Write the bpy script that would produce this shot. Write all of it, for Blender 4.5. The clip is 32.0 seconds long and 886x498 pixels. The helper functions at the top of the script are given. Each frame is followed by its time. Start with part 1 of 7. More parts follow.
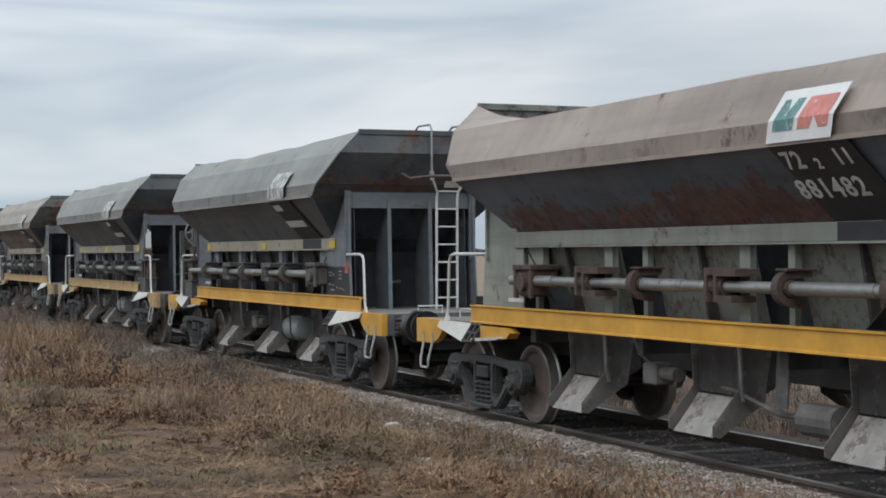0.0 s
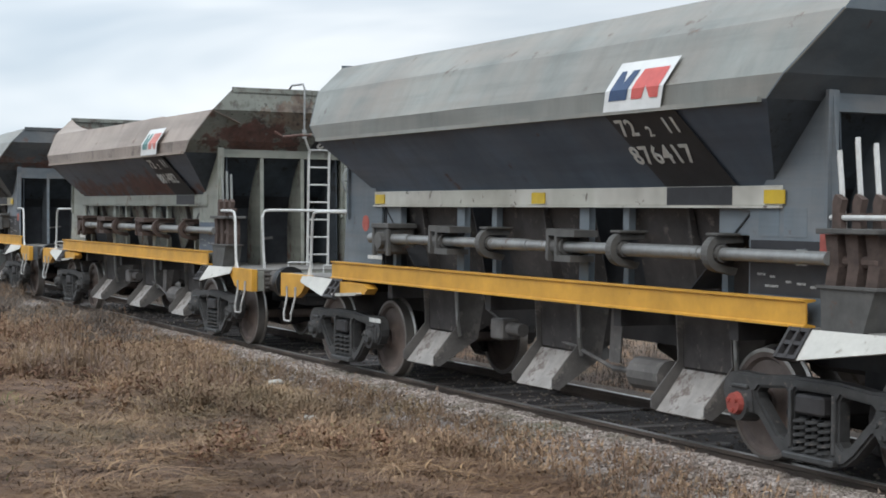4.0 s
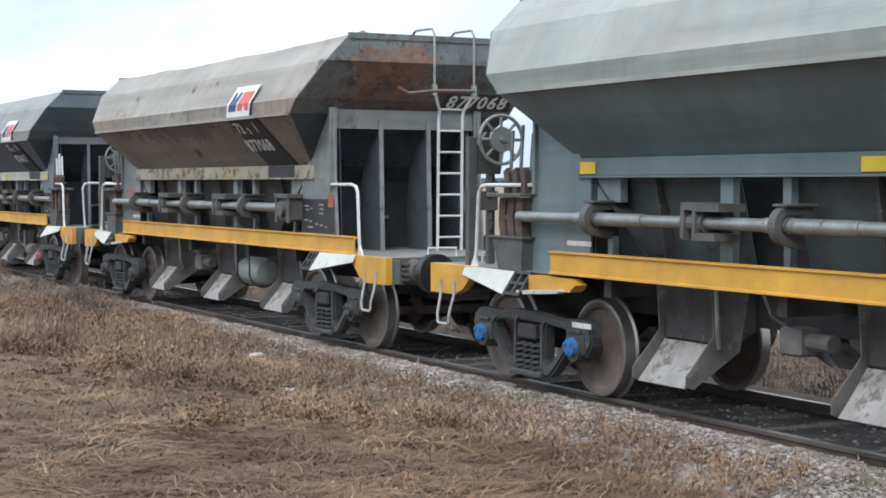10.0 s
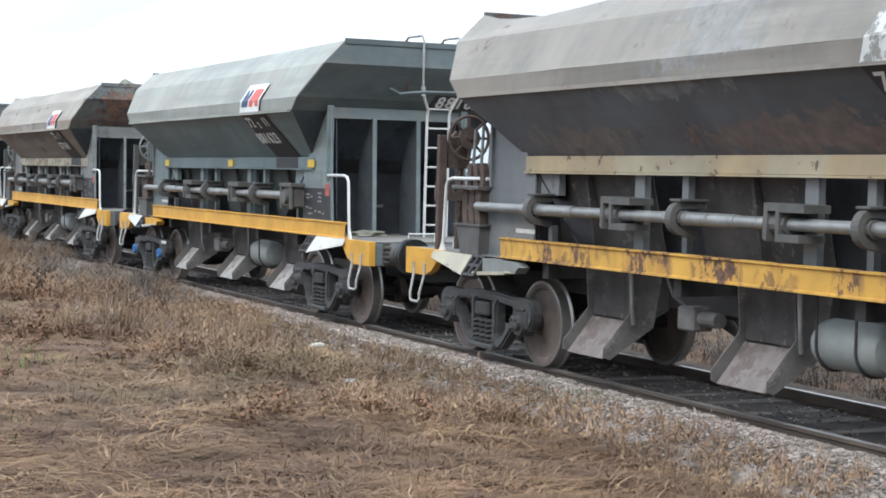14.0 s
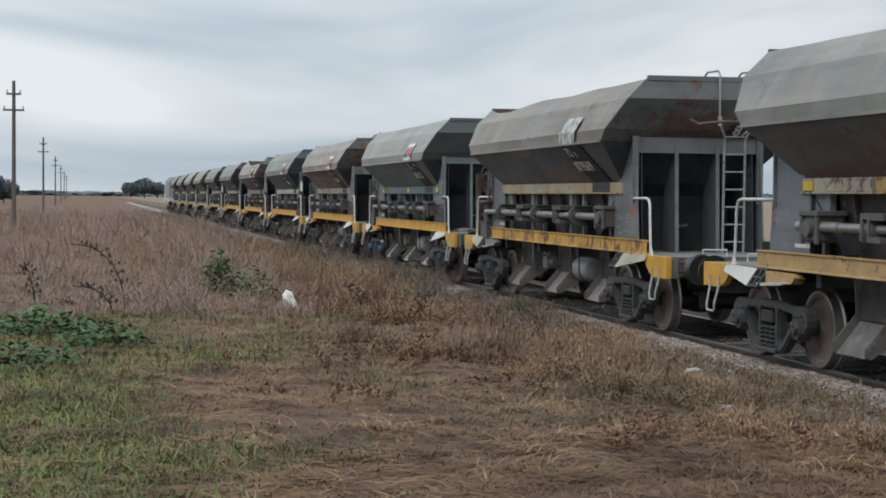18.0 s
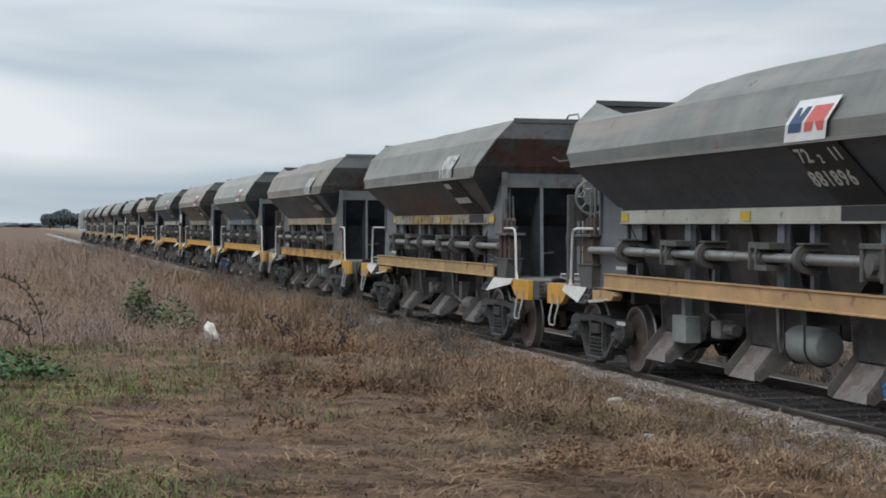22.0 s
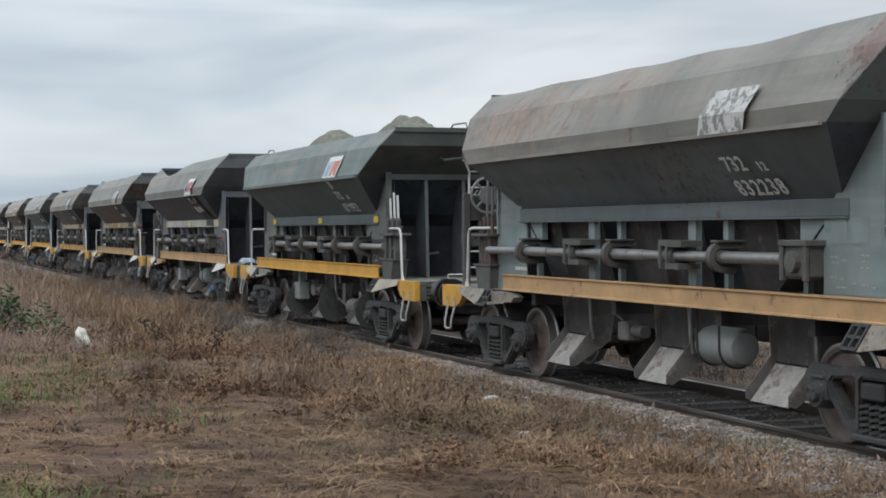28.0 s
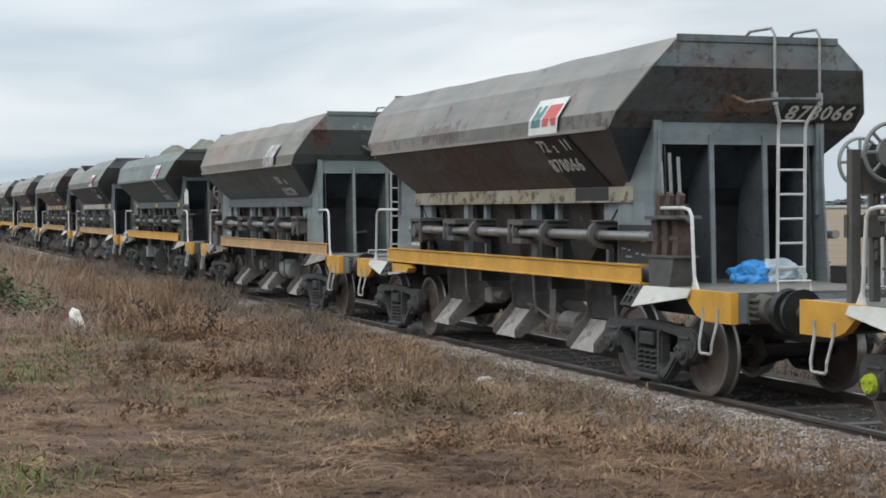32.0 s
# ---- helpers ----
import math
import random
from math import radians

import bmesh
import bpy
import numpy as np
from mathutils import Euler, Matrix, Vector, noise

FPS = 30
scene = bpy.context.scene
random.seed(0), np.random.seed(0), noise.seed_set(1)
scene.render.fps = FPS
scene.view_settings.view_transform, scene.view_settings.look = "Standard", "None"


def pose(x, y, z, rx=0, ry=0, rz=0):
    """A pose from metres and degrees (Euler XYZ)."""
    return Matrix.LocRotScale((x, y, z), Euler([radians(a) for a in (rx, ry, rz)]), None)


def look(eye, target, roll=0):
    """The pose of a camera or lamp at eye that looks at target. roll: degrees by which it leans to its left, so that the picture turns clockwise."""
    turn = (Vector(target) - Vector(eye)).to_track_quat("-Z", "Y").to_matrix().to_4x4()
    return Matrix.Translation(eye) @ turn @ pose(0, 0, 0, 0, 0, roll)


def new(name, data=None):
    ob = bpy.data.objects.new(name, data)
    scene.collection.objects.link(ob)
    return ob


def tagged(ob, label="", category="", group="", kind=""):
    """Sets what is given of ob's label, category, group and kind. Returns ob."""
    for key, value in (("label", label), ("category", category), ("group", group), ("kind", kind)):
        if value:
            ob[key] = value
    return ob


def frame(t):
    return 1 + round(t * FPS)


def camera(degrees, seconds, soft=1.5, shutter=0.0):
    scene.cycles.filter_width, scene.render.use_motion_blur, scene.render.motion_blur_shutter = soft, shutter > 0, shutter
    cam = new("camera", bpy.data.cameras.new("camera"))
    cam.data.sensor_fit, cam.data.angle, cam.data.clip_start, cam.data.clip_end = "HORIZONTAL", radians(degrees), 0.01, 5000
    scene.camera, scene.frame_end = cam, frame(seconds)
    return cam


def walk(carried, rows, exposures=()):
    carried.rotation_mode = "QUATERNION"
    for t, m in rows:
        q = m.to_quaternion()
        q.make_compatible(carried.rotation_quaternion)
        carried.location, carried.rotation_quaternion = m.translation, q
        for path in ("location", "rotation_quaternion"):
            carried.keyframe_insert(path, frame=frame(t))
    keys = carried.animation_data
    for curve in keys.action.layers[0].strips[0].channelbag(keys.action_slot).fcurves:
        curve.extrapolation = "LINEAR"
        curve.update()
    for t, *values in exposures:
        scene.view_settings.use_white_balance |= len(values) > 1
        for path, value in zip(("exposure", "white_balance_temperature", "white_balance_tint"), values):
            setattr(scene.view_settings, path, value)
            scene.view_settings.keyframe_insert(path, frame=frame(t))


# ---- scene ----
# One camera that stands beside a railway line and pans; a train of hopper wagons rolls past.
# World: the track runs along y, its middle at x = 0, the rail tops at z = 0. The train goes towards +y.
EYE = Vector((-9.151, 0.0, 1.991))
cam = camera(30.26, 32.0, soft=1.75)
# seconds, heading to the right of +y, tilt, lean, train position along y
PATH = (
    (0.0, 22.49, 0.16, -0.31, 27.97),
    (0.5, 22.65, 0.68, 0.46, 29.86),
    (1.0, 22.45, 0.32, 1.98, 31.74),
    (1.5, 23.95, -0.15, 1.53, 33.52),
    (2.0, 24.11, -0.26, 1.59, 35.35),
    (2.5, 26.38, -0.46, 0.44, 37.29),
    (3.0, 26.34, -1.09, 0.56, 39.21),
    (3.5, 26.49, -1.26, 0.51, 41.10),
    (5.5, 26.18, -1.42, 1.16, 48.52),
    (6.0, 26.03, -1.68, 1.11, 50.45),
    (6.5, 25.97, -2.30, 0.77, 52.40),
    (7.0, 25.69, -2.79, 0.91, 54.35),
    (7.5, 25.43, -2.89, 0.99, 56.25),
    (8.0, 25.57, -2.99, 0.76, 58.12),
    (8.5, 26.57, -3.01, 0.16, 60.09),
    (9.0, 26.79, -2.51, 0.62, 62.08),
    (9.5, 26.95, -2.30, 0.60, 64.04),
    (10.0, 27.20, -2.26, 0.13, 66.02),
    (10.5, 27.61, -2.38, -0.44, 67.99),
    (11.0, 27.57, -2.34, -0.05, 70.21),
    (11.5, 28.13, -2.45, 0.30, 72.26),
    (12.0, 27.23, -2.49, 1.46, 74.30),
    (12.5, 26.94, -2.64, 1.17, 76.31),
    (13.0, 26.34, -2.76, 1.20, 78.35),
    (13.5, 26.19, -2.62, 1.71, 80.49),
    (14.0, 25.00, -2.50, 1.31, 82.59),
    (14.5, 21.62, -2.09, 0.58, 84.66),
    (15.0, 18.11, -1.87, -0.11, 86.75),
    (15.5, 14.69, -2.22, -0.31, 88.87),
    (17.5, 11.66, -2.02, -0.03, 97.57),
    (18.0, 11.95, -1.84, 0.45, 99.74),
    (18.5, 12.29, -1.73, 0.19, 101.90),
    (19.0, 12.60, -1.58, 0.33, 104.06),
    (19.5, 12.71, -1.54, 0.10, 106.18),
    (20.0, 12.92, -1.60, -0.04, 108.36),
    (20.5, 13.52, -1.36, 0.17, 110.59),
    (21.0, 13.83, -0.94, 0.39, 112.74),
    (21.5, 14.25, -0.78, 0.41, 114.93),
    (22.0, 14.65, -0.75, 0.33, 117.11),
    (22.5, 14.75, -0.76, 0.35, 119.15),
    (23.0, 14.49, -0.91, -0.03, 121.35),
    (23.5, 14.37, -1.03, 0.02, 123.63),
    (24.0, 14.57, -1.17, 0.60, 125.84),
    (24.5, 15.18, -1.25, 0.82, 127.99),
    (25.0, 15.69, -1.20, 0.43, 130.21),
    (25.5, 16.44, -1.05, -0.81, 132.44),
    (27.5, 18.29, -0.58, -0.74, 142.24),
    (28.0, 19.04, -0.74, -0.36, 144.40),
    (28.5, 19.08, -0.78, -1.12, 146.69),
    (29.0, 19.04, -0.84, -0.68, 148.95),
    (29.5, 18.95, -0.67, -0.44, 151.35),
    (30.0, 18.95, -0.79, -0.86, 153.68),
    (30.5, 18.59, -1.01, -0.38, 155.99),
    (31.0, 18.41, -1.24, -0.39, 158.26),
    (31.5, 18.89, -1.34, -0.32, 160.52),
    (32.0, 19.25, -1.40, -0.33, 162.84),
)


def heading(yaw, tilt):
    a, b = radians(yaw), radians(tilt)
    return Vector((math.sin(a) * math.cos(b), math.cos(a) * math.cos(b), math.sin(b)))


# seconds, stops, kelvin, tint
EXPOSURES = ((0, 0.12, 6350, 10), (1.5, 0.1, 6375, 10), (2, 0.18, 6383, 10), (3, 0.45, 6400, 10), (4.5, 0.45, 6275, 10), (6, 0.6, 6150, 10), (7, 0.85, 6133, 10), (8, 1, 6116, 10), (9, 0.85, 6100, 10), (10, 0.8, 6110, 10), (12, 0.88, 6130, 10), (13.5, 0.95, 6145, 10), (14, 1, 6150, 10), (14.6, 0.6, 6250, 10), (15.2, 0.27, 6350, 10), (17.5, 0.10, 6400, 10), (25, 0.10, 6350, 10), (28, 0.15, 6371, 10), (31, 0.19, 6450, 10), (32, 0.33, 6450, 10))
walk(cam, [(t, look(EYE, EYE + heading(yaw, tilt), lean)) for t, yaw, tilt, lean, s in PATH], EXPOSURES)

# ---- light ----
world = bpy.data.worlds.new("overcast_sky")
scene.world = world
world.use_nodes = True
wn, wl = world.node_tree.nodes, world.node_tree.links
wn.clear()


def wnode(kind, **values):
    n = wn.new(kind)
    for key, value in values.items():
        n.inputs[key].default_value = value
    return n


w_out = wn.new("ShaderNodeOutputWorld")
w_bg = wnode("ShaderNodeBackground", Strength=1.0)
sky = wn.new("ShaderNodeTexSky")
sky.sky_type = "NISHITA"
sky.sun_disc = False
sky.sun_elevation, sky.sun_rotation = radians(42), radians(-60)
sky_dim = wn.new("ShaderNodeVectorMath")
sky_dim.operation = "SCALE"
sky_dim.inputs["Scale"].default_value = 0.09
wl.new(sky.outputs["Color"], sky_dim.inputs[0])
w_co = wn.new("ShaderNodeTexCoord")
w_map = wn.new("ShaderNodeMapping")
w_map.inputs["Scale"].default_value = (1.5, 1.5, 9.0)
wl.new(w_co.outputs["Generated"], w_map.inputs["Vector"])
w_noise = wnode("ShaderNodeTexNoise", Scale=1.25, Detail=4.0, Roughness=0.5, Distortion=0.6)
wl.new(w_map.outputs["Vector"], w_noise.inputs["Vector"])
w_ramp = wn.new("ShaderNodeValToRGB")
w_ramp.color_ramp.elements[0].position, w_ramp.color_ramp.elements[0].color = 0.385, (0.335, 0.435, 0.53, 1)
w_ramp.color_ramp.elements[1].position, w_ramp.color_ramp.elements[1].color = 0.60, (0.81, 0.845, 0.865, 1)
wl.new(w_noise.outputs["Fac"], w_ramp.inputs["Fac"])
w_mix = wn.new("ShaderNodeMixRGB")
w_mix.inputs["Fac"].default_value = 0.9
wl.new(sky_dim.outputs["Vector"], w_mix.inputs["Color1"])
wl.new(w_ramp.outputs["Color"], w_mix.inputs["Color2"])
w_sep = wn.new("ShaderNodeSeparateXYZ")
wl.new(w_co.outputs["Generated"], w_sep.inputs[0])
w_thin = wn.new("ShaderNodeMapRange")        # the cloud is thinner and whiter towards the east
w_thin.inputs["From Min"].default_value, w_thin.inputs["From Max"].default_value = 0.25, 0.62
w_thin.inputs["To Min"].default_value, w_thin.inputs["To Max"].default_value = 0.0, 0.75
wl.new(w_sep.outputs["X"], w_thin.inputs["Value"])
w_pale = wn.new("ShaderNodeMixRGB")
w_pale.inputs["Color2"].default_value = (0.60, 0.635, 0.66, 1)
wl.new(w_thin.outputs["Result"], w_pale.inputs["Fac"])
wl.new(w_mix.outputs["Color"], w_pale.inputs["Color1"])
w_rise = wn.new("ShaderNodeMapRange")        # an overcast sky is brightest overhead
w_rise.inputs["From Min"].default_value, w_rise.inputs["From Max"].default_value = 0.12, 1.0
w_rise.inputs["To Min"].default_value, w_rise.inputs["To Max"].default_value = 0.95, 2.55
wl.new(w_sep.outputs["Z"], w_rise.inputs["Value"])
w_bright = wn.new("ShaderNodeVectorMath")
w_bright.operation = "SCALE"
wl.new(w_pale.outputs["Color"], w_bright.inputs[0])
wl.new(w_rise.outputs["Result"], w_bright.inputs["Scale"])
wl.new(w_bright.outputs["Vector"], w_bg.inputs["Color"])
wl.new(w_bg.outputs["Background"], w_out.inputs["Surface"])

sun = new("sun", bpy.data.lights.new("sun", "SUN"))
sun.data.energy, sun.data.angle, sun.data.color = 1.1, radians(30), (1.0, 0.96, 0.9)
sun.matrix_world = look((-30, -20, 40), (0, 10, 0))

# ---- materials ----


class Mat:
    """A node material in the making."""

    def __init__(self, name, rough=0.7, metal=0.0):
        self.m = bpy.data.materials.new(name)
        self.m.use_nodes = True
        self.n, self.l = self.m.node_tree.nodes, self.m.node_tree.links
        self.b = self.n["Principled BSDF"]
        self.b.inputs["Roughness"].default_value, self.b.inputs["Metallic"].default_value = rough, metal
        self.co = self.n.new("ShaderNodeTexCoord").outputs["Object"]

    def noise(self, scale, detail=4.0, rough=0.6, stretch=None, shift=0.0):
        m = self.n.new("ShaderNodeMapping")
        m.inputs["Location"].default_value = (shift, shift * 0.7, shift * 1.3)
        if stretch:
            m.inputs["Scale"].default_value = stretch
        self.l.new(self.co, m.inputs["Vector"])
        t = self.n.new("ShaderNodeTexNoise")
        t.inputs["Scale"].default_value, t.inputs["Detail"].default_value, t.inputs["Roughness"].default_value = scale, detail, rough
        self.l.new(m.outputs["Vector"], t.inputs["Vector"])
        return t.outputs["Fac"]

    def ramp(self, fac, *stops):
        r = self.n.new("ShaderNodeValToRGB")
        e = r.color_ramp.elements
        while len(e) < len(stops):
            e.new(0.5)
        for el, (pos, col) in zip(e, stops):
            col = (col, col, col) if isinstance(col, (int, float)) else col
            el.position, el.color = pos, (*col, 1)
        self.l.new(fac, r.inputs["Fac"])
        return r.outputs["Color"]

    def mix(self, fac, a, b, blend="MIX"):
        x = self.n.new("ShaderNodeMixRGB")
        x.blend_type = blend
        for socket, v in zip(x.inputs, (fac, a, b)):
            if isinstance(v, (int, float)):
                socket.default_value = v
            elif isinstance(v, tuple):
                socket.default_value = (*v, 1)
            else:
                self.l.new(v, socket)
        return x.outputs["Color"]

    def blot(self, axis, c, z, rc, rz, ragged=2.3, grain=3.4, shift=0.0):
        """A ragged patch round a place of the side ("y") or the end ("x"): 1 inside, 0 outside."""
        m = self.n.new("ShaderNodeMapping")
        m.inputs["Scale"].default_value = (1 / rc, 0, 1 / rz) if axis == "x" else (0, 1 / rc, 1 / rz)
        m.inputs["Location"].default_value = (-c / rc, 0, -z / rz) if axis == "x" else (0, -c / rc, -z / rz)
        self.l.new(self.co, m.inputs["Vector"])
        far = self.n.new("ShaderNodeVectorMath")
        far.operation = "LENGTH"
        self.l.new(m.outputs["Vector"], far.inputs[0])
        tear = self.n.new("ShaderNodeMath")
        tear.operation = "MULTIPLY_ADD"
        self.l.new(self.noise(grain, 8, 0.66, shift=shift), tear.inputs[0])
        tear.inputs[1].default_value = -2 * ragged
        tear.inputs[2].default_value = ragged
        total = self.n.new("ShaderNodeMath")
        total.operation = "ADD"
        self.l.new(far.outputs["Value"], total.inputs[0])
        self.l.new(tear.outputs[0], total.inputs[1])
        return self.ramp(total.outputs[0], (0.80, 1.0), (1.0, 0.0))

    def random(self, island=False):
        return self.n.new("ShaderNodeNewGeometry").outputs["Random Per Island"] if island else self.n.new("ShaderNodeObjectInfo").outputs["Random"]

    def bump(self, height, strength=0.3, distance=0.01):
        b = self.n.new("ShaderNodeBump")
        b.inputs["Strength"].default_value, b.inputs["Distance"].default_value = strength, distance
        self.l.new(height, b.inputs["Height"])
        self.l.new(b.outputs["Normal"], self.b.inputs["Normal"])

    def done(self, color, rough=None):
        if isinstance(color, tuple):
            self.b.inputs["Base Color"].default_value = (*color, 1)
        else:
            self.l.new(color, self.b.inputs["Base Color"])
        if rough is not None:
            self.l.new(rough, self.b.inputs["Roughness"])
        return self.m


def shade(c, k):
    return tuple(min(1.0, v * k) for v in c)


def paint(name, base, rust=0.3, rust_color=(0.088, 0.048, 0.036), shift=0.0, dust=0.25, dust_color=(0.25, 0.21, 0.175), rough=0.62, patch=2.2, spots=0.3, blots=(), foot=0.0):
    """Old wagon paint: faded in clouds, run down with dirt, rusted in patches, dusty."""
    m = Mat(name, rough)
    fade = m.ramp(m.noise(0.9, 3, 0.5, shift=shift), (0.3, shade(base, 0.78)), (0.7, shade(base, 1.2)))
    runs = m.ramp(m.noise(2.2, 5, 0.65, (1.0, 2.0, 0.5), shift), (0.46, 0.0), (0.75, 0.45))
    col = m.mix(runs, fade, shade(base, 0.5))
    smear = m.ramp(m.noise(1.3, 6, 0.62, (1.0, 0.16, 3.2), shift + 21), (0.46, 0.0), (0.70, 0.62))
    col = m.mix(smear, col, shade(base, 0.48))
    pale = m.ramp(m.noise(1.0, 5, 0.6, (1.0, 0.22, 2.4), shift + 27), (0.52, 0.0), (0.74, 0.7 * min(1.0, dust * 1.6)))
    col = m.mix(pale, col, shade(dust_color, 1.25))
    where = m.ramp(m.noise(patch, 8, 0.68, shift=shift + 3), (0.64 - 0.34 * rust, 0.0), (0.72 - 0.30 * rust, 1.0))
    tone = m.ramp(m.noise(14, 4, 0.7, shift=shift), (0.3, shade(rust_color, 0.55)), (0.7, shade(rust_color, 1.7)))
    col = m.mix(where, col, tone)
    grime = m.ramp(m.noise(1.1, 4, 0.6, shift=shift + 15), (0.56 - 0.2 * spots, 0.0), (0.70 - 0.2 * spots, 1.0))
    flake = m.mix(1.0, grime, m.ramp(m.noise(6.0, 8, 0.74, (1.0, 1.0, 0.8), shift=shift + 17), (0.50, 0.0), (0.58, 0.8)), "MULTIPLY")
    col = m.mix(flake, col, (0.045, 0.030, 0.024))
    if foot:                    # rust that has crept up from the lower edge of the slope plate
        creep = m.blot("y", 0.0, 2.20, 6.0, 0.30, 1.1, 1.5, shift + 31)
        scab = m.ramp(m.noise(3.2, 8, 0.72, (1.0, 1.5, 0.55), shift + 33), (0.40, 0.0), (0.52, foot))
        col = m.mix(m.mix(1.0, creep, scab, "MULTIPLY"), col, tone)
        crust = m.ramp(m.noise(8, 8, 0.75, (1.0, 1.0, 0.5), shift + 35), (0.54, 0.0), (0.60, 0.9 * foot))
        col = m.mix(m.mix(1.0, creep, crust, "MULTIPLY"), col, (0.030, 0.022, 0.020))
    for k, (axis, c, z, rc, rz, strength, tint) in enumerate(blots):
        area = m.blot(axis, c, z, rc, rz, shift=shift + 41 + 3 * k)
        hue = m.ramp(m.noise(5, 6, 0.7, shift=shift + 43 + k), (0.35, shade(tint, 0.55)), (0.7, shade(tint, 1.45)))
        col = m.mix(m.mix(1.0, area, (strength,) * 3, "MULTIPLY"), col, hue)
        if max(tint) > 0.17:
            continue
        pit = m.ramp(m.noise(9, 8, 0.75, shift=shift + 47 + k), (0.56, 0.0), (0.60, 0.9))
        near = m.blot(axis, c, z, rc * 1.4, rz * 1.4, shift=shift + 49 + 3 * k)
        col = m.mix(m.mix(1.0, near, pit, "MULTIPLY"), col, (0.028, 0.022, 0.021))
    powder = m.ramp(m.noise(1.6, 6, 0.6, (1, 1, 0.6), shift + 9), (0.4, 0.0), (0.75, dust))
    col = m.mix(powder, col, dust_color)
    m.bump(m.noise(9, 6, 0.7, shift=shift), 0.25, 0.012)
    return m.done(col, m.ramp(where, (0.0, rough), (1.0, 0.9)))


def plain(name, base, rough=0.7, metal=0.0, spread=0.3, scale=6.0, fleck=None, fleck_at=0.62, bump=0.2):
    """A worn plain surface: two scales of variation, and flecks of another colour."""
    m = Mat(name, rough, metal)
    col = m.ramp(m.noise(scale, 6, 0.65), (0.3, shade(base, 1 - spread)), (0.7, shade(base, 1 + spread)))
    col = m.mix(m.ramp(m.noise(scale * 0.18, 3), (0.4, 0.0), (0.7, 0.35)), col, shade(base, 0.55))
    if fleck:
        col = m.mix(m.ramp(m.noise(scale * 1.6, 7, 0.75, shift=5), (fleck_at, 0.0), (fleck_at + 0.06, 1.0)), col, fleck)
    m.bump(m.noise(scale * 3, 5, 0.7), bump, 0.006)
    return m.done(col)


M_YELLOW = plain("yellow_paint", (0.55, 0.285, 0.036), 0.55, spread=0.2, scale=2.5, fleck=(0.16, 0.09, 0.05), fleck_at=0.66)
M_YELLOW_OLD = plain("faded_yellow_paint", (0.40, 0.26, 0.11), 0.7, spread=0.25, scale=3, fleck=(0.14, 0.09, 0.06), fleck_at=0.56)


def chipped_paint(name, base):
    """Yellow paint chipped to brown steel in scattered clusters, with rust weeping from them."""
    m = Mat(name, 0.62)
    col = m.ramp(m.noise(2.5, 5, 0.6), (0.3, shade(base, 0.78)), (0.7, shade(base, 1.12)))
    area = m.ramp(m.noise(1.6, 3, 0.5, (0.3, 1.0, 0.3), 4.0), (0.42, 0.0), (0.54, 1.0))
    weep = m.ramp(m.noise(5.0, 4, 0.6, (1.0, 1.0, 0.35), 13.0), (0.42, 0.0), (0.62, 0.6))
    col = m.mix(m.mix(1.0, area, weep, "MULTIPLY"), col, (0.27, 0.125, 0.035))
    chip = m.mix(1.0, area, m.ramp(m.noise(9.0, 5, 0.62, (1.0, 1.0, 0.6), 9.0), (0.50, 0.0), (0.55, 1.0)), "MULTIPLY")
    col = m.mix(chip, col, m.ramp(m.noise(20, 4), (0.35, (0.045, 0.022, 0.016)), (0.65, (0.15, 0.075, 0.045))))
    m.bump(m.noise(8, 5, 0.7), 0.2, 0.006)
    return m.done(col)


M_YELLOW_CHIPPED = chipped_paint("chipped_yellow_paint", (0.52, 0.29, 0.05))
M_YELLOW_BLEACHED = plain("bleached_orange_yellow_paint", (0.43, 0.265, 0.125), 0.7, spread=0.2, scale=2.6, fleck=(0.20, 0.115, 0.07), fleck_at=0.58)
M_YELLOW_SIGN = plain("yellow_reflector", (0.62, 0.42, 0.02), 0.45, spread=0.1)
M_WHITE = plain("chipped_white_paint", (0.50, 0.485, 0.44), 0.6, spread=0.15, scale=4, fleck=(0.24, 0.20, 0.16), fleck_at=0.60)
M_RAIL_WHITE = plain("white_handrail_paint", (0.55, 0.55, 0.53), 0.55, spread=0.15, scale=9, fleck=(0.2, 0.14, 0.1), fleck_at=0.64)
M_GRAB = plain("worn_grey_rail_paint", (0.24, 0.245, 0.24), 0.6, spread=0.25, scale=9, fleck=(0.10, 0.075, 0.06), fleck_at=0.58)
M_STEP = plain("worn_white_step_paint", (0.36, 0.355, 0.34), 0.6, spread=0.2, scale=12, fleck=(0.14, 0.10, 0.08), fleck_at=0.58)
M_PALESTAND = plain("pale_grey_stand_paint", (0.20, 0.20, 0.19), 0.65, 0.0, 0.25, 5, fleck=(0.10, 0.06, 0.045), fleck_at=0.60)
M_BUFFER = plain("dusty_buffer_steel", (0.085, 0.076, 0.068), 0.7, 0.1, 0.35, 6)


def strip_paint(name, second, worn, base=(0.38, 0.345, 0.26)):
    """Peeling cream paint with blocks of a second colour, worn to brown steel in spots."""
    m = Mat(name, 0.7)
    block = m.ramp(m.noise(0.8, 1, 0.4, (0.2, 1.0, 0.2), 3.0), (0.53, base), (0.56, second))
    col = m.mix(m.ramp(m.noise(1.5, 3, 0.6, shift=6), (0.4, 0.0), (0.7, 0.5)), block, (0.20, 0.17, 0.13))
    peel = m.ramp(m.noise(5.5, 7, 0.72, shift=8), (worn, 0.0), (worn + 0.03, 0.9))
    col = m.mix(peel, col, m.ramp(m.noise(16, 4), (0.35, (0.06, 0.042, 0.034)), (0.65, (0.15, 0.11, 0.085))))
    m.bump(peel, 0.3, 0.004)
    return m.done(col)


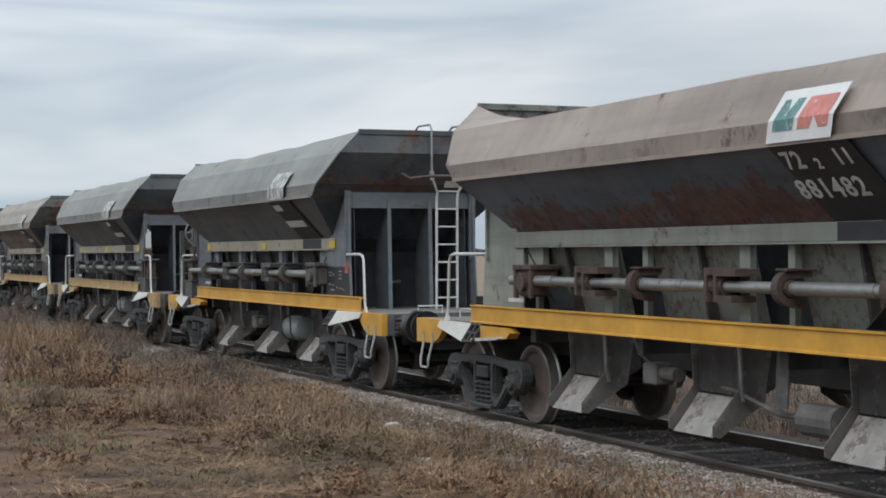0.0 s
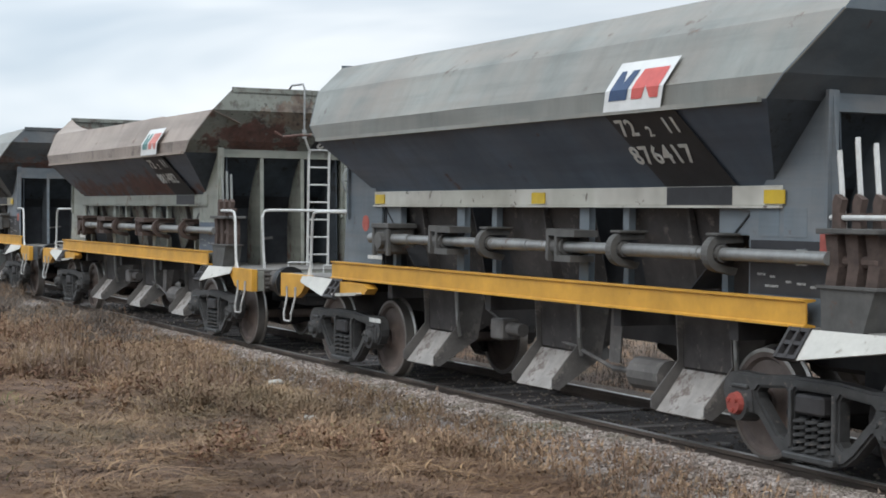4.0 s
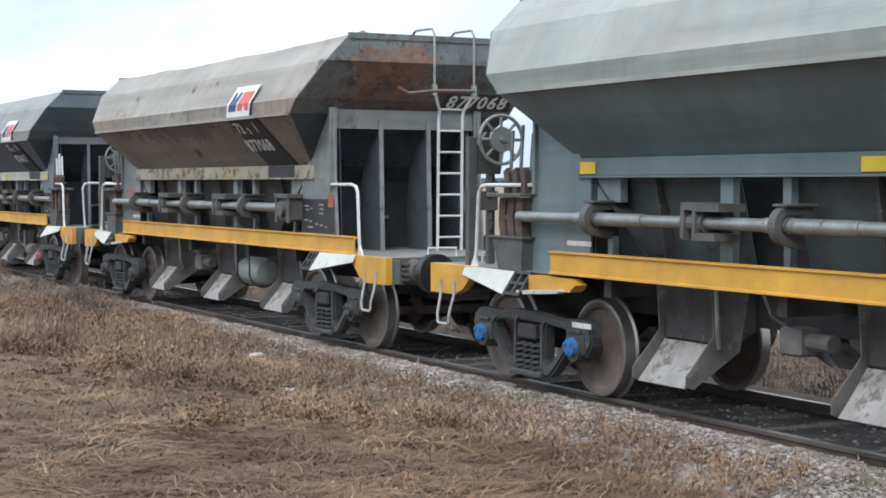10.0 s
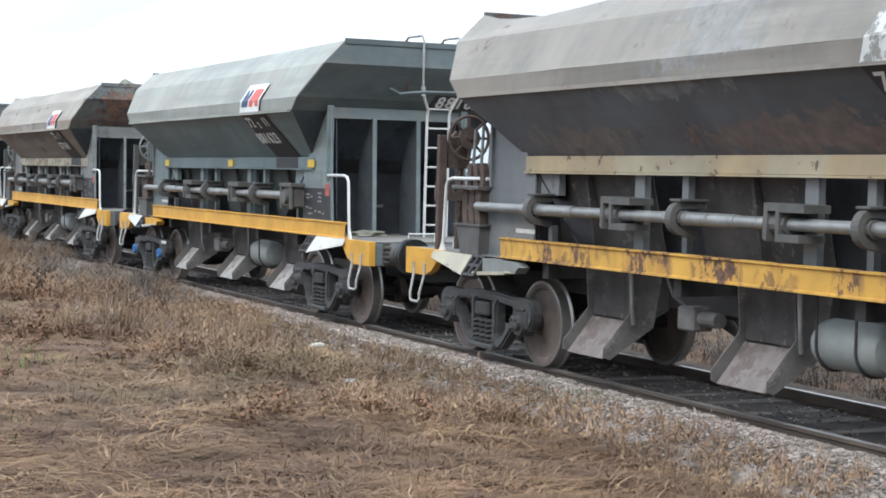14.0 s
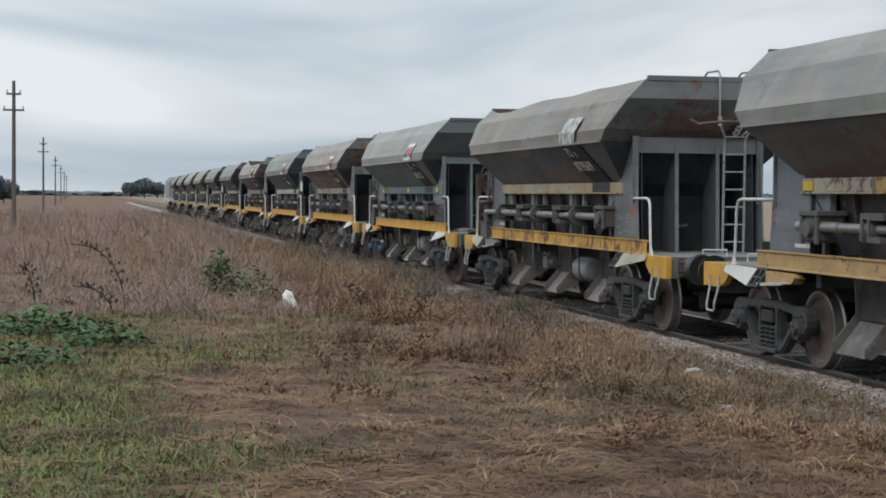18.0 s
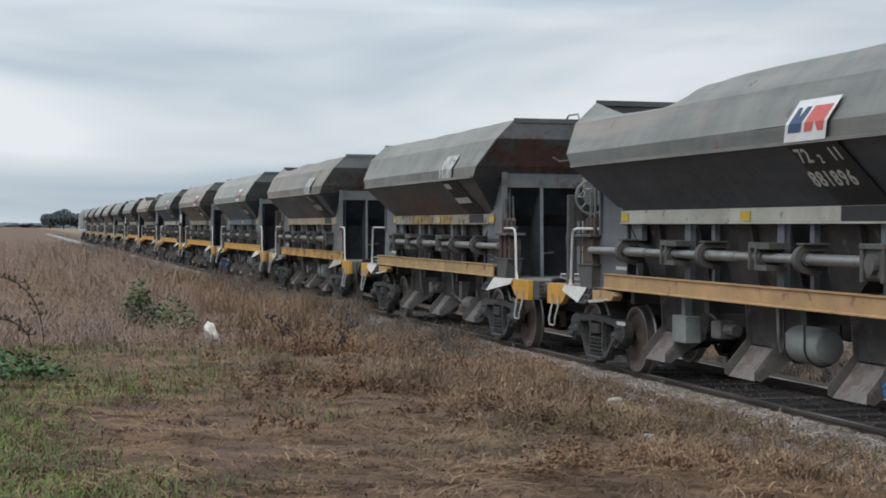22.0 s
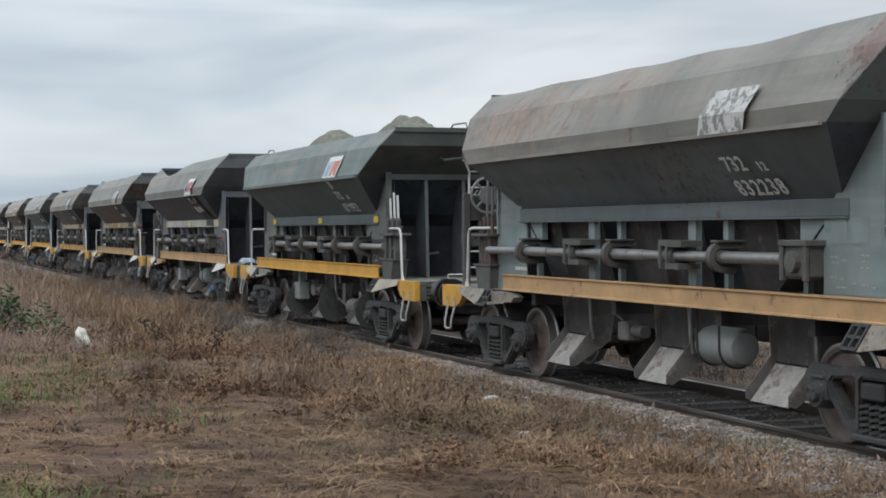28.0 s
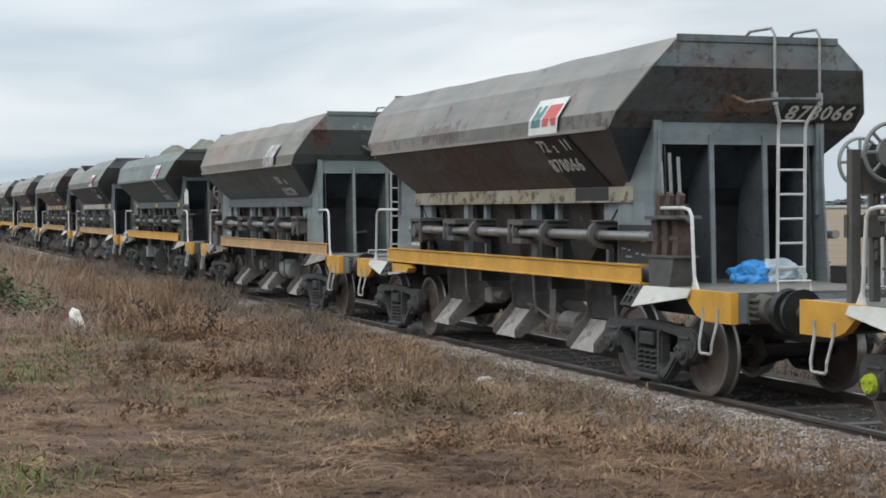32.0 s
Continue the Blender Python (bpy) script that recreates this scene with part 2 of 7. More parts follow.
M_CREAM = strip_paint("chipped_cream_paint", (0.34, 0.31, 0.24), 0.60)
M_WHITESTRIP = strip_paint("chipped_white_strip_paint", (0.47, 0.46, 0.40), 0.615, (0.54, 0.525, 0.47))
M_BUFFSTRIP = strip_paint("buff_strip_paint", (0.40, 0.345, 0.24), 0.60, (0.42, 0.325, 0.195))
M_CREAMWORN = strip_paint("worn_cream_paint", (0.36, 0.31, 0.21), 0.535)
M_PEELING = strip_paint("peeling_cream_and_yellow_paint", (0.42, 0.27, 0.085), 0.53)
M_CAST = plain("greasy_cast_steel", (0.049, 0.048, 0.047), 0.55, 0.1, 0.4, 7, fleck=(0.13, 0.11, 0.095), fleck_at=0.60)
M_STAND = plain("dark_grey_stand_paint", (0.080, 0.077, 0.072), 0.7, 0.0, 0.3, 5, fleck=(0.09, 0.05, 0.035), fleck_at=0.60)
M_REDSPOT = plain("faded_red_spot", (0.36, 0.085, 0.065), 0.7, 0.0, 0.3, 11, fleck=(0.12, 0.12, 0.12), fleck_at=0.60)
M_WHEEL = plain("brown_wheel_steel", (0.150, 0.116, 0.100), 0.65, 0.1, 0.3, 5)
M_TREAD = plain("polished_wheel_tread", (0.30, 0.28, 0.26), 0.38, 0.8, 0.1, 8)
M_DARK = plain("black_underframe_steel", (0.036, 0.033, 0.033), 0.7, 0.1, 0.35, 5, fleck=(0.09, 0.06, 0.045), fleck_at=0.66)
M_PIPE = plain("worn_steel_pipe", (0.27, 0.27, 0.26), 0.45, 0.5, 0.25, 5, fleck=(0.13, 0.08, 0.06), fleck_at=0.6)
# Near black for inner plates: dirt and the shade inside in one colour.
M_INNERDARK = plain("dark_inner_steel", (0.040, 0.041, 0.045), 0.85, 0.0, 0.4, 3, fleck=(0.07, 0.05, 0.042), fleck_at=0.66)
M_RUSTY = plain("flaking_rust", (0.075, 0.052, 0.043), 0.9, 0.0, 0.45, 8)
M_LIP = plain("stone_polished_chute_steel", (0.30, 0.275, 0.25), 0.55, 0.2, 0.35, 3, fleck=(0.14, 0.11, 0.095), fleck_at=0.54)
M_PINKLIP = plain("pinkish_worn_chute_steel", (0.180, 0.150, 0.136), 0.6, 0.1, 0.35, 3, fleck=(0.115, 0.085, 0.074), fleck_at=0.50)
M_CHEEK = plain("worn_chute_plate", (0.120, 0.111, 0.104), 0.75, 0.1, 0.4, 3, fleck=(0.19, 0.17, 0.155), fleck_at=0.56)
# Recess walls and chute boxes: shade under the hopper put into the colour.
M_SHADEDSTEEL = plain("shaded_recess_steel", (0.050, 0.044, 0.042), 0.85, 0.0, 0.45, 3, fleck=(0.12, 0.105, 0.09), fleck_at=0.58)
# Slate darkened in its colour for the shade in the end bays.
M_BAY = plain("shaded_slate_bay_paint", (0.052, 0.063, 0.074), 0.8, 0.0, 0.4, 3, fleck=(0.022, 0.020, 0.020), fleck_at=0.56)
# Green wagons' recess walls, with the shade under the slope painted in.
M_RECESS = plain("shaded_green_recess_paint", (0.050, 0.060, 0.060), 0.8, 0.0, 0.35, 3, fleck=(0.030, 0.028, 0.027), fleck_at=0.58)
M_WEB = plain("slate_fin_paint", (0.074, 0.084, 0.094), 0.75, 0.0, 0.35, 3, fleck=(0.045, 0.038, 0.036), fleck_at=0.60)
M_DIRTYPLATE = plain("dirty_grey_plate_paint", (0.22, 0.195, 0.16), 0.8, 0.0, 0.3, 5, fleck=(0.10, 0.07, 0.05), fleck_at=0.55)
M_DECK = plain("dusty_deck_plate", (0.17, 0.16, 0.145), 0.85, 0.0, 0.25, 4)
M_TANK = plain("grey_air_tank_paint", (0.20, 0.21, 0.20), 0.6, 0.0, 0.2, 4, fleck=(0.1, 0.08, 0.06), fleck_at=0.64)
M_GREASE = plain("black_buffer_grease", (0.02, 0.02, 0.02), 0.35, 0.1, 0.3, 6)
M_BLUE = plain("blue_cap_paint", (0.03, 0.13, 0.32), 0.45, 0.0, 0.2, 9)
M_LIME = plain("lime_cap_paint", (0.35, 0.42, 0.02), 0.5, 0.0, 0.2, 9)
M_RED = plain("red_marker_paint", (0.30, 0.06, 0.045), 0.6, 0.0, 0.2, 9)
M_STENCIL = plain("stencil_white", (0.55, 0.55, 0.52), 0.7, 0.0, 0.2, 12, fleck=(0.15, 0.14, 0.13), fleck_at=0.62)
M_DIMSTENCIL = plain("worn_stencil_white", (0.34, 0.35, 0.34), 0.7, 0.0, 0.3, 30, fleck=(0.08, 0.08, 0.08), fleck_at=0.50)
M_BLACKBAND = plain("black_number_panel", (0.022, 0.022, 0.025), 0.6, 0.0, 0.3, 4)
M_NAVY = plain("navy_logo_paint", (0.03, 0.06, 0.13), 0.6, 0.0, 0.15, 12)
M_LOGORED = plain("red_logo_paint", (0.55, 0.10, 0.085), 0.6, 0.0, 0.15, 12)
M_LOGOWHITE = plain("white_logo_paint", (0.66, 0.66, 0.64), 0.6, 0.0, 0.1, 5, fleck=(0.35, 0.33, 0.3), fleck_at=0.66)
M_SCRAPED = plain("scraped_logo_paint", (0.49, 0.49, 0.47), 0.7, 0.0, 0.15, 5, fleck=(0.18, 0.175, 0.16), fleck_at=0.48)
M_TEALMARK = plain("faded_teal_logo_paint", (0.10, 0.21, 0.20), 0.7, 0.0, 0.2, 9, fleck=(0.45, 0.45, 0.43), fleck_at=0.56)
M_PALEMARK = plain("faded_blue_logo_paint", (0.20, 0.34, 0.42), 0.7, 0.0, 0.2, 9, fleck=(0.5, 0.5, 0.48), fleck_at=0.54)
M_PINKMARK = plain("faded_red_logo_paint", (0.52, 0.19, 0.16), 0.7, 0.0, 0.2, 9, fleck=(0.5, 0.48, 0.45), fleck_at=0.60)
M_BLUEBAG = plain("blue_plastic_sheet", (0.04, 0.25, 0.60), 0.4, 0.0, 0.25, 10)
M_PALEBAG = plain("pale_plastic_sheet", (0.42, 0.50, 0.56), 0.4, 0.0, 0.2, 10)

# ---- mesh helpers ----


def part(name, bm, material, parent, label="", smooth=False):
    """Links a bmesh, or shares a mesh, as one mesh object under a thing or a part."""
    if isinstance(bm, bpy.types.Mesh):
        me = bm
    else:
        me = mesh_of(name, bm, material, smooth)
    ob = new(name, me)
    ob.parent = parent
    return tagged(ob, label)


def mesh_of(name, bm, material, smooth=False):
    me = bpy.data.meshes.new(name)
    bmesh.ops.recalc_face_normals(bm, faces=bm.faces)
    bm.to_mesh(me)
    bm.free()
    me.materials.append(material)
    if smooth:
        me.shade_smooth()
        me.set_sharp_from_angle(angle=radians(40))
    return me


def box(bm, x0, x1, y0, y1, z0, z1, bevel=0.0):
    r = bmesh.ops.create_cube(bm, size=1)
    bmesh.ops.transform(bm, verts=r["verts"], matrix=Matrix.LocRotScale(((x0 + x1) / 2, (y0 + y1) / 2, (z0 + z1) / 2), None, (abs(x1 - x0), abs(y1 - y0), abs(z1 - z0))))
    if bevel:
        es = list({e for v in r["verts"] for e in v.link_edges})
        bmesh.ops.bevel(bm, geom=es, offset=bevel, segments=1, affect="EDGES")
    return r["verts"]


def prism(bm, pts, along, a, b):
    """A polygon in the plane across the axis `along`, drawn out from a to b."""
    def at(p, s):
        return {"x": (s, p[0], p[1]), "y": (p[0], s, p[1]), "z": (p[0], p[1], s)}[along]
    lo = [bm.verts.new(at(p, a)) for p in pts]
    hi = [bm.verts.new(at(p, b)) for p in pts]
    n = len(pts)
    bm.faces.new(lo[::-1])
    bm.faces.new(hi)
    for i in range(n):
        bm.faces.new((lo[i], lo[(i + 1) % n], hi[(i + 1) % n], hi[i]))


def cyl(bm, p0, p1, r0, r1=None, seg=12):
    p0, p1 = Vector(p0), Vector(p1)
    r = bmesh.ops.create_cone(bm, cap_ends=True, segments=seg, radius1=r0, radius2=r0 if r1 is None else r1, depth=(p1 - p0).length)
    q = (p1 - p0).to_track_quat("Z", "Y")
    bmesh.ops.transform(bm, verts=r["verts"], matrix=Matrix.LocRotScale((p0 + p1) / 2, q, None))


def tube(bm, pts, r, seg=6):
    """A round bar along a line of points, mitred at its bends."""
    pts = [Vector(p) for p in pts]
    rings = []
    for i, p in enumerate(pts):
        d = (pts[min(i + 1, len(pts) - 1)] - pts[max(i - 1, 0)]).normalized()
        q = d.to_track_quat("Z", "Y")
        rings.append([bm.verts.new(p + q @ Vector((r * math.cos(2 * math.pi * k / seg), r * math.sin(2 * math.pi * k / seg), 0))) for k in range(seg)])
    for a, b in zip(rings, rings[1:]):
        for k in range(seg):
            bm.faces.new((a[k], a[(k + 1) % seg], b[(k + 1) % seg], b[k]))
    bm.faces.new(rings[0][::-1])
    bm.faces.new(rings[-1])


def slab(bm, point, nu, nv, thick):
    """A bent plate: point(u, v) over 0..1, thickened along its normal."""
    P = [[Vector(point(i / nu, j / nv)) for j in range(nv + 1)] for i in range(nu + 1)]
    nrm = ((P[nu][0] - P[0][0]).cross(P[0][nv] - P[0][0])).normalized() * thick
    A = [[bm.verts.new(p) for p in row] for row in P]
    B = [[bm.verts.new(p + nrm) for p in row] for row in P]
    for i in range(nu):
        for j in range(nv):
            bm.faces.new((A[i][j], A[i + 1][j], A[i + 1][j + 1], A[i][j + 1]))
            bm.faces.new((B[i][j], B[i][j + 1], B[i + 1][j + 1], B[i + 1][j]))
    for i in range(nu):
        bm.faces.new((A[i][0], B[i][0], B[i + 1][0], A[i + 1][0]))
        bm.faces.new((A[i][nv], A[i + 1][nv], B[i + 1][nv], B[i][nv]))
    for j in range(nv):
        bm.faces.new((A[0][j], A[0][j + 1], B[0][j + 1], B[0][j]))
        bm.faces.new((A[nu][j], B[nu][j], B[nu][j + 1], A[nu][j + 1]))


def made(draw, *args):
    bm = bmesh.new()
    draw(bm, *args)
    return bm


CACHE = {}


def shared(name, material, draw, *args, smooth=False):
    """A mesh that many parts share, drawn once."""
    key = (name, material.name, args)
    if key not in CACHE:
        CACHE[key] = mesh_of(name, made(draw, *args), material, smooth)
    return CACHE[key]

# ---- wagon ----
PITCH = 14.22          # wagon to wagon, over the buffers
R_WHEEL = 0.46
AXLE = 0.88
STANDARD = ((2.22, 0.98, 3.85), (2.87, 1.55, 4.47), (3.05, 1.55, 4.68), (3.50, 1.30, 5.03), (3.82, 0.98, 5.00))   # z, half width, half length
LOW = ((2.22, 0.98, 3.85), (2.84, 1.52, 4.45), (2.90, 1.54, 4.55), (3.35, 1.36, 5.20), (3.62, 1.10, 5.25))        # the lower body of one wagon
LEVELS = STANDARD


def dent(seed, amount):
    """Knocks and buckles of a plate: offsets by place."""
    def f(p):
        q = Vector((p.x * 0.7, p.y * 0.55, p.z * 0.9)) + Vector((seed * 7.3, seed * 3.1, seed))
        return amount * (noise.noise(q) + 0.5 * noise.noise(q * 2.7))
    return f


def side_plate(bm, side, lo, hi, seed, amount, sag, fallen=0.0, slump=()):
    (z0, x0, y0), (z1, x1, y1) = LEVELS[lo], LEVELS[hi]
    d = dent(seed + side * 3, amount)
    top = hi == 4

    def point(u, v):
        u = u if side < 0 else 1 - u
        y = (y0 + (y1 - y0) * v) * (1 - 2 * u)
        p = Vector((side * (x0 + (x1 - x0) * v), y, z0 + (z1 - z0) * v))
        k = math.sin(math.pi * min(1, max(0, u)))
        p.x += side * (d(p) - amount * 0.3) * k
        if fallen and side < 0 and v > 0:
            j = min(1.0, max(0.0, (u - 0.62) / 0.22))
            p.z -= fallen * j * j * (3 - 2 * j) * v * (0.35 if not top else 1.0)
            p.x += 0.4 * fallen * j * v
        if slump and side < 0 and top:
            p.z -= v * float(np.interp(u, [q[0] for q in slump], [q[1] for q in slump]))
        if top:
            p.z += (sag * noise.noise(Vector((y * 0.6, seed * 5.0, 0))) - abs(sag) * 0.5) * k * v
        return p
    slab(bm, point, 28, 3 if hi < 2 or top else 2, -0.014)


def end_plate(bm, end, lo, hi, seed, amount):
    (z0, x0, y0), (z1, x1, y1) = LEVELS[lo], LEVELS[hi]
    d = dent(seed + end * 5 + 1, amount)

    def point(u, v):
        u = u if end > 0 else 1 - u
        p = Vector(((x0 + (x1 - x0) * v) * (1 - 2 * u), end * (y0 + (y1 - y0) * v), z0 + (z1 - z0) * v))
        p.y += end * d(p) * 0.6 * math.sin(math.pi * u)
        return p
    slab(bm, point, 10, 3, -0.014)


def end_rim(bm, end, x, y, z):
    box(bm, -x, x, end * (y - 0.01) - 0.03, end * (y - 0.01) + 0.03, z - 0.045, z + 0.03)


def seam(bm, side):
    box(bm, side * 1.545, side * 1.585, -4.40, 4.40, 2.845, 2.885)


def inner_slope(bm, end):
    slab(bm, lambda u, v: (1.0 * (1 - 2 * (u if end > 0 else 1 - u)), end * (3.85 - 1.1 * (1 - v)), 1.36 + 0.88 * v), 2, 2, -0.012)


def bulkhead(bm, end):
    box(bm, -1.0, 1.0, end * 3.56, end * 3.58, 1.15, 2.20)


def hopper_floor(bm):
    for a, b in ((-2.75, 0), (0, 2.75)):
        prism(bm, [(a, 1.40), (b, 1.40), ((a + b) / 2, 2.0)], "x", -0.40, 0.40)


def lower_wall(bm, side, y0, y1):
    slab(bm, lambda u, v: (side * (0.66 + 0.24 * v), y0 + (y1 - y0) * (u if side < 0 else 1 - u), 1.16 + 1.0 * v), 3, 2, -0.012)


def inner_wall(bm, side):
    box(bm, side * 0.42, side * 0.44, -3.5, 3.5, 1.15, 2.3)


def wall_rib(bm, side):
    prism(bm, [(side * 0.66, 1.18), (side * 0.80, 1.18), (side * 0.95, 2.07), (side * 0.90, 2.07)], "y", -0.02, 0.02)


def strip(bm, side):
    box(bm, side * 0.955, side * 1.045, -4.02, 3.80, 2.075, 2.235, 0.006)
    box(bm, side * 0.93, side * 1.065, -4.02, 3.80, 2.055, 2.075)


def post(bm):
    box(bm, -0.02, 0.05, -0.065, 0.065, 1.34, 2.075)
    box(bm, 0.05, 0.062, -0.085, 0.085, 1.34, 2.075)


def short_post(bm):
    box(bm, -0.02, 0.05, -0.05, 0.05, 1.83, 2.075)


def wide_post(bm):
    box(bm, -0.03, 0.055, -0.26, 0.26, 1.83, 2.075, 0.006)


def foot_post(bm):
    box(bm, -0.02, 0.045, -0.04, 0.04, 1.34, 1.52)


def shaft(bm, front, rear):
    cyl(bm, (0, front, 1.68), (0, rear, 1.68), 0.052, seg=12)
    for y in (3.05, 0.3, -2.6):
        cyl(bm, (0, y + 0.6, 1.68), (0, y - 0.5, 1.68), 0.060, seg=12)


def shaft_clamp(bm):
    """A square bearing clamp with two arms that reach along the wagon, cast in one."""
    prism(bm, [(-0.42, 1.84), (0.10, 1.85), (0.11, 1.56), (0.06, 1.54), (0.055, 1.785), (-0.055, 1.785), (-0.055, 1.54), (-0.36, 1.54), (-0.36, 1.60), (-0.10, 1.60), (-0.10, 1.775), (-0.42, 1.775)], "x", -0.16, 0.10)
    cyl(bm, (0, -0.14, 1.68), (0, 0.14, 1.68), 0.085, seg=12)


def shaft_hook(bm):
    """A thick hook that hangs round the outside of the shaft, under a flat lug."""
    n = 12
    arc = [math.radians(100 - 180 * i / n) for i in range(n + 1)]
    out = [(0.145 * math.cos(a), 1.68 + 0.15 * math.sin(a)) for a in arc]
    inn = [(0.085 * math.cos(a), 1.68 + 0.085 * math.sin(a)) for a in reversed(arc)]
    prism(bm, [(-0.22, 1.83)] + out + [(-0.14, 1.50), (-0.17, 1.56)] + inn + [(-0.22, 1.77)], "y", -0.045, 0.045)
    cyl(bm, (0, -0.075, 1.68), (0, 0.075, 1.68), 0.072, seg=12)
    box(bm, -0.24, 0.07, -0.085, 0.085, 1.825, 1.85, 0.006)


def gearbox(bm):
    box(bm, -0.28, 0.06, -0.20, 0.20, 1.50, 1.84, 0.03)
    box(bm, -0.28, 0.10, -0.24, 0.24, 1.80, 1.86, 0.01)
    box(bm, 0.04, 0.09, -0.24, -0.18, 1.48, 1.82, 0.01)
    box(bm, 0.04, 0.09, 0.16, 0.22, 1.48, 1.82, 0.01)
    cyl(bm, (0.06, 0, 1.66), (0.12, 0, 1.66), 0.10, seg=12)


def gusset(bm, end):
    pts = [(end * 3.6, 2.22), (end * 3.76, 2.22), (end * 4.40, 2.95), (end * 4.60, 2.93), (end * 4.78, 1.14), (end * 3.60, 1.14)]
    prism(bm, pts, "x", -0.012, 0.012)
    box(bm, -0.05, 0.05, end * 4.56, end * 4.60, 1.9, 2.95)


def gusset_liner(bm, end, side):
    """The dark inner sheet of an end gusset, its colour standing for the bay's shade."""
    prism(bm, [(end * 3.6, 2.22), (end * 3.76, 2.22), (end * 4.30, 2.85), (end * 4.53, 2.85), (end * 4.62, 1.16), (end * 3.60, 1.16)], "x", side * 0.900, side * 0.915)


def header(bm, end, low):
    box(bm, -1.02, 1.02, end * 4.53, end * 4.55, low, 2.93)
    box(bm, -1.02, 1.02, end * 4.45, end * 4.565, low - 0.012, low + 0.004)


def fin(bm, end):
    prism(bm, [(end * 4.56, 2.78), (end * 4.62, 1.15), (end * 3.98, 1.15), (end * 3.96, 1.75), (end * 4.03, 2.15), (end * 4.20, 2.50), (end * 4.42, 2.78)], "x", -0.008, 0.008)


# Added pale bar: stands for daylight showing through the bay's gap.
def bay_flap(bm, end):
    prism(bm, [(-0.22, 1.50), (0.16, 1.54), (0.16, 1.58), (-0.20, 1.535)], "y", end * 3.70, end * 3.72)


def fin_flange(bm, end):
    prism(bm, [(end * 4.545, 2.80), (end * 4.575, 2.80), (end * 4.635, 1.15), (end * 4.605, 1.15)], "x", -0.028, 0.028)


def sill(bm, side, y0, y1):
    """A channel with its web outside."""
    prism(bm, [(side * x, z) for x, z in ((1.10, 1.15), (1.215, 1.15), (1.215, 1.165), (1.195, 1.175), (1.195, 1.34), (1.215, 1.35), (1.215, 1.365), (1.10, 1.365), (1.10, 1.35), (1.18, 1.335), (1.18, 1.18), (1.10, 1.165))], "y", y0, y1)


def centre_sill(bm):
    box(bm, -0.07, 0.07, -6.25, 6.25, 0.78, 1.13)


def cross_beam(bm):
    box(bm, -1.1, 1.1, -0.06, 0.06, 0.98, 1.145)


def headstock(bm, end):
    box(bm, -1.125, 1.125, end * 6.50, end * 6.30, 0.84, 1.132, 0.01)


def corner_block(bm, end, side):
    """The yellow fish-bellied side piece at the wagon's corner."""
    prism(bm, [(end * 6.53, 0.84), (end * 5.98, 0.84), (end * 5.80, 0.90), (end * 5.56, 1.08), (end * 5.56, 1.15), (end * 6.53, 1.15)], "x", side * 1.12, side * 1.205)


def deck(bm, end):
    box(bm, -1.115, 1.115, end * 3.6, end * 6.5, 1.135, 1.15)


def wing_plate(bm, end, side):
    """The tilted cover plate over the bogie at the deck's edge: narrow by the corner, deep by the hinge."""
    y0, y1 = (5.74, 4.66) if end > 0 else (5.70, 4.62)
    slab(bm, lambda u, v: (side * (1.20 + (0.04 + 0.11 * u) * v), end * (y0 + (y1 - y0) * u), 1.152 - 0.012 * u - (0.09 + 0.135 * u) * v), 4, 2, 0.014)


def wing_hinge(bm, end, side, u0, u1, v0, v1, lift):
    """A bar, or the bed, of the plate's cast hinge: a tray of four cells on the same slope."""
    y0, y1 = (4.66, 4.34) if end > 0 else (4.62, 4.36)
    vs = [bm.verts.new((side * (1.20 + 0.15 * v + 0.8 * k), end * (y0 + (y1 - y0) * u), 1.14 - 0.225 * v + 0.55 * k)) for k in (-0.03, lift) for u, v in ((u0, v0), (u1, v0), (u1, v1), (u0, v1))]
    for f in ((0, 1, 2, 3), (7, 6, 5, 4), (0, 4, 5, 1), (1, 5, 6, 2), (2, 6, 7, 3), (3, 7, 4, 0)):
        bm.faces.new([vs[i] for i in f])


def wing_shelf(bm, end, side):
    prism(bm, [(end * 4.34, 1.125), (end * 3.62, 1.12), (end * 3.50, 1.07), (end * 3.60, 1.00), (end * 4.34, 0.985)], "x", side * 1.12, side * 1.26)


def shelf_edge(bm, end, side):
    prism(bm, [(end * 4.46, 0.935), (end * 3.72, 0.985), (end * 3.66, 1.005), (end * 3.70, 1.02), (end * 4.46, 0.975)], "x", side * 1.24, side * 1.33)


def buffer(bm, end):
    cyl(bm, (0, end * 6.53, 0.99), (0, end * 6.78, 0.99), 0.15, 0.13, 14)
    box(bm, -0.16, 0.16, end * 6.53, end * 6.56, 0.84, 1.13)
    for z in (0.90, 0.96, 1.02, 1.08):
        box(bm, -0.165, -0.12, end * 6.56, end * 6.70, z - 0.01, z + 0.012)
    cyl(bm, (0, end * 6.78, 0.99), (0, end * 7.03, 0.99), 0.075, seg=12)


def buffer_head(bm, end):
    cyl(bm, (0, end * 7.03, 0.99), (0, end * 7.105, 0.99), 0.225, 0.21, 20)


def coupler(bm, end):
    box(bm, -0.06, 0.06, end * 6.5, end * 6.9, 0.93, 1.05)
    tube(bm, [(-0.07, end * 6.85, 1.0), (-0.07, end * 7.1, 0.9), (0.07, end * 7.1, 0.9), (0.07, end * 6.85, 1.0)], 0.03)
    tube(bm, [(0.3, end * 6.5, 0.95), (0.3, end * 6.75, 0.7), (0.25, end * 6.95, 0.55), (0.2, end * 7.05, 0.62)], 0.028)


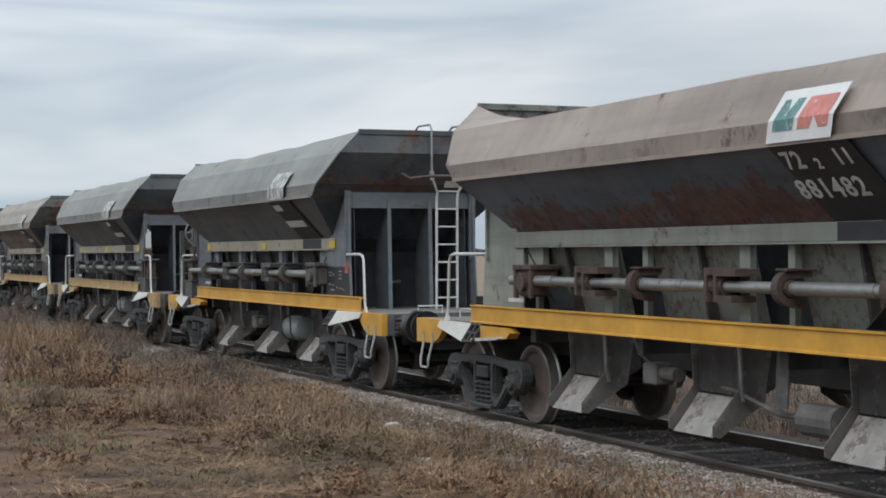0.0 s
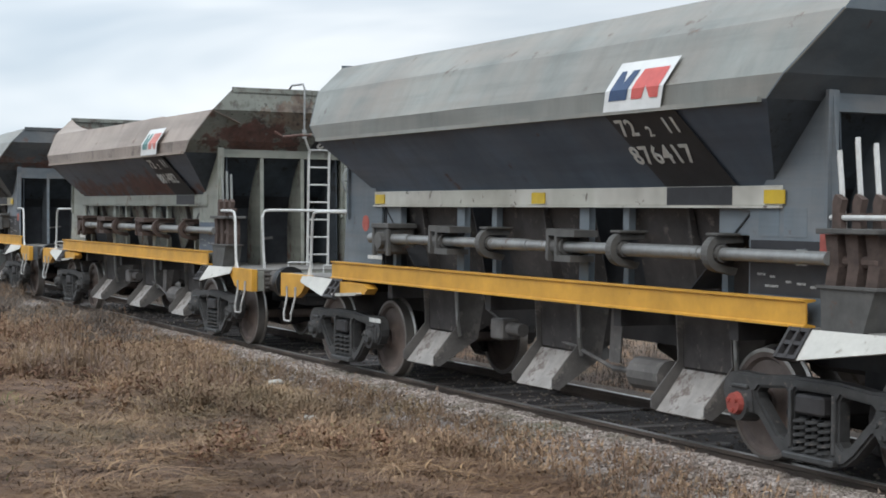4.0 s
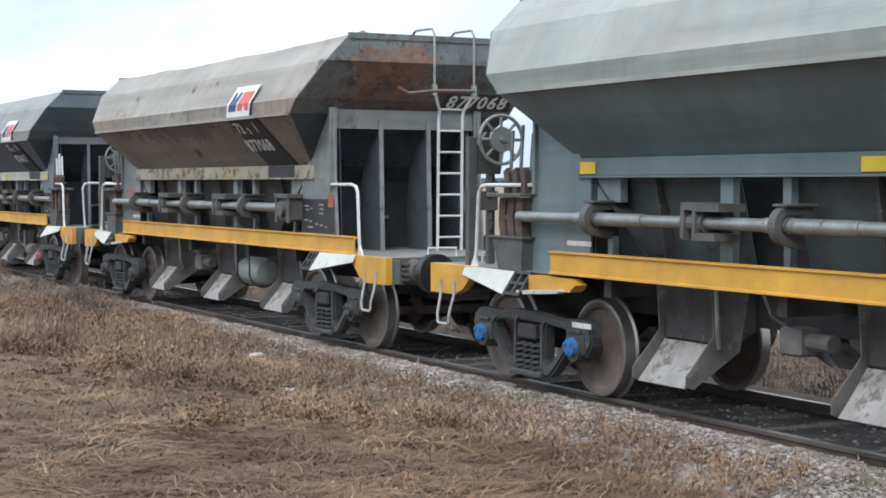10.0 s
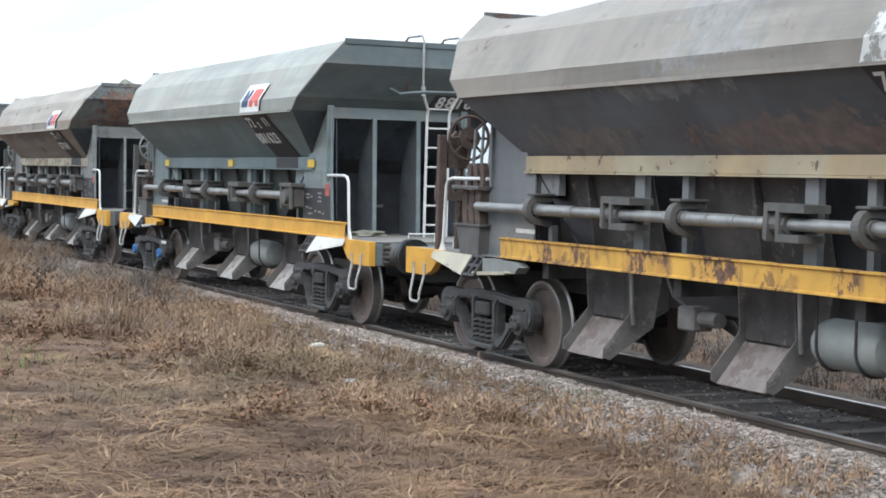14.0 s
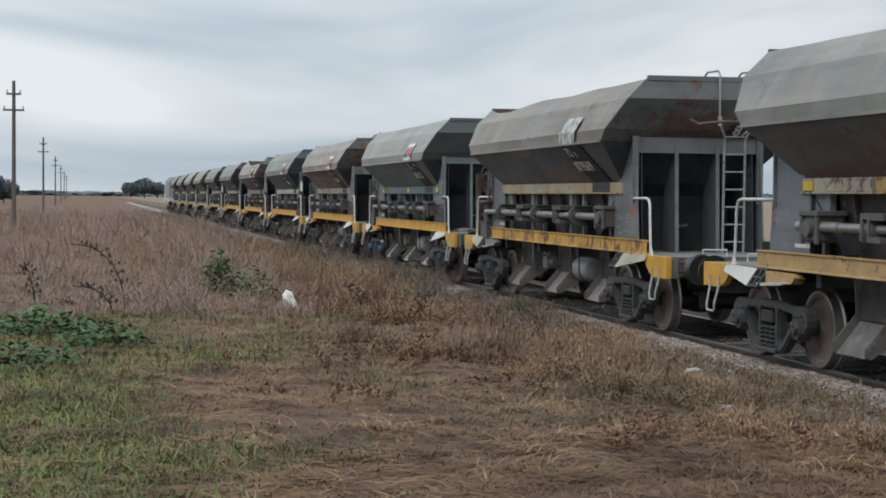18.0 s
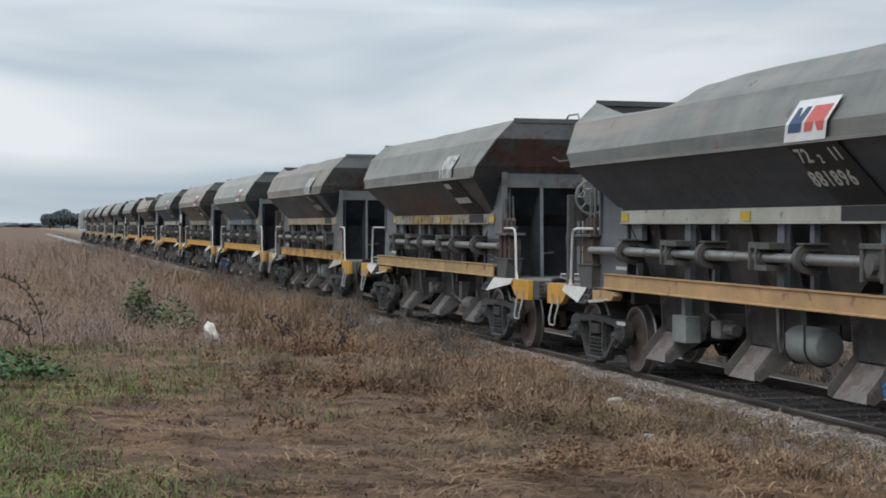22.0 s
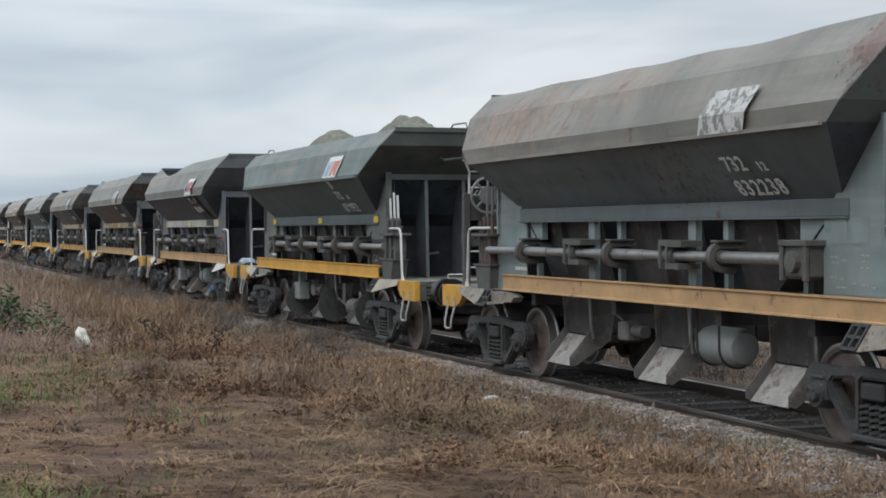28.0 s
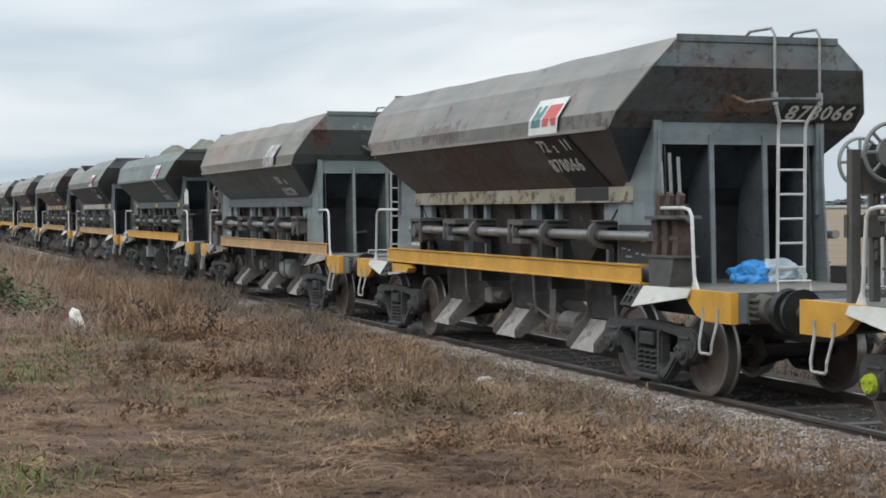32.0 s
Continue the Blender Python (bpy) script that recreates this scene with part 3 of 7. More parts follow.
def stirrup(bm, end, side):
    x = side * 1.215
    o = x + side * 0.05
    tube(bm, [(x, end * 5.96, 0.98), (x, end * 5.97, 0.84), (o, end * 5.99, 0.62), (o, end * 6.0, 0.545), (o, end * 6.02, 0.525), (o, end * 6.22, 0.525), (o, end * 6.24, 0.545), (o, end * 6.25, 0.62), (x, end * 6.27, 0.84), (x, end * 6.28, 0.98)], 0.016, 6)


def handrail(bm, end, side):
    x = side * 1.13
    pts = [(x * 0.93, end * 4.62, 1.985), (x, end * 5.42, 1.985), (x, end * 5.53, 1.965), (x, end * 5.585, 1.90), (x, end * 5.63, 1.35), (x, end * 5.66, 1.14)]
    tube(bm, pts, 0.020, 8)
    prism(bm, [(end * 5.60, 1.15), (end * 5.73, 1.15), (end * 5.65, 1.28)], "x", x - 0.012, x + 0.012)


def deck_hoop(bm, end):
    tube(bm, [(-0.62, end * 6.44, 1.15), (-0.62, end * 6.44, 1.25), (-0.25, end * 6.44, 1.25), (-0.25, end * 6.44, 1.15)], 0.013)


def ladder_stile(bm, k):
    lo, hi = (0.30, 0.15) if k == 0 else (0.64, 0.71)
    tube(bm, [(lo, -4.88, 1.15), (lo, -4.90, 2.84), (lo, -4.93, 2.92), (hi, -5.08, 3.14)], 0.021, 6)


def grab_rail(bm, k, top, out):
    """A bent rail from the ladder's head over the rim, whose height and overhang are given."""
    x = 0.15 if k == 0 else 0.71
    tube(bm, [(x, -5.08, 3.10), (x, -out - 0.05, 3.34), (x, -out - 0.05, top + 0.04), (x, -out + 0.02, top + 0.12), (x, -4.55, top + 0.13), (x, -4.4, top + 0.06)], 0.017, 6)
    box(bm, x - 0.03, x + 0.03, -5.10, -5.06, 3.10, 3.24)


def rung(bm):
    cyl(bm, (0.30, -4.89, 0), (0.64, -4.89, 0), 0.014, seg=6)


def step_bracket(bm):
    tube(bm, [(-0.24, -4.85, 3.20), (-0.20, -5.08, 3.12), (0.15, -5.09, 3.16), (0.71, -5.09, 3.17)], 0.026, 6)


def wheel_stand(bm):
    box(bm, -1.10, -1.00, 5.86, 5.94, 1.15, 2.49, 0.006)
    box(bm, -0.81, -0.73, 5.96, 6.03, 1.15, 2.27, 0.006)
    box(bm, -1.10, -0.73, 5.90, 5.98, 1.72, 1.92)
    prism(bm, [(-0.98, 2.10), (-0.70, 2.10), (-0.66, 2.34), (-0.72, 2.52), (-0.86, 2.54), (-0.98, 2.40)], "y", 5.90, 5.97)
    cyl(bm, (-0.75, 5.80, 2.46), (-0.75, 6.02, 2.46), 0.05, seg=10)
    for i in range(8):
        cyl(bm, (-0.80 + 0.012 * (i % 2), 5.93, 2.30 - i * 0.10), (-0.80, 5.93, 2.22 - i * 0.10), 0.018, seg=6)


def handwheel(bm):
    n = 32
    tube(bm, [(-0.75 + 0.255 * math.cos(2 * math.pi * a / n), 5.80, 2.46 + 0.255 * math.sin(2 * math.pi * a / n)) for a in range(n + 1)], 0.02, 6)


def wheel_hub(bm):
    cyl(bm, (-0.75, 5.775, 2.46), (-0.75, 5.82, 2.46), 0.135, seg=18)
    cyl(bm, (-0.75, 5.74, 2.46), (-0.75, 5.82, 2.46), 0.03, seg=8)


def spoke(bm, k):
    t = 2 * math.pi * k / 8
    cyl(bm, (-0.75 + 0.12 * math.cos(t), 5.80, 2.46 + 0.12 * math.sin(t)), (-0.75 + 0.25 * math.cos(t), 5.80, 2.46 + 0.25 * math.sin(t)), 0.017, seg=6)


def lever_box(bm, e):
    prism(bm, [(e * 4.66, 1.14), (e * 5.12, 1.14), (e * 5.24, 1.46), (e * 4.64, 1.46)], "x", -1.16, -0.90)
    box(bm, -1.18, -0.88, e * 4.60, e * 5.28, 1.46, 1.48)


def lever_shelf(bm, e):
    box(bm, -1.20, -0.86, e * 4.62, e * 5.30, 1.865, 1.905, 0.006)
    tube(bm, [(-1.1, e * 5.30, 1.885), (-1.1, e * 5.42, 1.885), (-1.08, e * 5.44, 1.84)], 0.03, 6)


def lever_plate(bm, e):
    """A rusty pillar and the toothed quadrant above it."""
    prism(bm, [(e * -0.07, 1.48), (e * 0.05, 1.48), (e * 0.08, 1.62), (e * 0.06, 1.86), (e * -0.08, 1.86), (e * -0.04, 1.65)], "x", -1.14, -0.96)
    prism(bm, [(e * -0.05, 1.905), (e * 0.05, 1.905), (e * 0.03, 2.02), (e * 0.06, 2.12), (e * -0.02, 2.16), (e * -0.05, 2.1)], "x", -1.10, -1.04)


def lever_bar(bm, e):
    tube(bm, [(-1.0, e * 4.60, 1.99), (-1.0, e * 5.22, 2.0)], 0.03)
    cyl(bm, (-1.06, e * 4.66, 1.66), (-1.06, e * 5.20, 1.66), 0.045, seg=10)


def lever(bm, k, e):
    y = 4.74 + 0.20 * k
    top = (2.46, 2.55, 2.50)[k]
    prism(bm, [(e * (y - 0.022), 1.9), (e * (y + 0.022), 1.9), (e * (y - 0.05), top), (e * (y - 0.09), top)], "x", -1.03, -1.012)
    tube(bm, [(-1.02, e * (y - 0.03), 2.16), (-1.02, e * (y - 0.07), top + 0.03)], 0.02, 6)


def cross_rail(bm):
    """The tall guard rail across the rear platform of some wagons."""
    tube(bm, [(-0.80, -5.95, 1.15), (-0.84, -5.95, 1.90), (-0.80, -5.95, 1.985), (-0.72, -5.95, 2.0), (1.05, -5.95, 2.0), (1.13, -5.95, 1.95), (1.13, -5.95, 1.15)], 0.021, 8)


def chute(bm, side):
    """A closed discharge box under the hopper."""
    prism(bm, [(side * 0.32, 1.16), (side * 0.84, 1.16), (side * 0.82, 0.66), (side * 0.74, 0.58), (side * 0.42, 0.74)], "y", -0.41, 0.35)


def chute_cheek(bm, side, k):
    """A side plate of the chute that follows the lip down to its edge."""
    y = -0.03 + k * 0.395
    prism(bm, [(side * 0.50, 1.14), (side * 0.90, 1.14), (side * 0.87, 0.72), (side * 1.15, 0.40), (side * 1.15, 0.31), (side * 1.08, 0.28), (side * 0.60, 0.58)], "y", y - 0.007, y + 0.007)


def chute_lip(bm, side):
    slab(bm, lambda u, v: (side * (0.83 + 0.27 * v + 0.03 * v * v), -0.03 + (0.375 - 0.03 * v) * (1 - 2 * (u if side < 0 else 1 - u)), 0.64 - 0.35 * v), 3, 4, 0.014)


def chute_rod(bm, side):
    tube(bm, [(side * 0.92, -0.52, 1.15), (side * 0.90, -0.52, 0.80), (side * 0.84, -0.46, 0.62)], 0.022, 6)


def chute_disc(bm, side):
    cyl(bm, (side * 0.92, -0.45, 0.54), (side * 0.92, -0.475, 0.54), 0.32, seg=28)
    cyl(bm, (side * 0.92, -0.475, 0.54), (side * 0.92, -0.50, 0.54), 0.06, seg=12)


def tank(bm):
    pts = [(-1.78, 0.10), (-1.76, 0.16), (-1.70, 0.195), (-1.64, 0.205), (-1.10, 0.205), (-1.04, 0.195), (-0.98, 0.16), (-0.96, 0.10)]
    rings = [[bm.verts.new((-0.80 + r * math.cos(t), y, 0.74 + r * math.sin(t))) for t in (2 * math.pi * k / 20 for k in range(20))] for y, r in pts]
    for a, b in zip(rings, rings[1:]):
        for k in range(20):
            bm.faces.new((a[k], a[(k + 1) % 20], b[(k + 1) % 20], b[k]))
    bm.faces.new(rings[0])
    bm.faces.new(rings[-1][::-1])


def tank_strap(bm, y):
    """A flat band round the tank, hung from the frame by its two legs."""
    ring = [(-0.80 + 0.214 * math.cos(math.pi * (1 + i / 14)), y, 0.74 + 0.214 * math.sin(math.pi * (1 + i / 14))) for i in range(15)]
    tube(bm, [(-1.014, y, 1.15)] + ring + [(-0.586, y, 1.15)], 0.013, 5)


def equipment_box(bm):
    box(bm, -1.06, -0.84, 1.50, 1.92, 0.56, 0.90, 0.012)
    box(bm, -1.00, -0.90, 1.66, 1.76, 0.90, 1.15)


def brake_valve(bm):
    box(bm, -0.95, -0.72, 0.72, 0.98, 0.66, 0.88, 0.02)
    cyl(bm, (-0.84, 0.72, 0.78), (-0.84, 0.45, 0.78), 0.07, seg=12)
    tube(bm, [(-0.84, 0.95, 0.85), (-0.88, 1.15, 0.95), (-0.9, 1.25, 1.14)], 0.014)


def brake_cylinder(bm):
    cyl(bm, (-0.85, -2.25, 0.55), (-0.85, -1.75, 0.55), 0.15, seg=14)
    cyl(bm, (-0.85, -1.75, 0.55), (-0.85, -1.3, 0.55), 0.03, seg=8)
    prism(bm, [(-1.62, 1.16), (-1.42, 1.16), (-1.38, 0.62), (-1.56, 0.62)], "x", -0.95, -0.93)
    tube(bm, [(-0.85, -1.3, 0.55), (-0.85, -0.6, 0.7), (-0.7, 0.4, 0.75)], 0.02)


FRAME = [(-1.20, 0.50), (-1.215, 0.58), (-1.19, 0.66), (-1.12, 0.715), (-1.02, 0.735), (-0.70, 0.725), (-0.34, 0.755), (0.34, 0.755), (0.70, 0.725), (1.02, 0.735), (1.12, 0.715), (1.19, 0.66), (1.215, 0.58), (1.20, 0.50),
         (1.12, 0.40), (1.02, 0.38), (0.84, 0.42), (0.72, 0.40), (0.52, 0.22), (0.40, 0.14), (0.30, 0.125), (-0.30, 0.125), (-0.40, 0.14), (-0.52, 0.22), (-0.72, 0.40), (-0.84, 0.42), (-1.02, 0.38), (-1.12, 0.40)]
WINDOW = [(0.70, 0.625), (0.74, 0.59), (0.72, 0.54), (0.44, 0.285), (0.37, 0.27), (0.32, 0.31), (0.32, 0.61), (0.35, 0.65)]
HOLES = (WINDOW, [(-y, z) for y, z in reversed(WINDOW)], [(-0.21, 0.655), (0.21, 0.655), (0.24, 0.63), (0.24, 0.24), (0.21, 0.215), (-0.21, 0.215), (-0.24, 0.24), (-0.24, 0.63)])


def side_frame(bm, side):
    """A cast bogie frame with its two windows and the spring opening cut through, its edges rounded."""
    x0, x1 = side * 0.965, side * 1.085
    loops = []
    for pts in (FRAME, *HOLES):
        vs = [bm.verts.new((x1, p[0] * 0.94, p[1])) for p in pts]
        loops.append([bm.edges.new((vs[i], vs[(i + 1) % len(vs)])) for i in range(len(vs))])
    f = bmesh.ops.triangle_fill(bm, edges=[e for lp in loops for e in lp], use_beauty=True)
    faces = [g for g in f["geom"] if isinstance(g, bmesh.types.BMFace)]
    ex = bmesh.ops.extrude_face_region(bm, geom=faces)
    bmesh.ops.translate(bm, verts=[g for g in ex["geom"] if isinstance(g, bmesh.types.BMVert)], vec=(x0 - x1, 0, 0))
    bmesh.ops.recalc_face_normals(bm, faces=bm.faces)
    edge = [e for e in bm.edges if len(e.link_faces) == 2 and abs(e.verts[0].co.x - x1) < 1e-4 and abs(e.verts[1].co.x - x1) < 1e-4 and e.calc_face_angle(0) > 1.0]
    bmesh.ops.bevel(bm, geom=edge, offset=0.022, segments=2, affect="EDGES")
    box(bm, x0 - side * 0.03, x1 + side * 0.05, -0.30, 0.30, 0.12, 0.175, 0.012)
    box(bm, x0 + side * 0.02, x1 + side * 0.015, -0.275, -0.235, 0.20, 0.66, 0.01)
    box(bm, x0 + side * 0.02, x1 + side * 0.015, 0.235, 0.275, 0.20, 0.66, 0.01)
    for y in (-AXLE, AXLE):
        cyl(bm, (x0, y, R_WHEEL), (x1 + side * 0.04, y, R_WHEEL), 0.14, 0.12, 16)
        prism(bm, [(y - 0.17, 0.42), (y + 0.17, 0.42), (y + 0.15, 0.60), (y - 0.15, 0.60)], "x", x0, x1 + side * 0.012)
        box(bm, x0, x1 + side * 0.03, y - 0.10, y + 0.10, 0.60, 0.635, 0.01)


def axle_cap(bm, side):
    cyl(bm, (side * 1.125, 0, R_WHEEL + 0.02), (side * 1.17, 0, R_WHEEL + 0.02), 0.095, 0.085, 12)
    for k in range(3):
        t = 2 * math.pi * k / 3 + 0.5
        cyl(bm, (side * 1.165, 0.055 * math.cos(t), R_WHEEL + 0.02 + 0.055 * math.sin(t)), (side * 1.19, 0.055 * math.cos(t), R_WHEEL + 0.02 + 0.055 * math.sin(t)), 0.018, seg=6)


def spring(bm, side):
    n, turns = 60, 5
    pts = [(side * 1.05 + 0.06 * math.cos(2 * math.pi * turns * i / n), 0.06 * math.sin(2 * math.pi * turns * i / n), 0.18 + 0.27 * i / n) for i in range(n + 1)]
    tube(bm, pts, 0.018, 5)
    cyl(bm, (side * 1.05, 0, 0.17), (side * 1.05, 0, 0.45), 0.026, seg=8)


def bolster(bm):
    box(bm, -1.12, 1.12, -0.17, 0.17, 0.48, 0.63, 0.02)
    box(bm, -0.35, 0.35, -0.25, 0.25, 0.60, 0.78)
    for y in (-0.55, 0.55):
        cyl(bm, (-0.85, y, 0.42), (0.85, y, 0.42), 0.05, seg=8)
    for s in (-1, 1):
        for y in (-0.47, 0.47):
            box(bm, s * 0.68, s * 0.82, y - 0.035, y + 0.035, 0.36, 0.64)


def brake_beam(bm, k):
    """A brake beam with its truss and the shoes that hang by the wheels."""
    y = k * 0.40
    box(bm, -0.80, 0.80, y - 0.05, y + 0.05, 0.36, 0.48)
    prism(bm, [(-0.8, 0.40), (0.8, 0.40), (0.1, 0.24), (-0.1, 0.24)], "y", y - 0.03, y + 0.03)
    for s in (-1, 1):
        prism(bm, [(y + k * 0.10, 0.22), (y + k * 0.02, 0.24), (y - k * 0.02, 0.50), (y + k * 0.02, 0.66), (y + k * 0.10, 0.64), (y + k * 0.05, 0.44)], "x", s * 0.66, s * 0.86)


def draw_box(bm, e):
    box(bm, -0.28, 0.28, e * 4.9, e * 6.3, 0.62, 1.12)
    box(bm, -1.0, 1.0, e * 5.92, e * 6.30, 0.90, 1.13)


def lathe_x(bm, prof, seg=36, caps=True):
    """Turns a profile of (x, radius) about the x axis through the wheel's middle."""
    rings = [[bm.verts.new((x, r * math.cos(2 * math.pi * k / seg), r * math.sin(2 * math.pi * k / seg))) for k in range(seg)] for x, r in prof]
    for a, b in zip(rings, rings[1:]):
        for k in range(seg):
            bm.faces.new((a[k], a[(k + 1) % seg], b[(k + 1) % seg], b[k]))
    if caps:
        bm.faces.new(rings[0][::-1])
        bm.faces.new(rings[-1])


def wheel_disc(bm, s):
    lathe_x(bm, [(s * 0.705, 0.12), (s * 0.74, 0.20), (s * 0.76, 0.36), (s * 0.72, 0.385), (s * 0.72, 0.45), (s * 0.83, 0.45), (s * 0.83, 0.385), (s * 0.795, 0.36), (s * 0.79, 0.20), (s * 0.83, 0.13), (s * 0.86, 0.12), (s * 0.86, 0.08)])


def wheel_tyre(bm, s):
    lathe_x(bm, [(s * 0.695, 0.44), (s * 0.695, 0.487), (s * 0.712, 0.49), (s * 0.728, 0.465), (s * 0.83, 0.457), (s * 0.832, 0.445), (s * 0.834, 0.425)], caps=False)


def axle(bm):
    cyl(bm, (-1.1, 0, 0), (1.1, 0, 0), 0.075, seg=14)
    box(bm, -0.3, -0.2, -0.13, 0.13, -0.13, 0.13)


def bogie(wagon, y, cap, key):
    b = new("bogie", None)
    b.parent, b.location = wagon, (0, y, 0)
    for s in (-1, 1):
        part("side_frame", shared("side_frame", M_CAST, side_frame, s), None, b)
        for k in (-0.145, 0.0, 0.145):
            part("spring", shared("spring", M_CAST, spring, s, smooth=True), None, b).location = (0, k, 0)
        for k in (-AXLE, AXLE):
            c = cap[k > 0] if s < 0 else M_CAST
            part("axle_cap", shared("axle_cap", c, axle_cap, s), None, b, "painted axle cap" if c != M_CAST else "").location = (0, k, 0)
    part("bolster", shared("bolster", M_DARK, bolster), None, b)
    for k in (-1, 1):
        part("brake_beam", shared("brake_beam", M_DARK, brake_beam, k), None, b)
    for k in (-AXLE, AXLE):
        w = part("wheelset", shared_wheelset(), None, b)
        w.location = (0, k, R_WHEEL)
        key.append(w)
    return b


def shared_wheelset():
    if "wheelset" not in CACHE:
        bm = bmesh.new()
        mats = []
        for draw, mat, args in ((axle, M_DARK, ()), (wheel_disc, M_WHEEL, (-1,)), (wheel_disc, M_WHEEL, (1,)), (wheel_tyre, M_TREAD, (-1,)), (wheel_tyre, M_TREAD, (1,))):
            n = len(bm.faces)
            draw(bm, *args)
            bm.faces.ensure_lookup_table()
            if mat not in mats:
                mats.append(mat)
            for f in bm.faces[n:]:
                f.material_index = mats.index(mat)
        me = mesh_of("wheelset", bm, mats[0], True)
        for m in mats[1:]:
            me.materials.append(m)
        CACHE["wheelset"] = me
    return CACHE["wheelset"]


def text_mesh(words, size, material, slant):
    key = ("text", words, size, material.name, slant)
    if key not in CACHE:
        cu = bpy.data.curves.new("writing", "FONT")
        cu.body, cu.size, cu.extrude, cu.resolution_u = words, size, 0.002, 2
        cu.space_character, cu.shear = 1.12, slant
        cu.offset = size * 0.018
        ob = bpy.data.objects.new("writing", cu)
        me = bpy.data.meshes.new_from_object(ob)
        bpy.data.objects.remove(ob)
        me.materials.clear()
        me.materials.append(material)
        CACHE[key] = me
    return CACHE[key]


def bars(bm, n, size, width):
    box(bm, 0, n * width, 0, size, 0, 0.003)


def side_frame_matrix(y, v, lo, hi, out=0.012):
    """A frame on the near side's plate between two levels: x to the reader's right (-y), y up the plate."""
    (z0, x0, _), (z1, x1, _) = LEVELS[lo], LEVELS[hi]
    up = Vector((-(x1 - x0), 0, z1 - z0)).normalized()
    right = Vector((0, -1, 0))
    nrm = right.cross(up)
    p = Vector((-(x0 + (x1 - x0) * v), y, z0 + (z1 - z0) * v)) + nrm * out
    m = Matrix((right, up, nrm)).transposed().to_4x4()
    m.translation = p
    return m


def end_frame_matrix(x, z, out=0.02):
    """The same on the rear plate under the end's upper band: x to the reader's right (+x)."""
    (z0, _, y0), (z1, _, y1) = LEVELS[2], LEVELS[3]
    up = Vector((0, -(y1 - y0), z1 - z0)).normalized()
    right = Vector((1, 0, 0))
    nrm = right.cross(up)
    k = (z - z0) / (z1 - z0)
    m = Matrix((right, up, nrm)).transposed().to_4x4()
    m.translation = Vector((x, -(y0 + (y1 - y0) * k), z)) + nrm * out
    return m


def clipped(pts, keep_low, fold):
    """The part of a polygon below, or above, the fold of the side plate."""
    out = []
    for (x0, y0), (x1, y1) in zip(pts, pts[1:] + pts[:1]):
        a, b = (y0 <= fold) == keep_low, (y1 <= fold) == keep_low
        if a:
            out.append((x0, y0))
        if a != b:
            k = (fold - y0) / (y1 - y0)
            out.append((x0 + (x1 - x0) * k, fold))
    return out


def folded(bm, pts, lift):
    """Paint on the near side from the ridge upwards: over the ridge plate, then bent onto the slope."""
    (z1, x1, _), (z2, x2, _), (z3, x3, _) = LEVELS[1:4]
    up = Vector((-(x3 - x2), 0, z3 - z2)).normalized()
    for low in (True, False):
        poly = clipped(list(pts), low, z2 - z1)
        if len(poly) < 3:
            continue
        vs = []
        for u, v in poly:
            if low:
                p = Vector((-x1 - lift, -2.24 - u, z1 + v))
            else:
                p = Vector((-x2 - lift, -2.24 - u, z2)) + up * (v - (z2 - z1))
            vs.append(bm.verts.new(p))
        bm.faces.new(vs)


def logo_panel(bm, lift):
    folded(bm, [(0.0, 0.0), (0.88, 0.0), (0.98, 0.46), (0.09, 0.46)], lift)


def logo_navy(bm, lift):
    folded(bm, [(0.09, 0.09), (0.37, 0.09), (0.45, 0.37), (0.35, 0.37), (0.28, 0.25), (0.25, 0.37), (0.17, 0.37)], lift + 0.004)


def logo_red(bm, lift):
    folded(bm, [(0.44, 0.09), (0.60, 0.09), (0.66, 0.20), (0.72, 0.09), (0.84, 0.09), (0.90, 0.37), (0.52, 0.37), (0.47, 0.26)], lift + 0.004)


def number_band(bm):
    prism(bm, [(-0.22, 0.0), (0.80, 0.0), (0.66, 0.83), (-0.40, 0.83)], "z", 0, 0.003)


def heap(bm, y0, y1, top, seed):
    """A rough heap of stone inside the hopper, bedded on the slope plates."""
    def point(u, v):
        x, y = -0.95 + 1.9 * u, y0 + (y1 - y0) * v
        k = max(0, math.sin(math.pi * u)) * max(0, math.sin(math.pi * v)) ** 0.7
        return (x, y, 2.9 + (top - 2.9) * k + 0.09 * noise.noise(Vector((x * 4, y * 4, seed))) + 0.04 * noise.noise(Vector((x * 11, y * 11, seed))))
    slab(bm, point, 24, 40, -0.03)


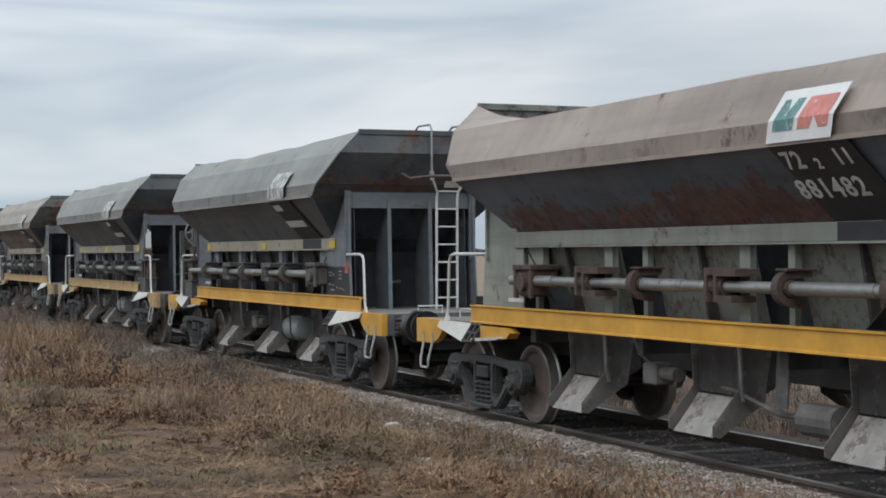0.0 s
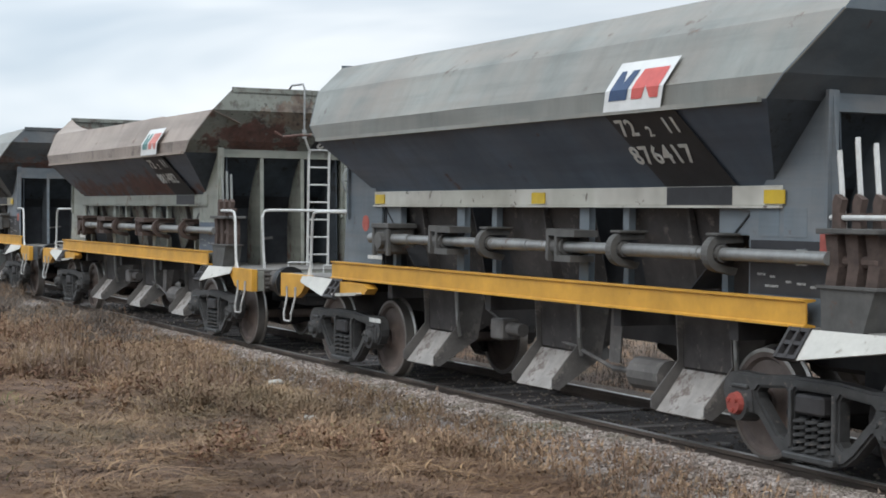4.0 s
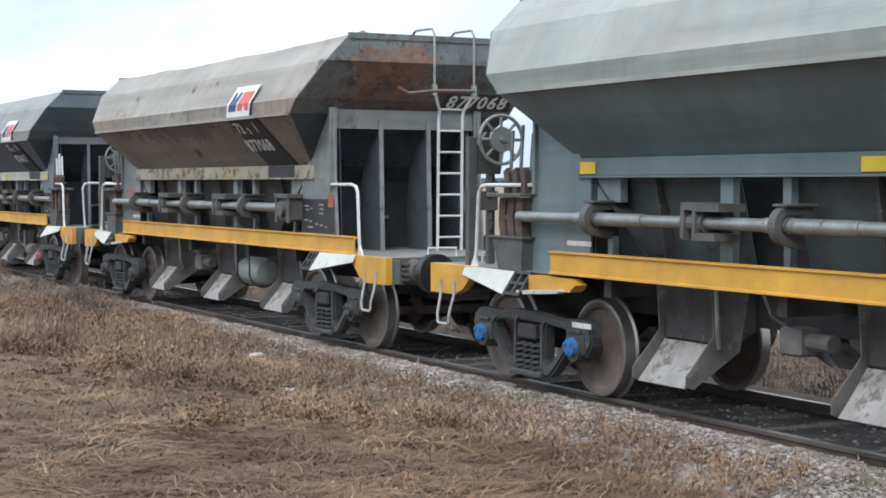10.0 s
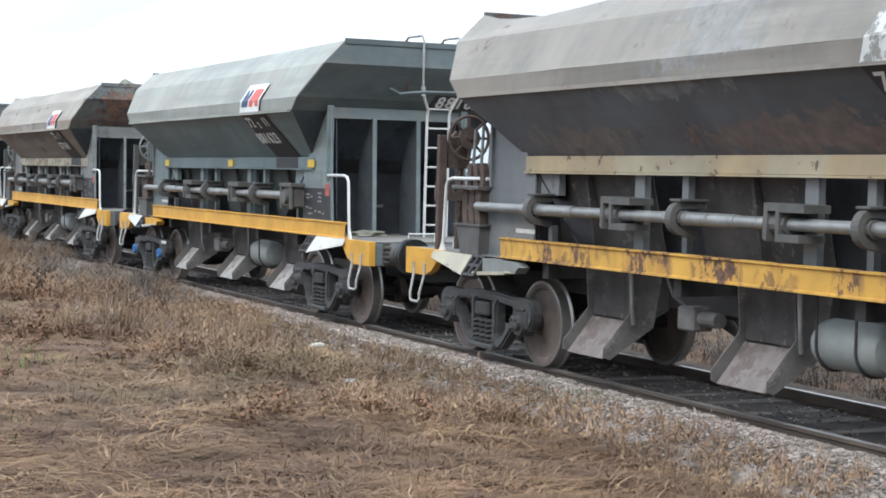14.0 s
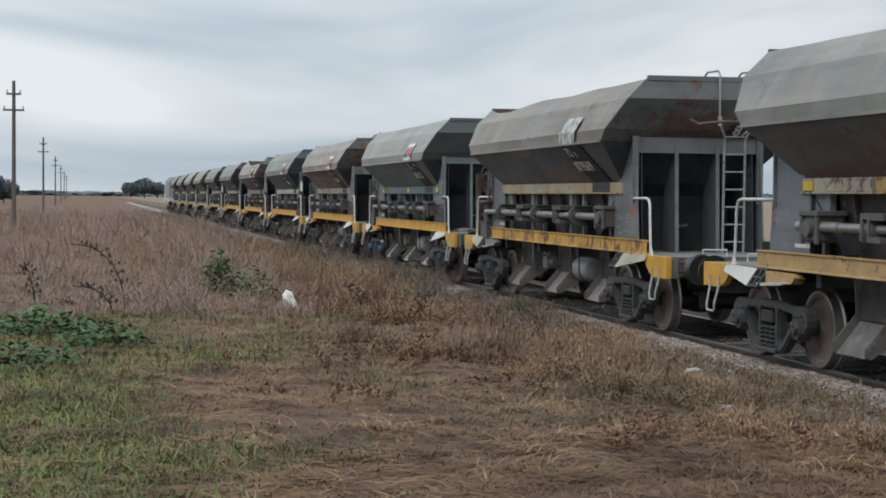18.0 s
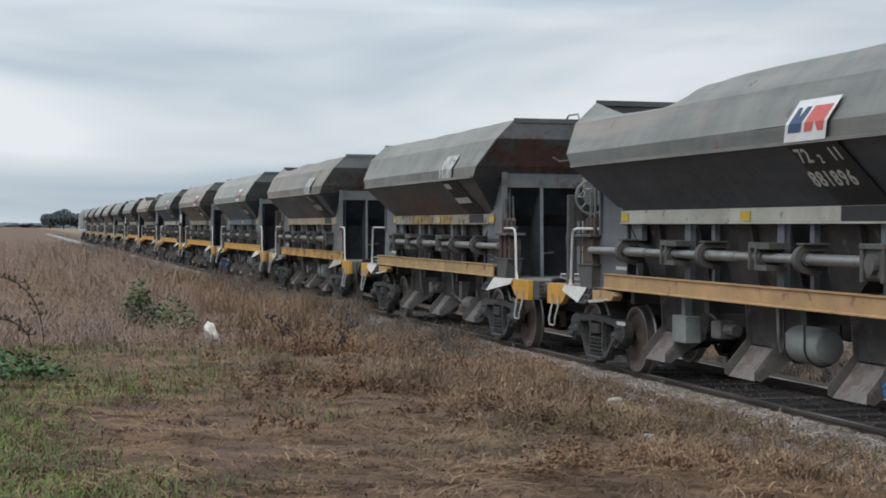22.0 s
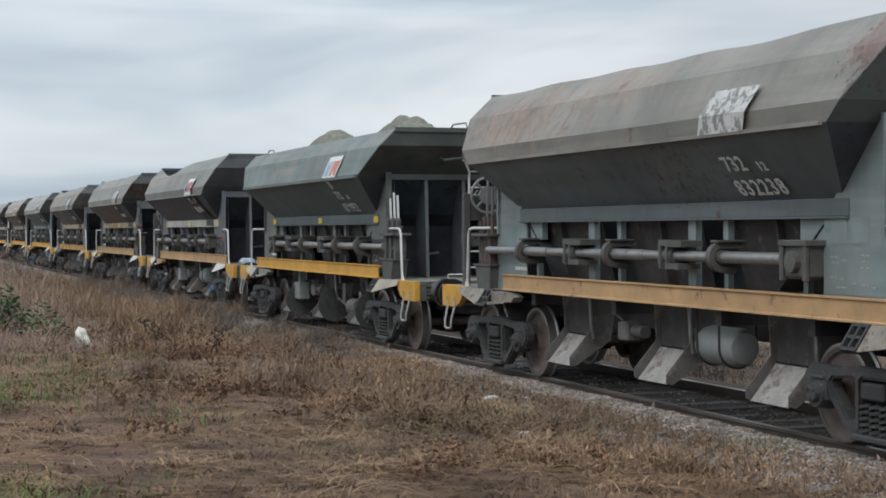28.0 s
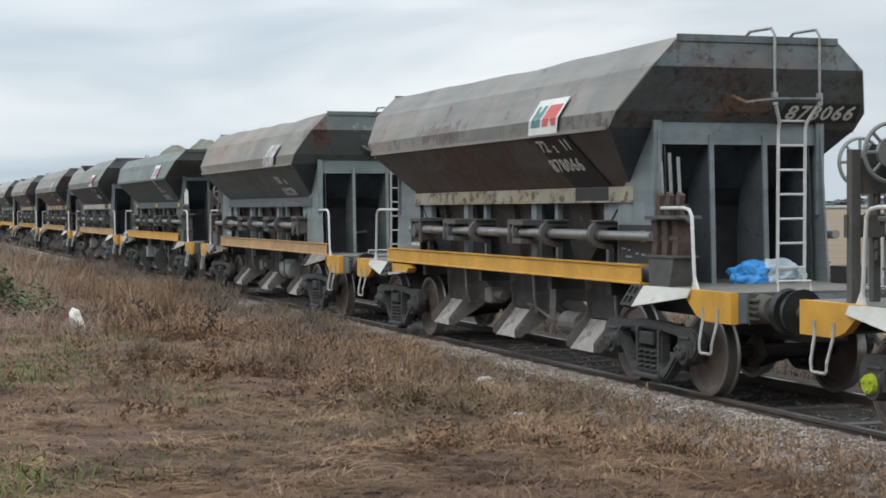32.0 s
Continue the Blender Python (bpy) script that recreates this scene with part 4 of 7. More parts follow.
def wagon(spec, keyed):
    """One hopper wagon on two bogies; spec gives its paint, marks and state."""
    global LEVELS
    LEVELS = spec.get("levels", STANDARD)
    top_z, top_x, top_y = LEVELS[4]
    sd = spec["seed"]
    w = tagged(new("ballast_hopper_wagon", None), spec["label"], "hopper wagon", "wagons of the train")
    up, lo, en, fit, ridge = spec["paint"]
    am, sag = spec.get("dent", 0.03), spec.get("sag", 0.03)
    for s in (-1, 1):
        for k in (2, 3):
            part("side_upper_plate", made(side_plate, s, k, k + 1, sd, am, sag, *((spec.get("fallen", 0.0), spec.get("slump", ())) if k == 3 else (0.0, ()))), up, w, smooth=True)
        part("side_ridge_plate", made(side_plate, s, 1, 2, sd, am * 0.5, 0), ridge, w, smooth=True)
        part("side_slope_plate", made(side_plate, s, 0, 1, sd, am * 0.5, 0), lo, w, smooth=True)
        part("ridge_seam", shared("ridge_seam", up, seam, s), None, w)
        part("flange_strip", shared("flange_strip", spec["strip"], strip, s), None, w, "rust-spotted pale flange strip")
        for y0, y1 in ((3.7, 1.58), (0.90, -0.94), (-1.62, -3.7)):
            part("lower_wall", shared("lower_wall", spec.get("wall", M_SHADEDSTEEL), lower_wall, s, y0, y1), None, w)
        # Near-black sheet behind the gaps, standing in for the dark inside.
        part("inner_wall", shared("inner_wall", M_INNERDARK, inner_wall, s), None, w)
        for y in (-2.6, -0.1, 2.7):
            part("wall_rib", shared("wall_rib", M_SHADEDSTEEL, wall_rib, s), None, w).location = (0, y, 0)
        for y in (1.6, -0.98):
            part("post", shared("post", fit, post), None, w).matrix_basis = pose(s * 0.93, y, 0, 0, 0, 0 if s > 0 else 180)
        for y in (3.35, 0.85, -1.69, -3.2):
            part("foot_post", shared("foot_post", fit, foot_post), None, w).matrix_basis = pose(s * 0.93, y, 0, 0, 0, 0 if s > 0 else 180)
            if abs(y) < 3:
                part("short_post", shared("short_post", fit, short_post), None, w).matrix_basis = pose(s * 0.93, y, 0, 0, 0, 0 if s > 0 else 180)
        for y in (3.44, -3.38):
            part("wide_post", shared("wide_post", fit, wide_post), None, w).matrix_basis = pose(s * 0.93, y, 0, 0, 0, 0 if s > 0 else 180)
        back = bool(spec.get("rear"))
        pipe = part("discharge_shaft", shared("discharge_shaft", spec.get("pipe", M_PIPE), shaft, *((3.2, -4.72) if back else (4.72, -3.35)), smooth=True), None, w, "worn bare steel shaft")
        pipe.location = (s * 1.15, 0, 0)
        for y in (1.78, -0.80):
            part("clamp", shared("clamp", spec["bracket"], shaft_clamp), None, pipe).matrix_basis = pose(0, y, 0) @ (Matrix.Identity(4) if s > 0 else Matrix.Diagonal((-1, 1, 1, 1)))
        for y in ((-3.34, 0.65, -1.88) if back else (3.34, 0.65, -1.88)):
            part("hook", shared("hook", spec["bracket"], shaft_hook), None, pipe).matrix_basis = pose(0, y, 0, 0, 0, 0 if s > 0 else 180)
        part("gearbox", shared("gearbox", spec["bracket"], gearbox), None, pipe).matrix_basis = pose(0, 3.2 if back else -3.4, 0, 0, 0, 0 if s > 0 else 180)
        part("side_sill", shared("side_sill", spec["sill"], sill, s, *((-4.52, 4.76) if back else (-5.62 if s < 0 else -4.3, 4.05))), None, w, "yellow channel-section sill")
        for y in (2.35, -0.25, -2.75):
            c = part("discharge_chute", shared("discharge_chute", M_SHADEDSTEEL, chute, s), None, w)
            c.location = (0, y, 0)
            part("lip", shared("lip", spec.get("lip", M_LIP), chute_lip, s), None, c, "stone-polished steel lip")
            for j in (-1, 1):
                part("cheek", shared("cheek", M_CHEEK, chute_cheek, s, j), None, c)
            part("rod", shared("rod", M_PIPE, chute_rod, s), None, c)
            if spec.get("discs"):
                part("chute_disc", shared("chute_disc", M_CAST, chute_disc, s), None, c, "round dark side disc")
    for e in (-1, 1):
        part("end_upper_plate", made(end_plate, e, 3, 4, sd, am * 0.4), en, w, smooth=True)
        part("end_slope_plate", made(end_plate, e, 2, 3, sd, am * 0.6), en, w, smooth=True)
        part("end_ridge_plate", made(end_plate, e, 1, 2, sd, 0), en, w)
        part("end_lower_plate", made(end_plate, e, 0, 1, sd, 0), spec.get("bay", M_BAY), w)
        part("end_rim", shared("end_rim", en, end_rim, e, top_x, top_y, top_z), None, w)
        part("bulkhead", shared("bulkhead", M_INNERDARK, bulkhead, e), None, w)
        part("inner_slope", shared("inner_slope", M_INNERDARK, inner_slope, e), None, w)
        part("end_header", shared("end_header", fit, header, e, spec.get("header", 2.70)), None, w)
        part("bay_flap", shared("bay_flap", M_LIP, bay_flap, e), None, w, "pale bar standing for daylight through the recess")
        for x in (-0.35, 0.32):
            web = part("end_fin", shared("end_fin", spec.get("web", M_WEB), fin, e), None, w)
            web.location = (x, 0, 0)
            part("flange", shared("flange", fit, fin_flange, e), None, web)
        for s in (-1, 1):
            part("end_gusset", shared("end_gusset", fit, gusset, e), None, w).location = (s * 1.02, 0, 0)
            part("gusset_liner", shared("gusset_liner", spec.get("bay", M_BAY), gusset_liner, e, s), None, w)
            part("cover_plate", shared("cover_plate", spec["wing"], wing_plate, e, s), None, w, "chipped white cover plate")
            part("corner_block", shared("corner_block", spec["block"], corner_block, e, s), None, w, "yellow corner block")
            tray = part("plate_hinge", shared("plate_hinge", M_DARK, wing_hinge, e, s, 0, 1, 0, 1, -0.022), None, w)
            for k in (0.0, 0.44, 0.88):
                part("hinge_bar", shared("hinge_bar", M_DARK, wing_hinge, e, s, k, k + 0.12, 0, 1, 0.03), None, tray)
                part("hinge_bar", shared("hinge_bar", M_DARK, wing_hinge, e, s, 0, 1, k, k + 0.12, 0.026), None, tray)
            if e > 0:
                part("deck_shelf", shared("deck_shelf", spec.get("shelf", spec["sill"]), wing_shelf, e, s), None, w)
                part("shelf_edge", shared("shelf_edge", spec["wing"], shelf_edge, e, s), None, w)
            bf = part("buffer", shared("buffer", M_BUFFER, buffer, e, smooth=True), None, w)
            bf.location = (s * 0.86, 0, 0)
            part("buffer_head", shared("buffer_head", M_GREASE, buffer_head, e, smooth=True), None, bf, "greasy round buffer head")
            part("step", shared("step", M_STEP, stirrup, e, s), None, w, "white bent-rod step")
            part("handrail", shared("handrail", M_RAIL_WHITE, handrail, e, s, smooth=True), None, w, "white tubular handrail")
        part("deck", shared("deck", M_DECK, deck, e), None, w)
        part("headstock", shared("headstock", fit, headstock, e), None, w)
        part("draw_box", shared("draw_box", M_DARK, draw_box, e), None, w)
        part("coupler", shared("coupler", M_DARK, coupler, e), None, w)
        part("deck_hoop", shared("deck_hoop", M_RAIL_WHITE, deck_hoop, e), None, w)
        bogie(w, 4.64 if e > 0 else -4.47, spec.get("caps", {}).get(e, (M_CAST, M_CAST)), keyed)
    part("hopper_floor", shared("hopper_floor", M_INNERDARK, hopper_floor), None, w)
    for x in (-0.35, 0.35):
        part("centre_sill", shared("centre_sill", M_DARK, centre_sill), None, w).location = (x, 0, 0)
    for y in (-4.6, -3.5, -1.75, 0.75, 3.2, 4.6):
        part("cross_beam", shared("cross_beam", M_DARK, cross_beam), None, w).location = (0, y, 0)
    part("air_tank", shared("air_tank", M_TANK, tank, smooth=True), None, w, "grey cylindrical air tank") if spec.get("tank", True) else None
    for y in (-1.60, -1.12):
        part("tank_strap", shared("tank_strap", M_DARK, tank_strap, y), None, w) if spec.get("tank", True) else None
    if spec.get("chest"):
        part("equipment_box", shared("equipment_box", M_TANK, equipment_box), None, w, "grey box under the frame")
    None if spec.get("tank", True) else part("brake_cylinder", shared("brake_cylinder", M_CHEEK, brake_cylinder), None, w)
    part("brake_valve", shared("brake_valve", M_CHEEK, brake_valve), None, w)
    lad = part("ladder", shared("ladder", spec.get("ladder", M_RAIL_WHITE), ladder_stile, 0, smooth=True), None, w, "steel ladder to the hopper rim")
    part("stile", shared("stile", spec.get("ladder", M_RAIL_WHITE), ladder_stile, 1, smooth=True), None, lad)
    for k in range(2):
        part("grab_rail", shared("grab_rail", spec.get("grab", M_GRAB), grab_rail, k, top_z, LEVELS[3][2], smooth=True), None, lad, "worn grey grab rail over the rim")
    for k in range(7):
        part("rung", shared("rung", spec.get("ladder", M_RAIL_WHITE), rung), None, lad).location = (0, 0, 1.32 + 0.27 * k)
    part("step_bracket", shared("step_bracket", en, step_bracket), None, lad)
    e = -1 if spec.get("rear") else 1
    rusty = spec.get("gear", M_RUSTY)
    turned = pose(0, 0, 0, 0, 0, 180 if e < 0 else 0)
    stand = part("brake_stand", shared("brake_stand", spec.get("stand", M_PALESTAND if spec.get("rear") else M_STAND), wheel_stand), None, w)
    stand.matrix_basis = turned
    tone = spec.get("wheel", M_TANK)
    wheel = part("handwheel", shared("handwheel", tone, handwheel, smooth=True), None, w, "spoked brake handwheel")
    wheel.matrix_basis = turned
    part("hub", shared("wheel_hub", tone, wheel_hub, smooth=True), None, wheel)
    for k in range(8):
        part("spoke", shared("spoke", tone, spoke, k), None, wheel)
    box_ = part("lever_box", shared("lever_box", M_STAND, lever_box, e), None, w)
    part("lever_shelf", shared("lever_shelf", M_STAND, lever_shelf, e), None, box_)
    part("lever_bar", shared("lever_bar", rusty, lever_bar, e), None, box_)
    for k in range(3):
        part("lever_plate", shared("lever_plate", rusty, lever_plate, e), None, box_).location = (0.02 * k, e * (4.74 + 0.20 * k), 0)
        part("lever", shared("lever", spec.get("lever", M_TANK), lever, k, e), None, box_)
    if spec.get("cross"):
        part("cross_rail", shared("cross_rail", M_RAIL_WHITE, cross_rail, smooth=True), None, w, "white guard rail across the platform")
    part("deck_box", shared("deck_box", M_DARK, deck_box), None, w)
    # marks
    if spec.get("logo", 1):
        up_by = round(am * 0.45 + 0.02, 3)
        lg = part("logo_panel", shared("logo_panel", M_LOGOWHITE if spec["logo"] == 1 else M_SCRAPED, logo_panel, up_by), None, w, "white logo panel")
        if spec["logo"] == 1:
            part("navy_mark", shared("navy_mark", spec.get("marks", (M_NAVY, M_LOGORED))[0], logo_navy, up_by), None, lg)
            part("red_mark", shared("red_mark", spec.get("marks", (M_NAVY, M_LOGORED))[1], logo_red, up_by), None, lg)
    if spec.get("band", 1):
        part("number_band", shared("number_band", M_BLACKBAND, number_band), None, w, "black slanted band").matrix_basis = side_frame_matrix(-2.62, 0.03, 0, 1, am * 0.3 + 0.008)
    if spec.get("number"):
        if spec.get("letter"):
            part("writing", text_mesh(spec["letter"], 0.25, M_STENCIL, 0.0), None, w, "white stencilled letter").matrix_basis = side_frame_matrix(-2.42, 0.80, 0, 1, am * 0.3 + 0.016)
        main, tail = (spec["code"].split() + [""])[:2]
        for words, size, dx, dv in ((main, 0.25, 0.0, 0.72), (tail if main == "732" else "2", 0.15, 0.20 * len(main), 0.70), ("" if main == "732" else tail, 0.22, 0.68, 0.73)):
            if words:
                part("writing", text_mesh(words, size, M_STENCIL, 0.0), None, w, "white stencilled writing").matrix_basis = side_frame_matrix(-2.30 - dx, dv - spec.get("drop", 0.0), 0, 1, am * 0.3 + 0.016)
        part("writing", text_mesh(spec["number"], 0.275, M_STENCIL, 0.0), None, w, "white stencilled number").matrix_basis = side_frame_matrix(-2.22, 0.36 - spec.get("drop", 0.0), 0, 1, am * 0.3 + 0.016)
        ex = spec.get("end_x", 0.51)
        if spec.get("band", 1):
            part("number_band", shared("end_band", M_BLACKBAND, end_band), None, w).matrix_basis = end_frame_matrix(ex - 0.07, 2.955, 0.016)
        part("writing", text_mesh(spec["number"], 0.265, M_STENCIL, 0.2), None, w, "white stencilled number").matrix_basis = end_frame_matrix(ex, 2.985, 0.020)
    else:
        part("writing", shared("writing_bars", M_STENCIL, bars, 6, 0.13, 0.15), None, w, "white unreadable stencil").matrix_basis = side_frame_matrix(-2.30, 0.36, 0, 1, am * 0.3 + 0.016)
        part("writing", shared("writing_bars", M_STENCIL, bars, 6, 0.12, 0.14), None, w).matrix_basis = end_frame_matrix(0.51, 3.02, 0.020)
        part("writing", shared("writing_bars", M_STENCIL, bars, 3, 0.12, 0.12), None, w).matrix_basis = side_frame_matrix(-2.30, 0.76, 0, 1, am * 0.3 + 0.016)
    gm = Matrix(((0, 0, -1, -1.037), (-1, 0, 0, -3.72), (0, 1, 0, 1.42), (0, 0, 0, 1)))
    for dy, dz, n in ((0.0, 0.28, 4), (0.03, 0.23, 3), (0.19, 0.25, 2), (0.0, 0.10, 3), (0.16, 0.085, 2), (0.10, 0.01, 5), (0.48, 0.30, 4), (0.50, 0.245, 3), (0.48, 0.19, 4), (0.36, 0.05, 2), (0.5, 0.04, 3), (0.66, 0.02, 2)):
        part("writing", shared("small_bars", M_DIMSTENCIL, bars, n, 0.018, 0.033), None, w).matrix_basis = gm @ pose(dy, dz, 0)
    if spec.get("signs", 1):
        for y in (-3.94, -0.2, 3.62):
            part("reflector", shared("reflector", M_YELLOW_SIGN, reflector), None, w, "yellow reflector plate").location = (-1.046, y, 0)
    if spec.get("spot"):
        part("red_marker", shared("red_marker", M_REDSPOT, red_mark), None, w, "faded red round marker")
    if spec.get("band", 1):
        part("strip_panel", shared("strip_panel", M_BLACKBAND, strip_panel), None, w)
    part("data_panel", shared("data_panel", spec.get("panel", M_BLACKBAND), data_panel), None, w, "dark panel with small white lettering")
    for k, (y0, y1) in enumerate(((-3.72, -3.98), (-4.04, -4.32))):
        part("paint_patch", shared("paint_patch", fit, paint_patch, y0, y1), None, w)
    if spec.get("red", 1):
        part("red_patch", shared("red_patch", M_REDSPOT, red_patch), None, w)
    part("writing", shared("front_bars", M_STENCIL, bars, 5, 0.045, 0.085), None, w, "white unreadable stencil").matrix_basis = Matrix(((0, 0, -1, -1.036), (-1, 0, 0, 4.0), (0, 1, 0, 1.42), (0, 0, 0, 1)))
    if spec.get("caps"):
        part("writing", shared("bogie_bars", M_STENCIL, bars, 6, 0.05, 0.055), None, w, "white unreadable stencil").matrix_basis = Matrix(((0, 0, -1, -1.088), (-1, 0, 0, 3.82), (0, 1, 0, 0.66), (0, 0, 0, 1)))
    for y0, y1, top in spec.get("heaps", ()):
        part("stone_load", made(heap, y0, y1, top, sd), M_STONE_LOAD, w, "heaped grey ballast stone")
    return w


def deck_box(bm):
    box(bm, 0.92, 1.19, -5.35, -4.95, 1.15, 1.34, 0.01)


def end_band(bm):
    prism(bm, [(0.0, 0.0), (1.03, 0.0), (1.0, 0.25), (0.06, 0.25)], "z", -0.02, 0.002)


def strip_panel(bm):
    box(bm, -1.050, -1.03, -2.44, -3.38, 2.078, 2.232)


def data_panel(bm):
    prism(bm, [(-3.62, 1.37), (-3.62, 1.80), (-4.66, 1.80), (-4.70, 1.37)], "x", -1.036, -1.030)


def paint_patch(bm, y0, y1):
    box(bm, -1.036, -1.030, y0, y1, 1.83, 2.06)


def red_patch(bm):
    box(bm, -1.038, -1.030, -4.48, -4.64, 1.70, 1.86)


def reflector(bm):
    box(bm, -0.012, -0.002, -0.13, 0.13, 2.09, 2.2)


def red_mark(bm):
    cyl(bm, (-1.032, 4.08, 1.85), (-1.037, 4.08, 1.85), 0.10, seg=14)


M_STONE_LOAD = plain("loose_grey_stone", (0.155, 0.150, 0.118), 0.95, 0.0, 0.35, 14, fleck=(0.22, 0.215, 0.175), fleck_at=0.55, bump=0.8)

# ---- ground, track, plants ----


def ground_z(x, y):
    """The lie of the land: the bed beside the track is lowest, the verge where the camera stands a little higher."""
    a = abs(x)
    z = -0.24 if a < 2.0 else -0.24 + 0.20 * min(1.0, (a - 2.0) / 2.2)
    if x < -4.2:
        z += 0.10 * min(1.0, (-4.2 - x) / 6)
    if x > 4:
        z += -0.35 * min(1.0, (x - 4) / 10)
    if a > 2.0 and a < 60 and y < 200:
        z += 0.03 * noise.noise(Vector((x * 0.7, y * 0.7, 0))) + 0.05 * noise.noise(Vector((x * 0.15, y * 0.15, 4)))
    return z


def cuts(a, b, near, far, step, grow):
    """Grid lines: close together between near and far, wider and wider beyond."""
    xs = list(np.arange(near, far + 1e-6, step))
    d, x = step, near
    while x > a:
        d *= grow
        x -= d
        xs.insert(0, max(a, x))
    d, x = step, far
    while x < b:
        d *= grow
        x += d
        xs.append(min(b, x))
    return xs


def sheet(name, xs, ys, height, material):
    verts = [(x, y, height(x, y)) for y in ys for x in xs]
    n = len(xs)
    faces = [(j * n + i, j * n + i + 1, (j + 1) * n + i + 1, (j + 1) * n + i) for j in range(len(ys) - 1) for i in range(n - 1)]
    me = bpy.data.meshes.new(name)
    me.from_pydata(verts, [], faces)
    me.materials.append(material)
    me.shade_smooth()
    return new(name, me)


def ground_material():
    m = Mat("dry_mown_ground", 0.95)
    straw = m.ramp(m.noise(3.0, 8, 0.7, (1.0, 0.45, 1.0)), (0.32, (0.058, 0.029, 0.016)), (0.50, (0.130, 0.069, 0.034)), (0.68, (0.238, 0.136, 0.065)))
    soil = m.ramp(m.noise(1.1, 6, 0.65, shift=8), (0.43, 0.0), (0.60, 0.85))
    col = m.mix(soil, straw, (0.062, 0.032, 0.020))
    green = m.ramp(m.noise(0.22, 4, 0.6, shift=21), (0.55, 0.0), (0.70, 0.5))
    col = m.mix(green, col, (0.070, 0.068, 0.030))
    sep = m.n.new("ShaderNodeSeparateXYZ")
    m.l.new(m.co, sep.inputs[0])
    field = m.ramp(sep.outputs["X"], (0.0, 0.0), (1.0, 1.0))
    far = m.n.new("ShaderNodeMapRange")
    far.inputs["From Min"].default_value, far.inputs["From Max"].default_value = 5.0, 7.0
    m.l.new(sep.outputs["X"], far.inputs["Value"])
    stub = m.ramp(m.noise(0.5, 5, 0.6, (0.15, 1.0, 1.0)), (0.35, (0.148, 0.104, 0.063)), (0.7, (0.212, 0.158, 0.096)))
    col = m.mix(far.outputs["Result"], col, stub)
    m.bump(m.noise(16, 8, 0.75, (1, 0.5, 1)), 0.7, 0.03)
    return m.done(col)


ground = tagged(sheet("ground", cuts(-3500, 3500, -13, 6, 0.45, 1.25), cuts(-3500, 3500, 5, 60, 0.45, 1.22), ground_z, ground_material()),
                "dry brown mown grass and stubble fields", "ground", kind="structure")

# the light farm track beyond the line
M_DIRT = plain("pale_dirt_road", (0.306, 0.252, 0.193), 0.95, 0, 0.15, 1.5)
bm = bmesh.new()
slab(bm, lambda u, v: (9.0 + 4.0 * u, -40 + 500 * v, -0.52 + 0.03 * math.sin(u * 9)), 4, 60, -0.04)
tagged(new("dirt_road", mesh_of("dirt_road", bm, M_DIRT)), "pale dirt road beyond the railway line", "road", kind="structure")


def bed_z(x, y):
    a = abs(x)
    z = -0.114 if a < 0.8 else (-0.114 + 0.049 * min(1.0, (a - 0.8) / 0.12) if a < 1.35 else -0.065 - 0.19 * min(1.0, (a - 1.35) / 1.0))
    return z + 0.02 * noise.noise(Vector((x * 3, y * 3, 7)))


def bed_material():
    m = Mat("ballast_gravel", 0.95)
    tone = m.ramp(m.noise(28, 5, 0.75), (0.3, (0.100, 0.082, 0.072)), (0.50, (0.250, 0.212, 0.188)), (0.70, (0.450, 0.392, 0.352)))
    sep = m.n.new("ShaderNodeSeparateXYZ")
    m.l.new(m.co, sep.inputs[0])
    ab = m.n.new("ShaderNodeMath")
    ab.operation = "ABSOLUTE"
    m.l.new(sep.outputs["X"], ab.inputs[0])
    oil = m.n.new("ShaderNodeMapRange")
    oil.inputs["From Min"].default_value, oil.inputs["From Max"].default_value = 1.05, 0.78
    m.l.new(ab.outputs[0], oil.inputs["Value"])
    stain = m.mix(1.0, oil.outputs["Result"], m.ramp(m.noise(2.2, 5, 0.6), (0.3, 0.75), (0.6, 1.0)), "MULTIPLY")
    edge = m.n.new("ShaderNodeMath")          # the gravel thins out into soil, sooner on the far side
    edge.operation = "ADD"
    m.l.new(m.ramp(m.noise(1.7, 5, 0.65, shift=14), (0.3, 0.0), (0.7, 1.0)), edge.inputs[1])
    side = m.n.new("ShaderNodeMapRange")
    side.inputs["From Min"].default_value, side.inputs["From Max"].default_value = -2.35, -1.55
    side.inputs["To Min"].default_value, side.inputs["To Max"].default_value = 1.0, -1.0
    m.l.new(sep.outputs["X"], side.inputs["Value"])
    east = m.n.new("ShaderNodeMapRange")
    east.inputs["From Min"].default_value, east.inputs["From Max"].default_value = 0.85, 1.3
    east.inputs["To Max"].default_value = 2.2
    m.l.new(sep.outputs["X"], east.inputs["Value"])
    both = m.n.new("ShaderNodeMath")
    both.operation = "ADD"
    m.l.new(side.outputs["Result"], both.inputs[0])
    m.l.new(east.outputs["Result"], both.inputs[1])
    m.l.new(both.outputs[0], edge.inputs[0])
    soil = m.ramp(m.noise(7, 6, 0.7, shift=4), (0.3, (0.050, 0.035, 0.025)), (0.7, (0.120, 0.082, 0.055)))
    tone = m.mix(m.ramp(edge.outputs[0], (0.3, 0.0), (0.75, 1.0)), tone, soil)
    col = m.mix(stain, tone, (0.033, 0.027, 0.027))
    m.bump(m.noise(30, 4, 0.7), 1.0, 0.03)
    return m.done(col)


tagged(sheet("track_bed", list(np.arange(-2.5, 2.51, 0.125)), cuts(-80, 420, 5, 40, 0.2, 1.15), bed_z, bed_material()), "grey ballast bed, oil-stained between the rails", "ballast bed", kind="structure")

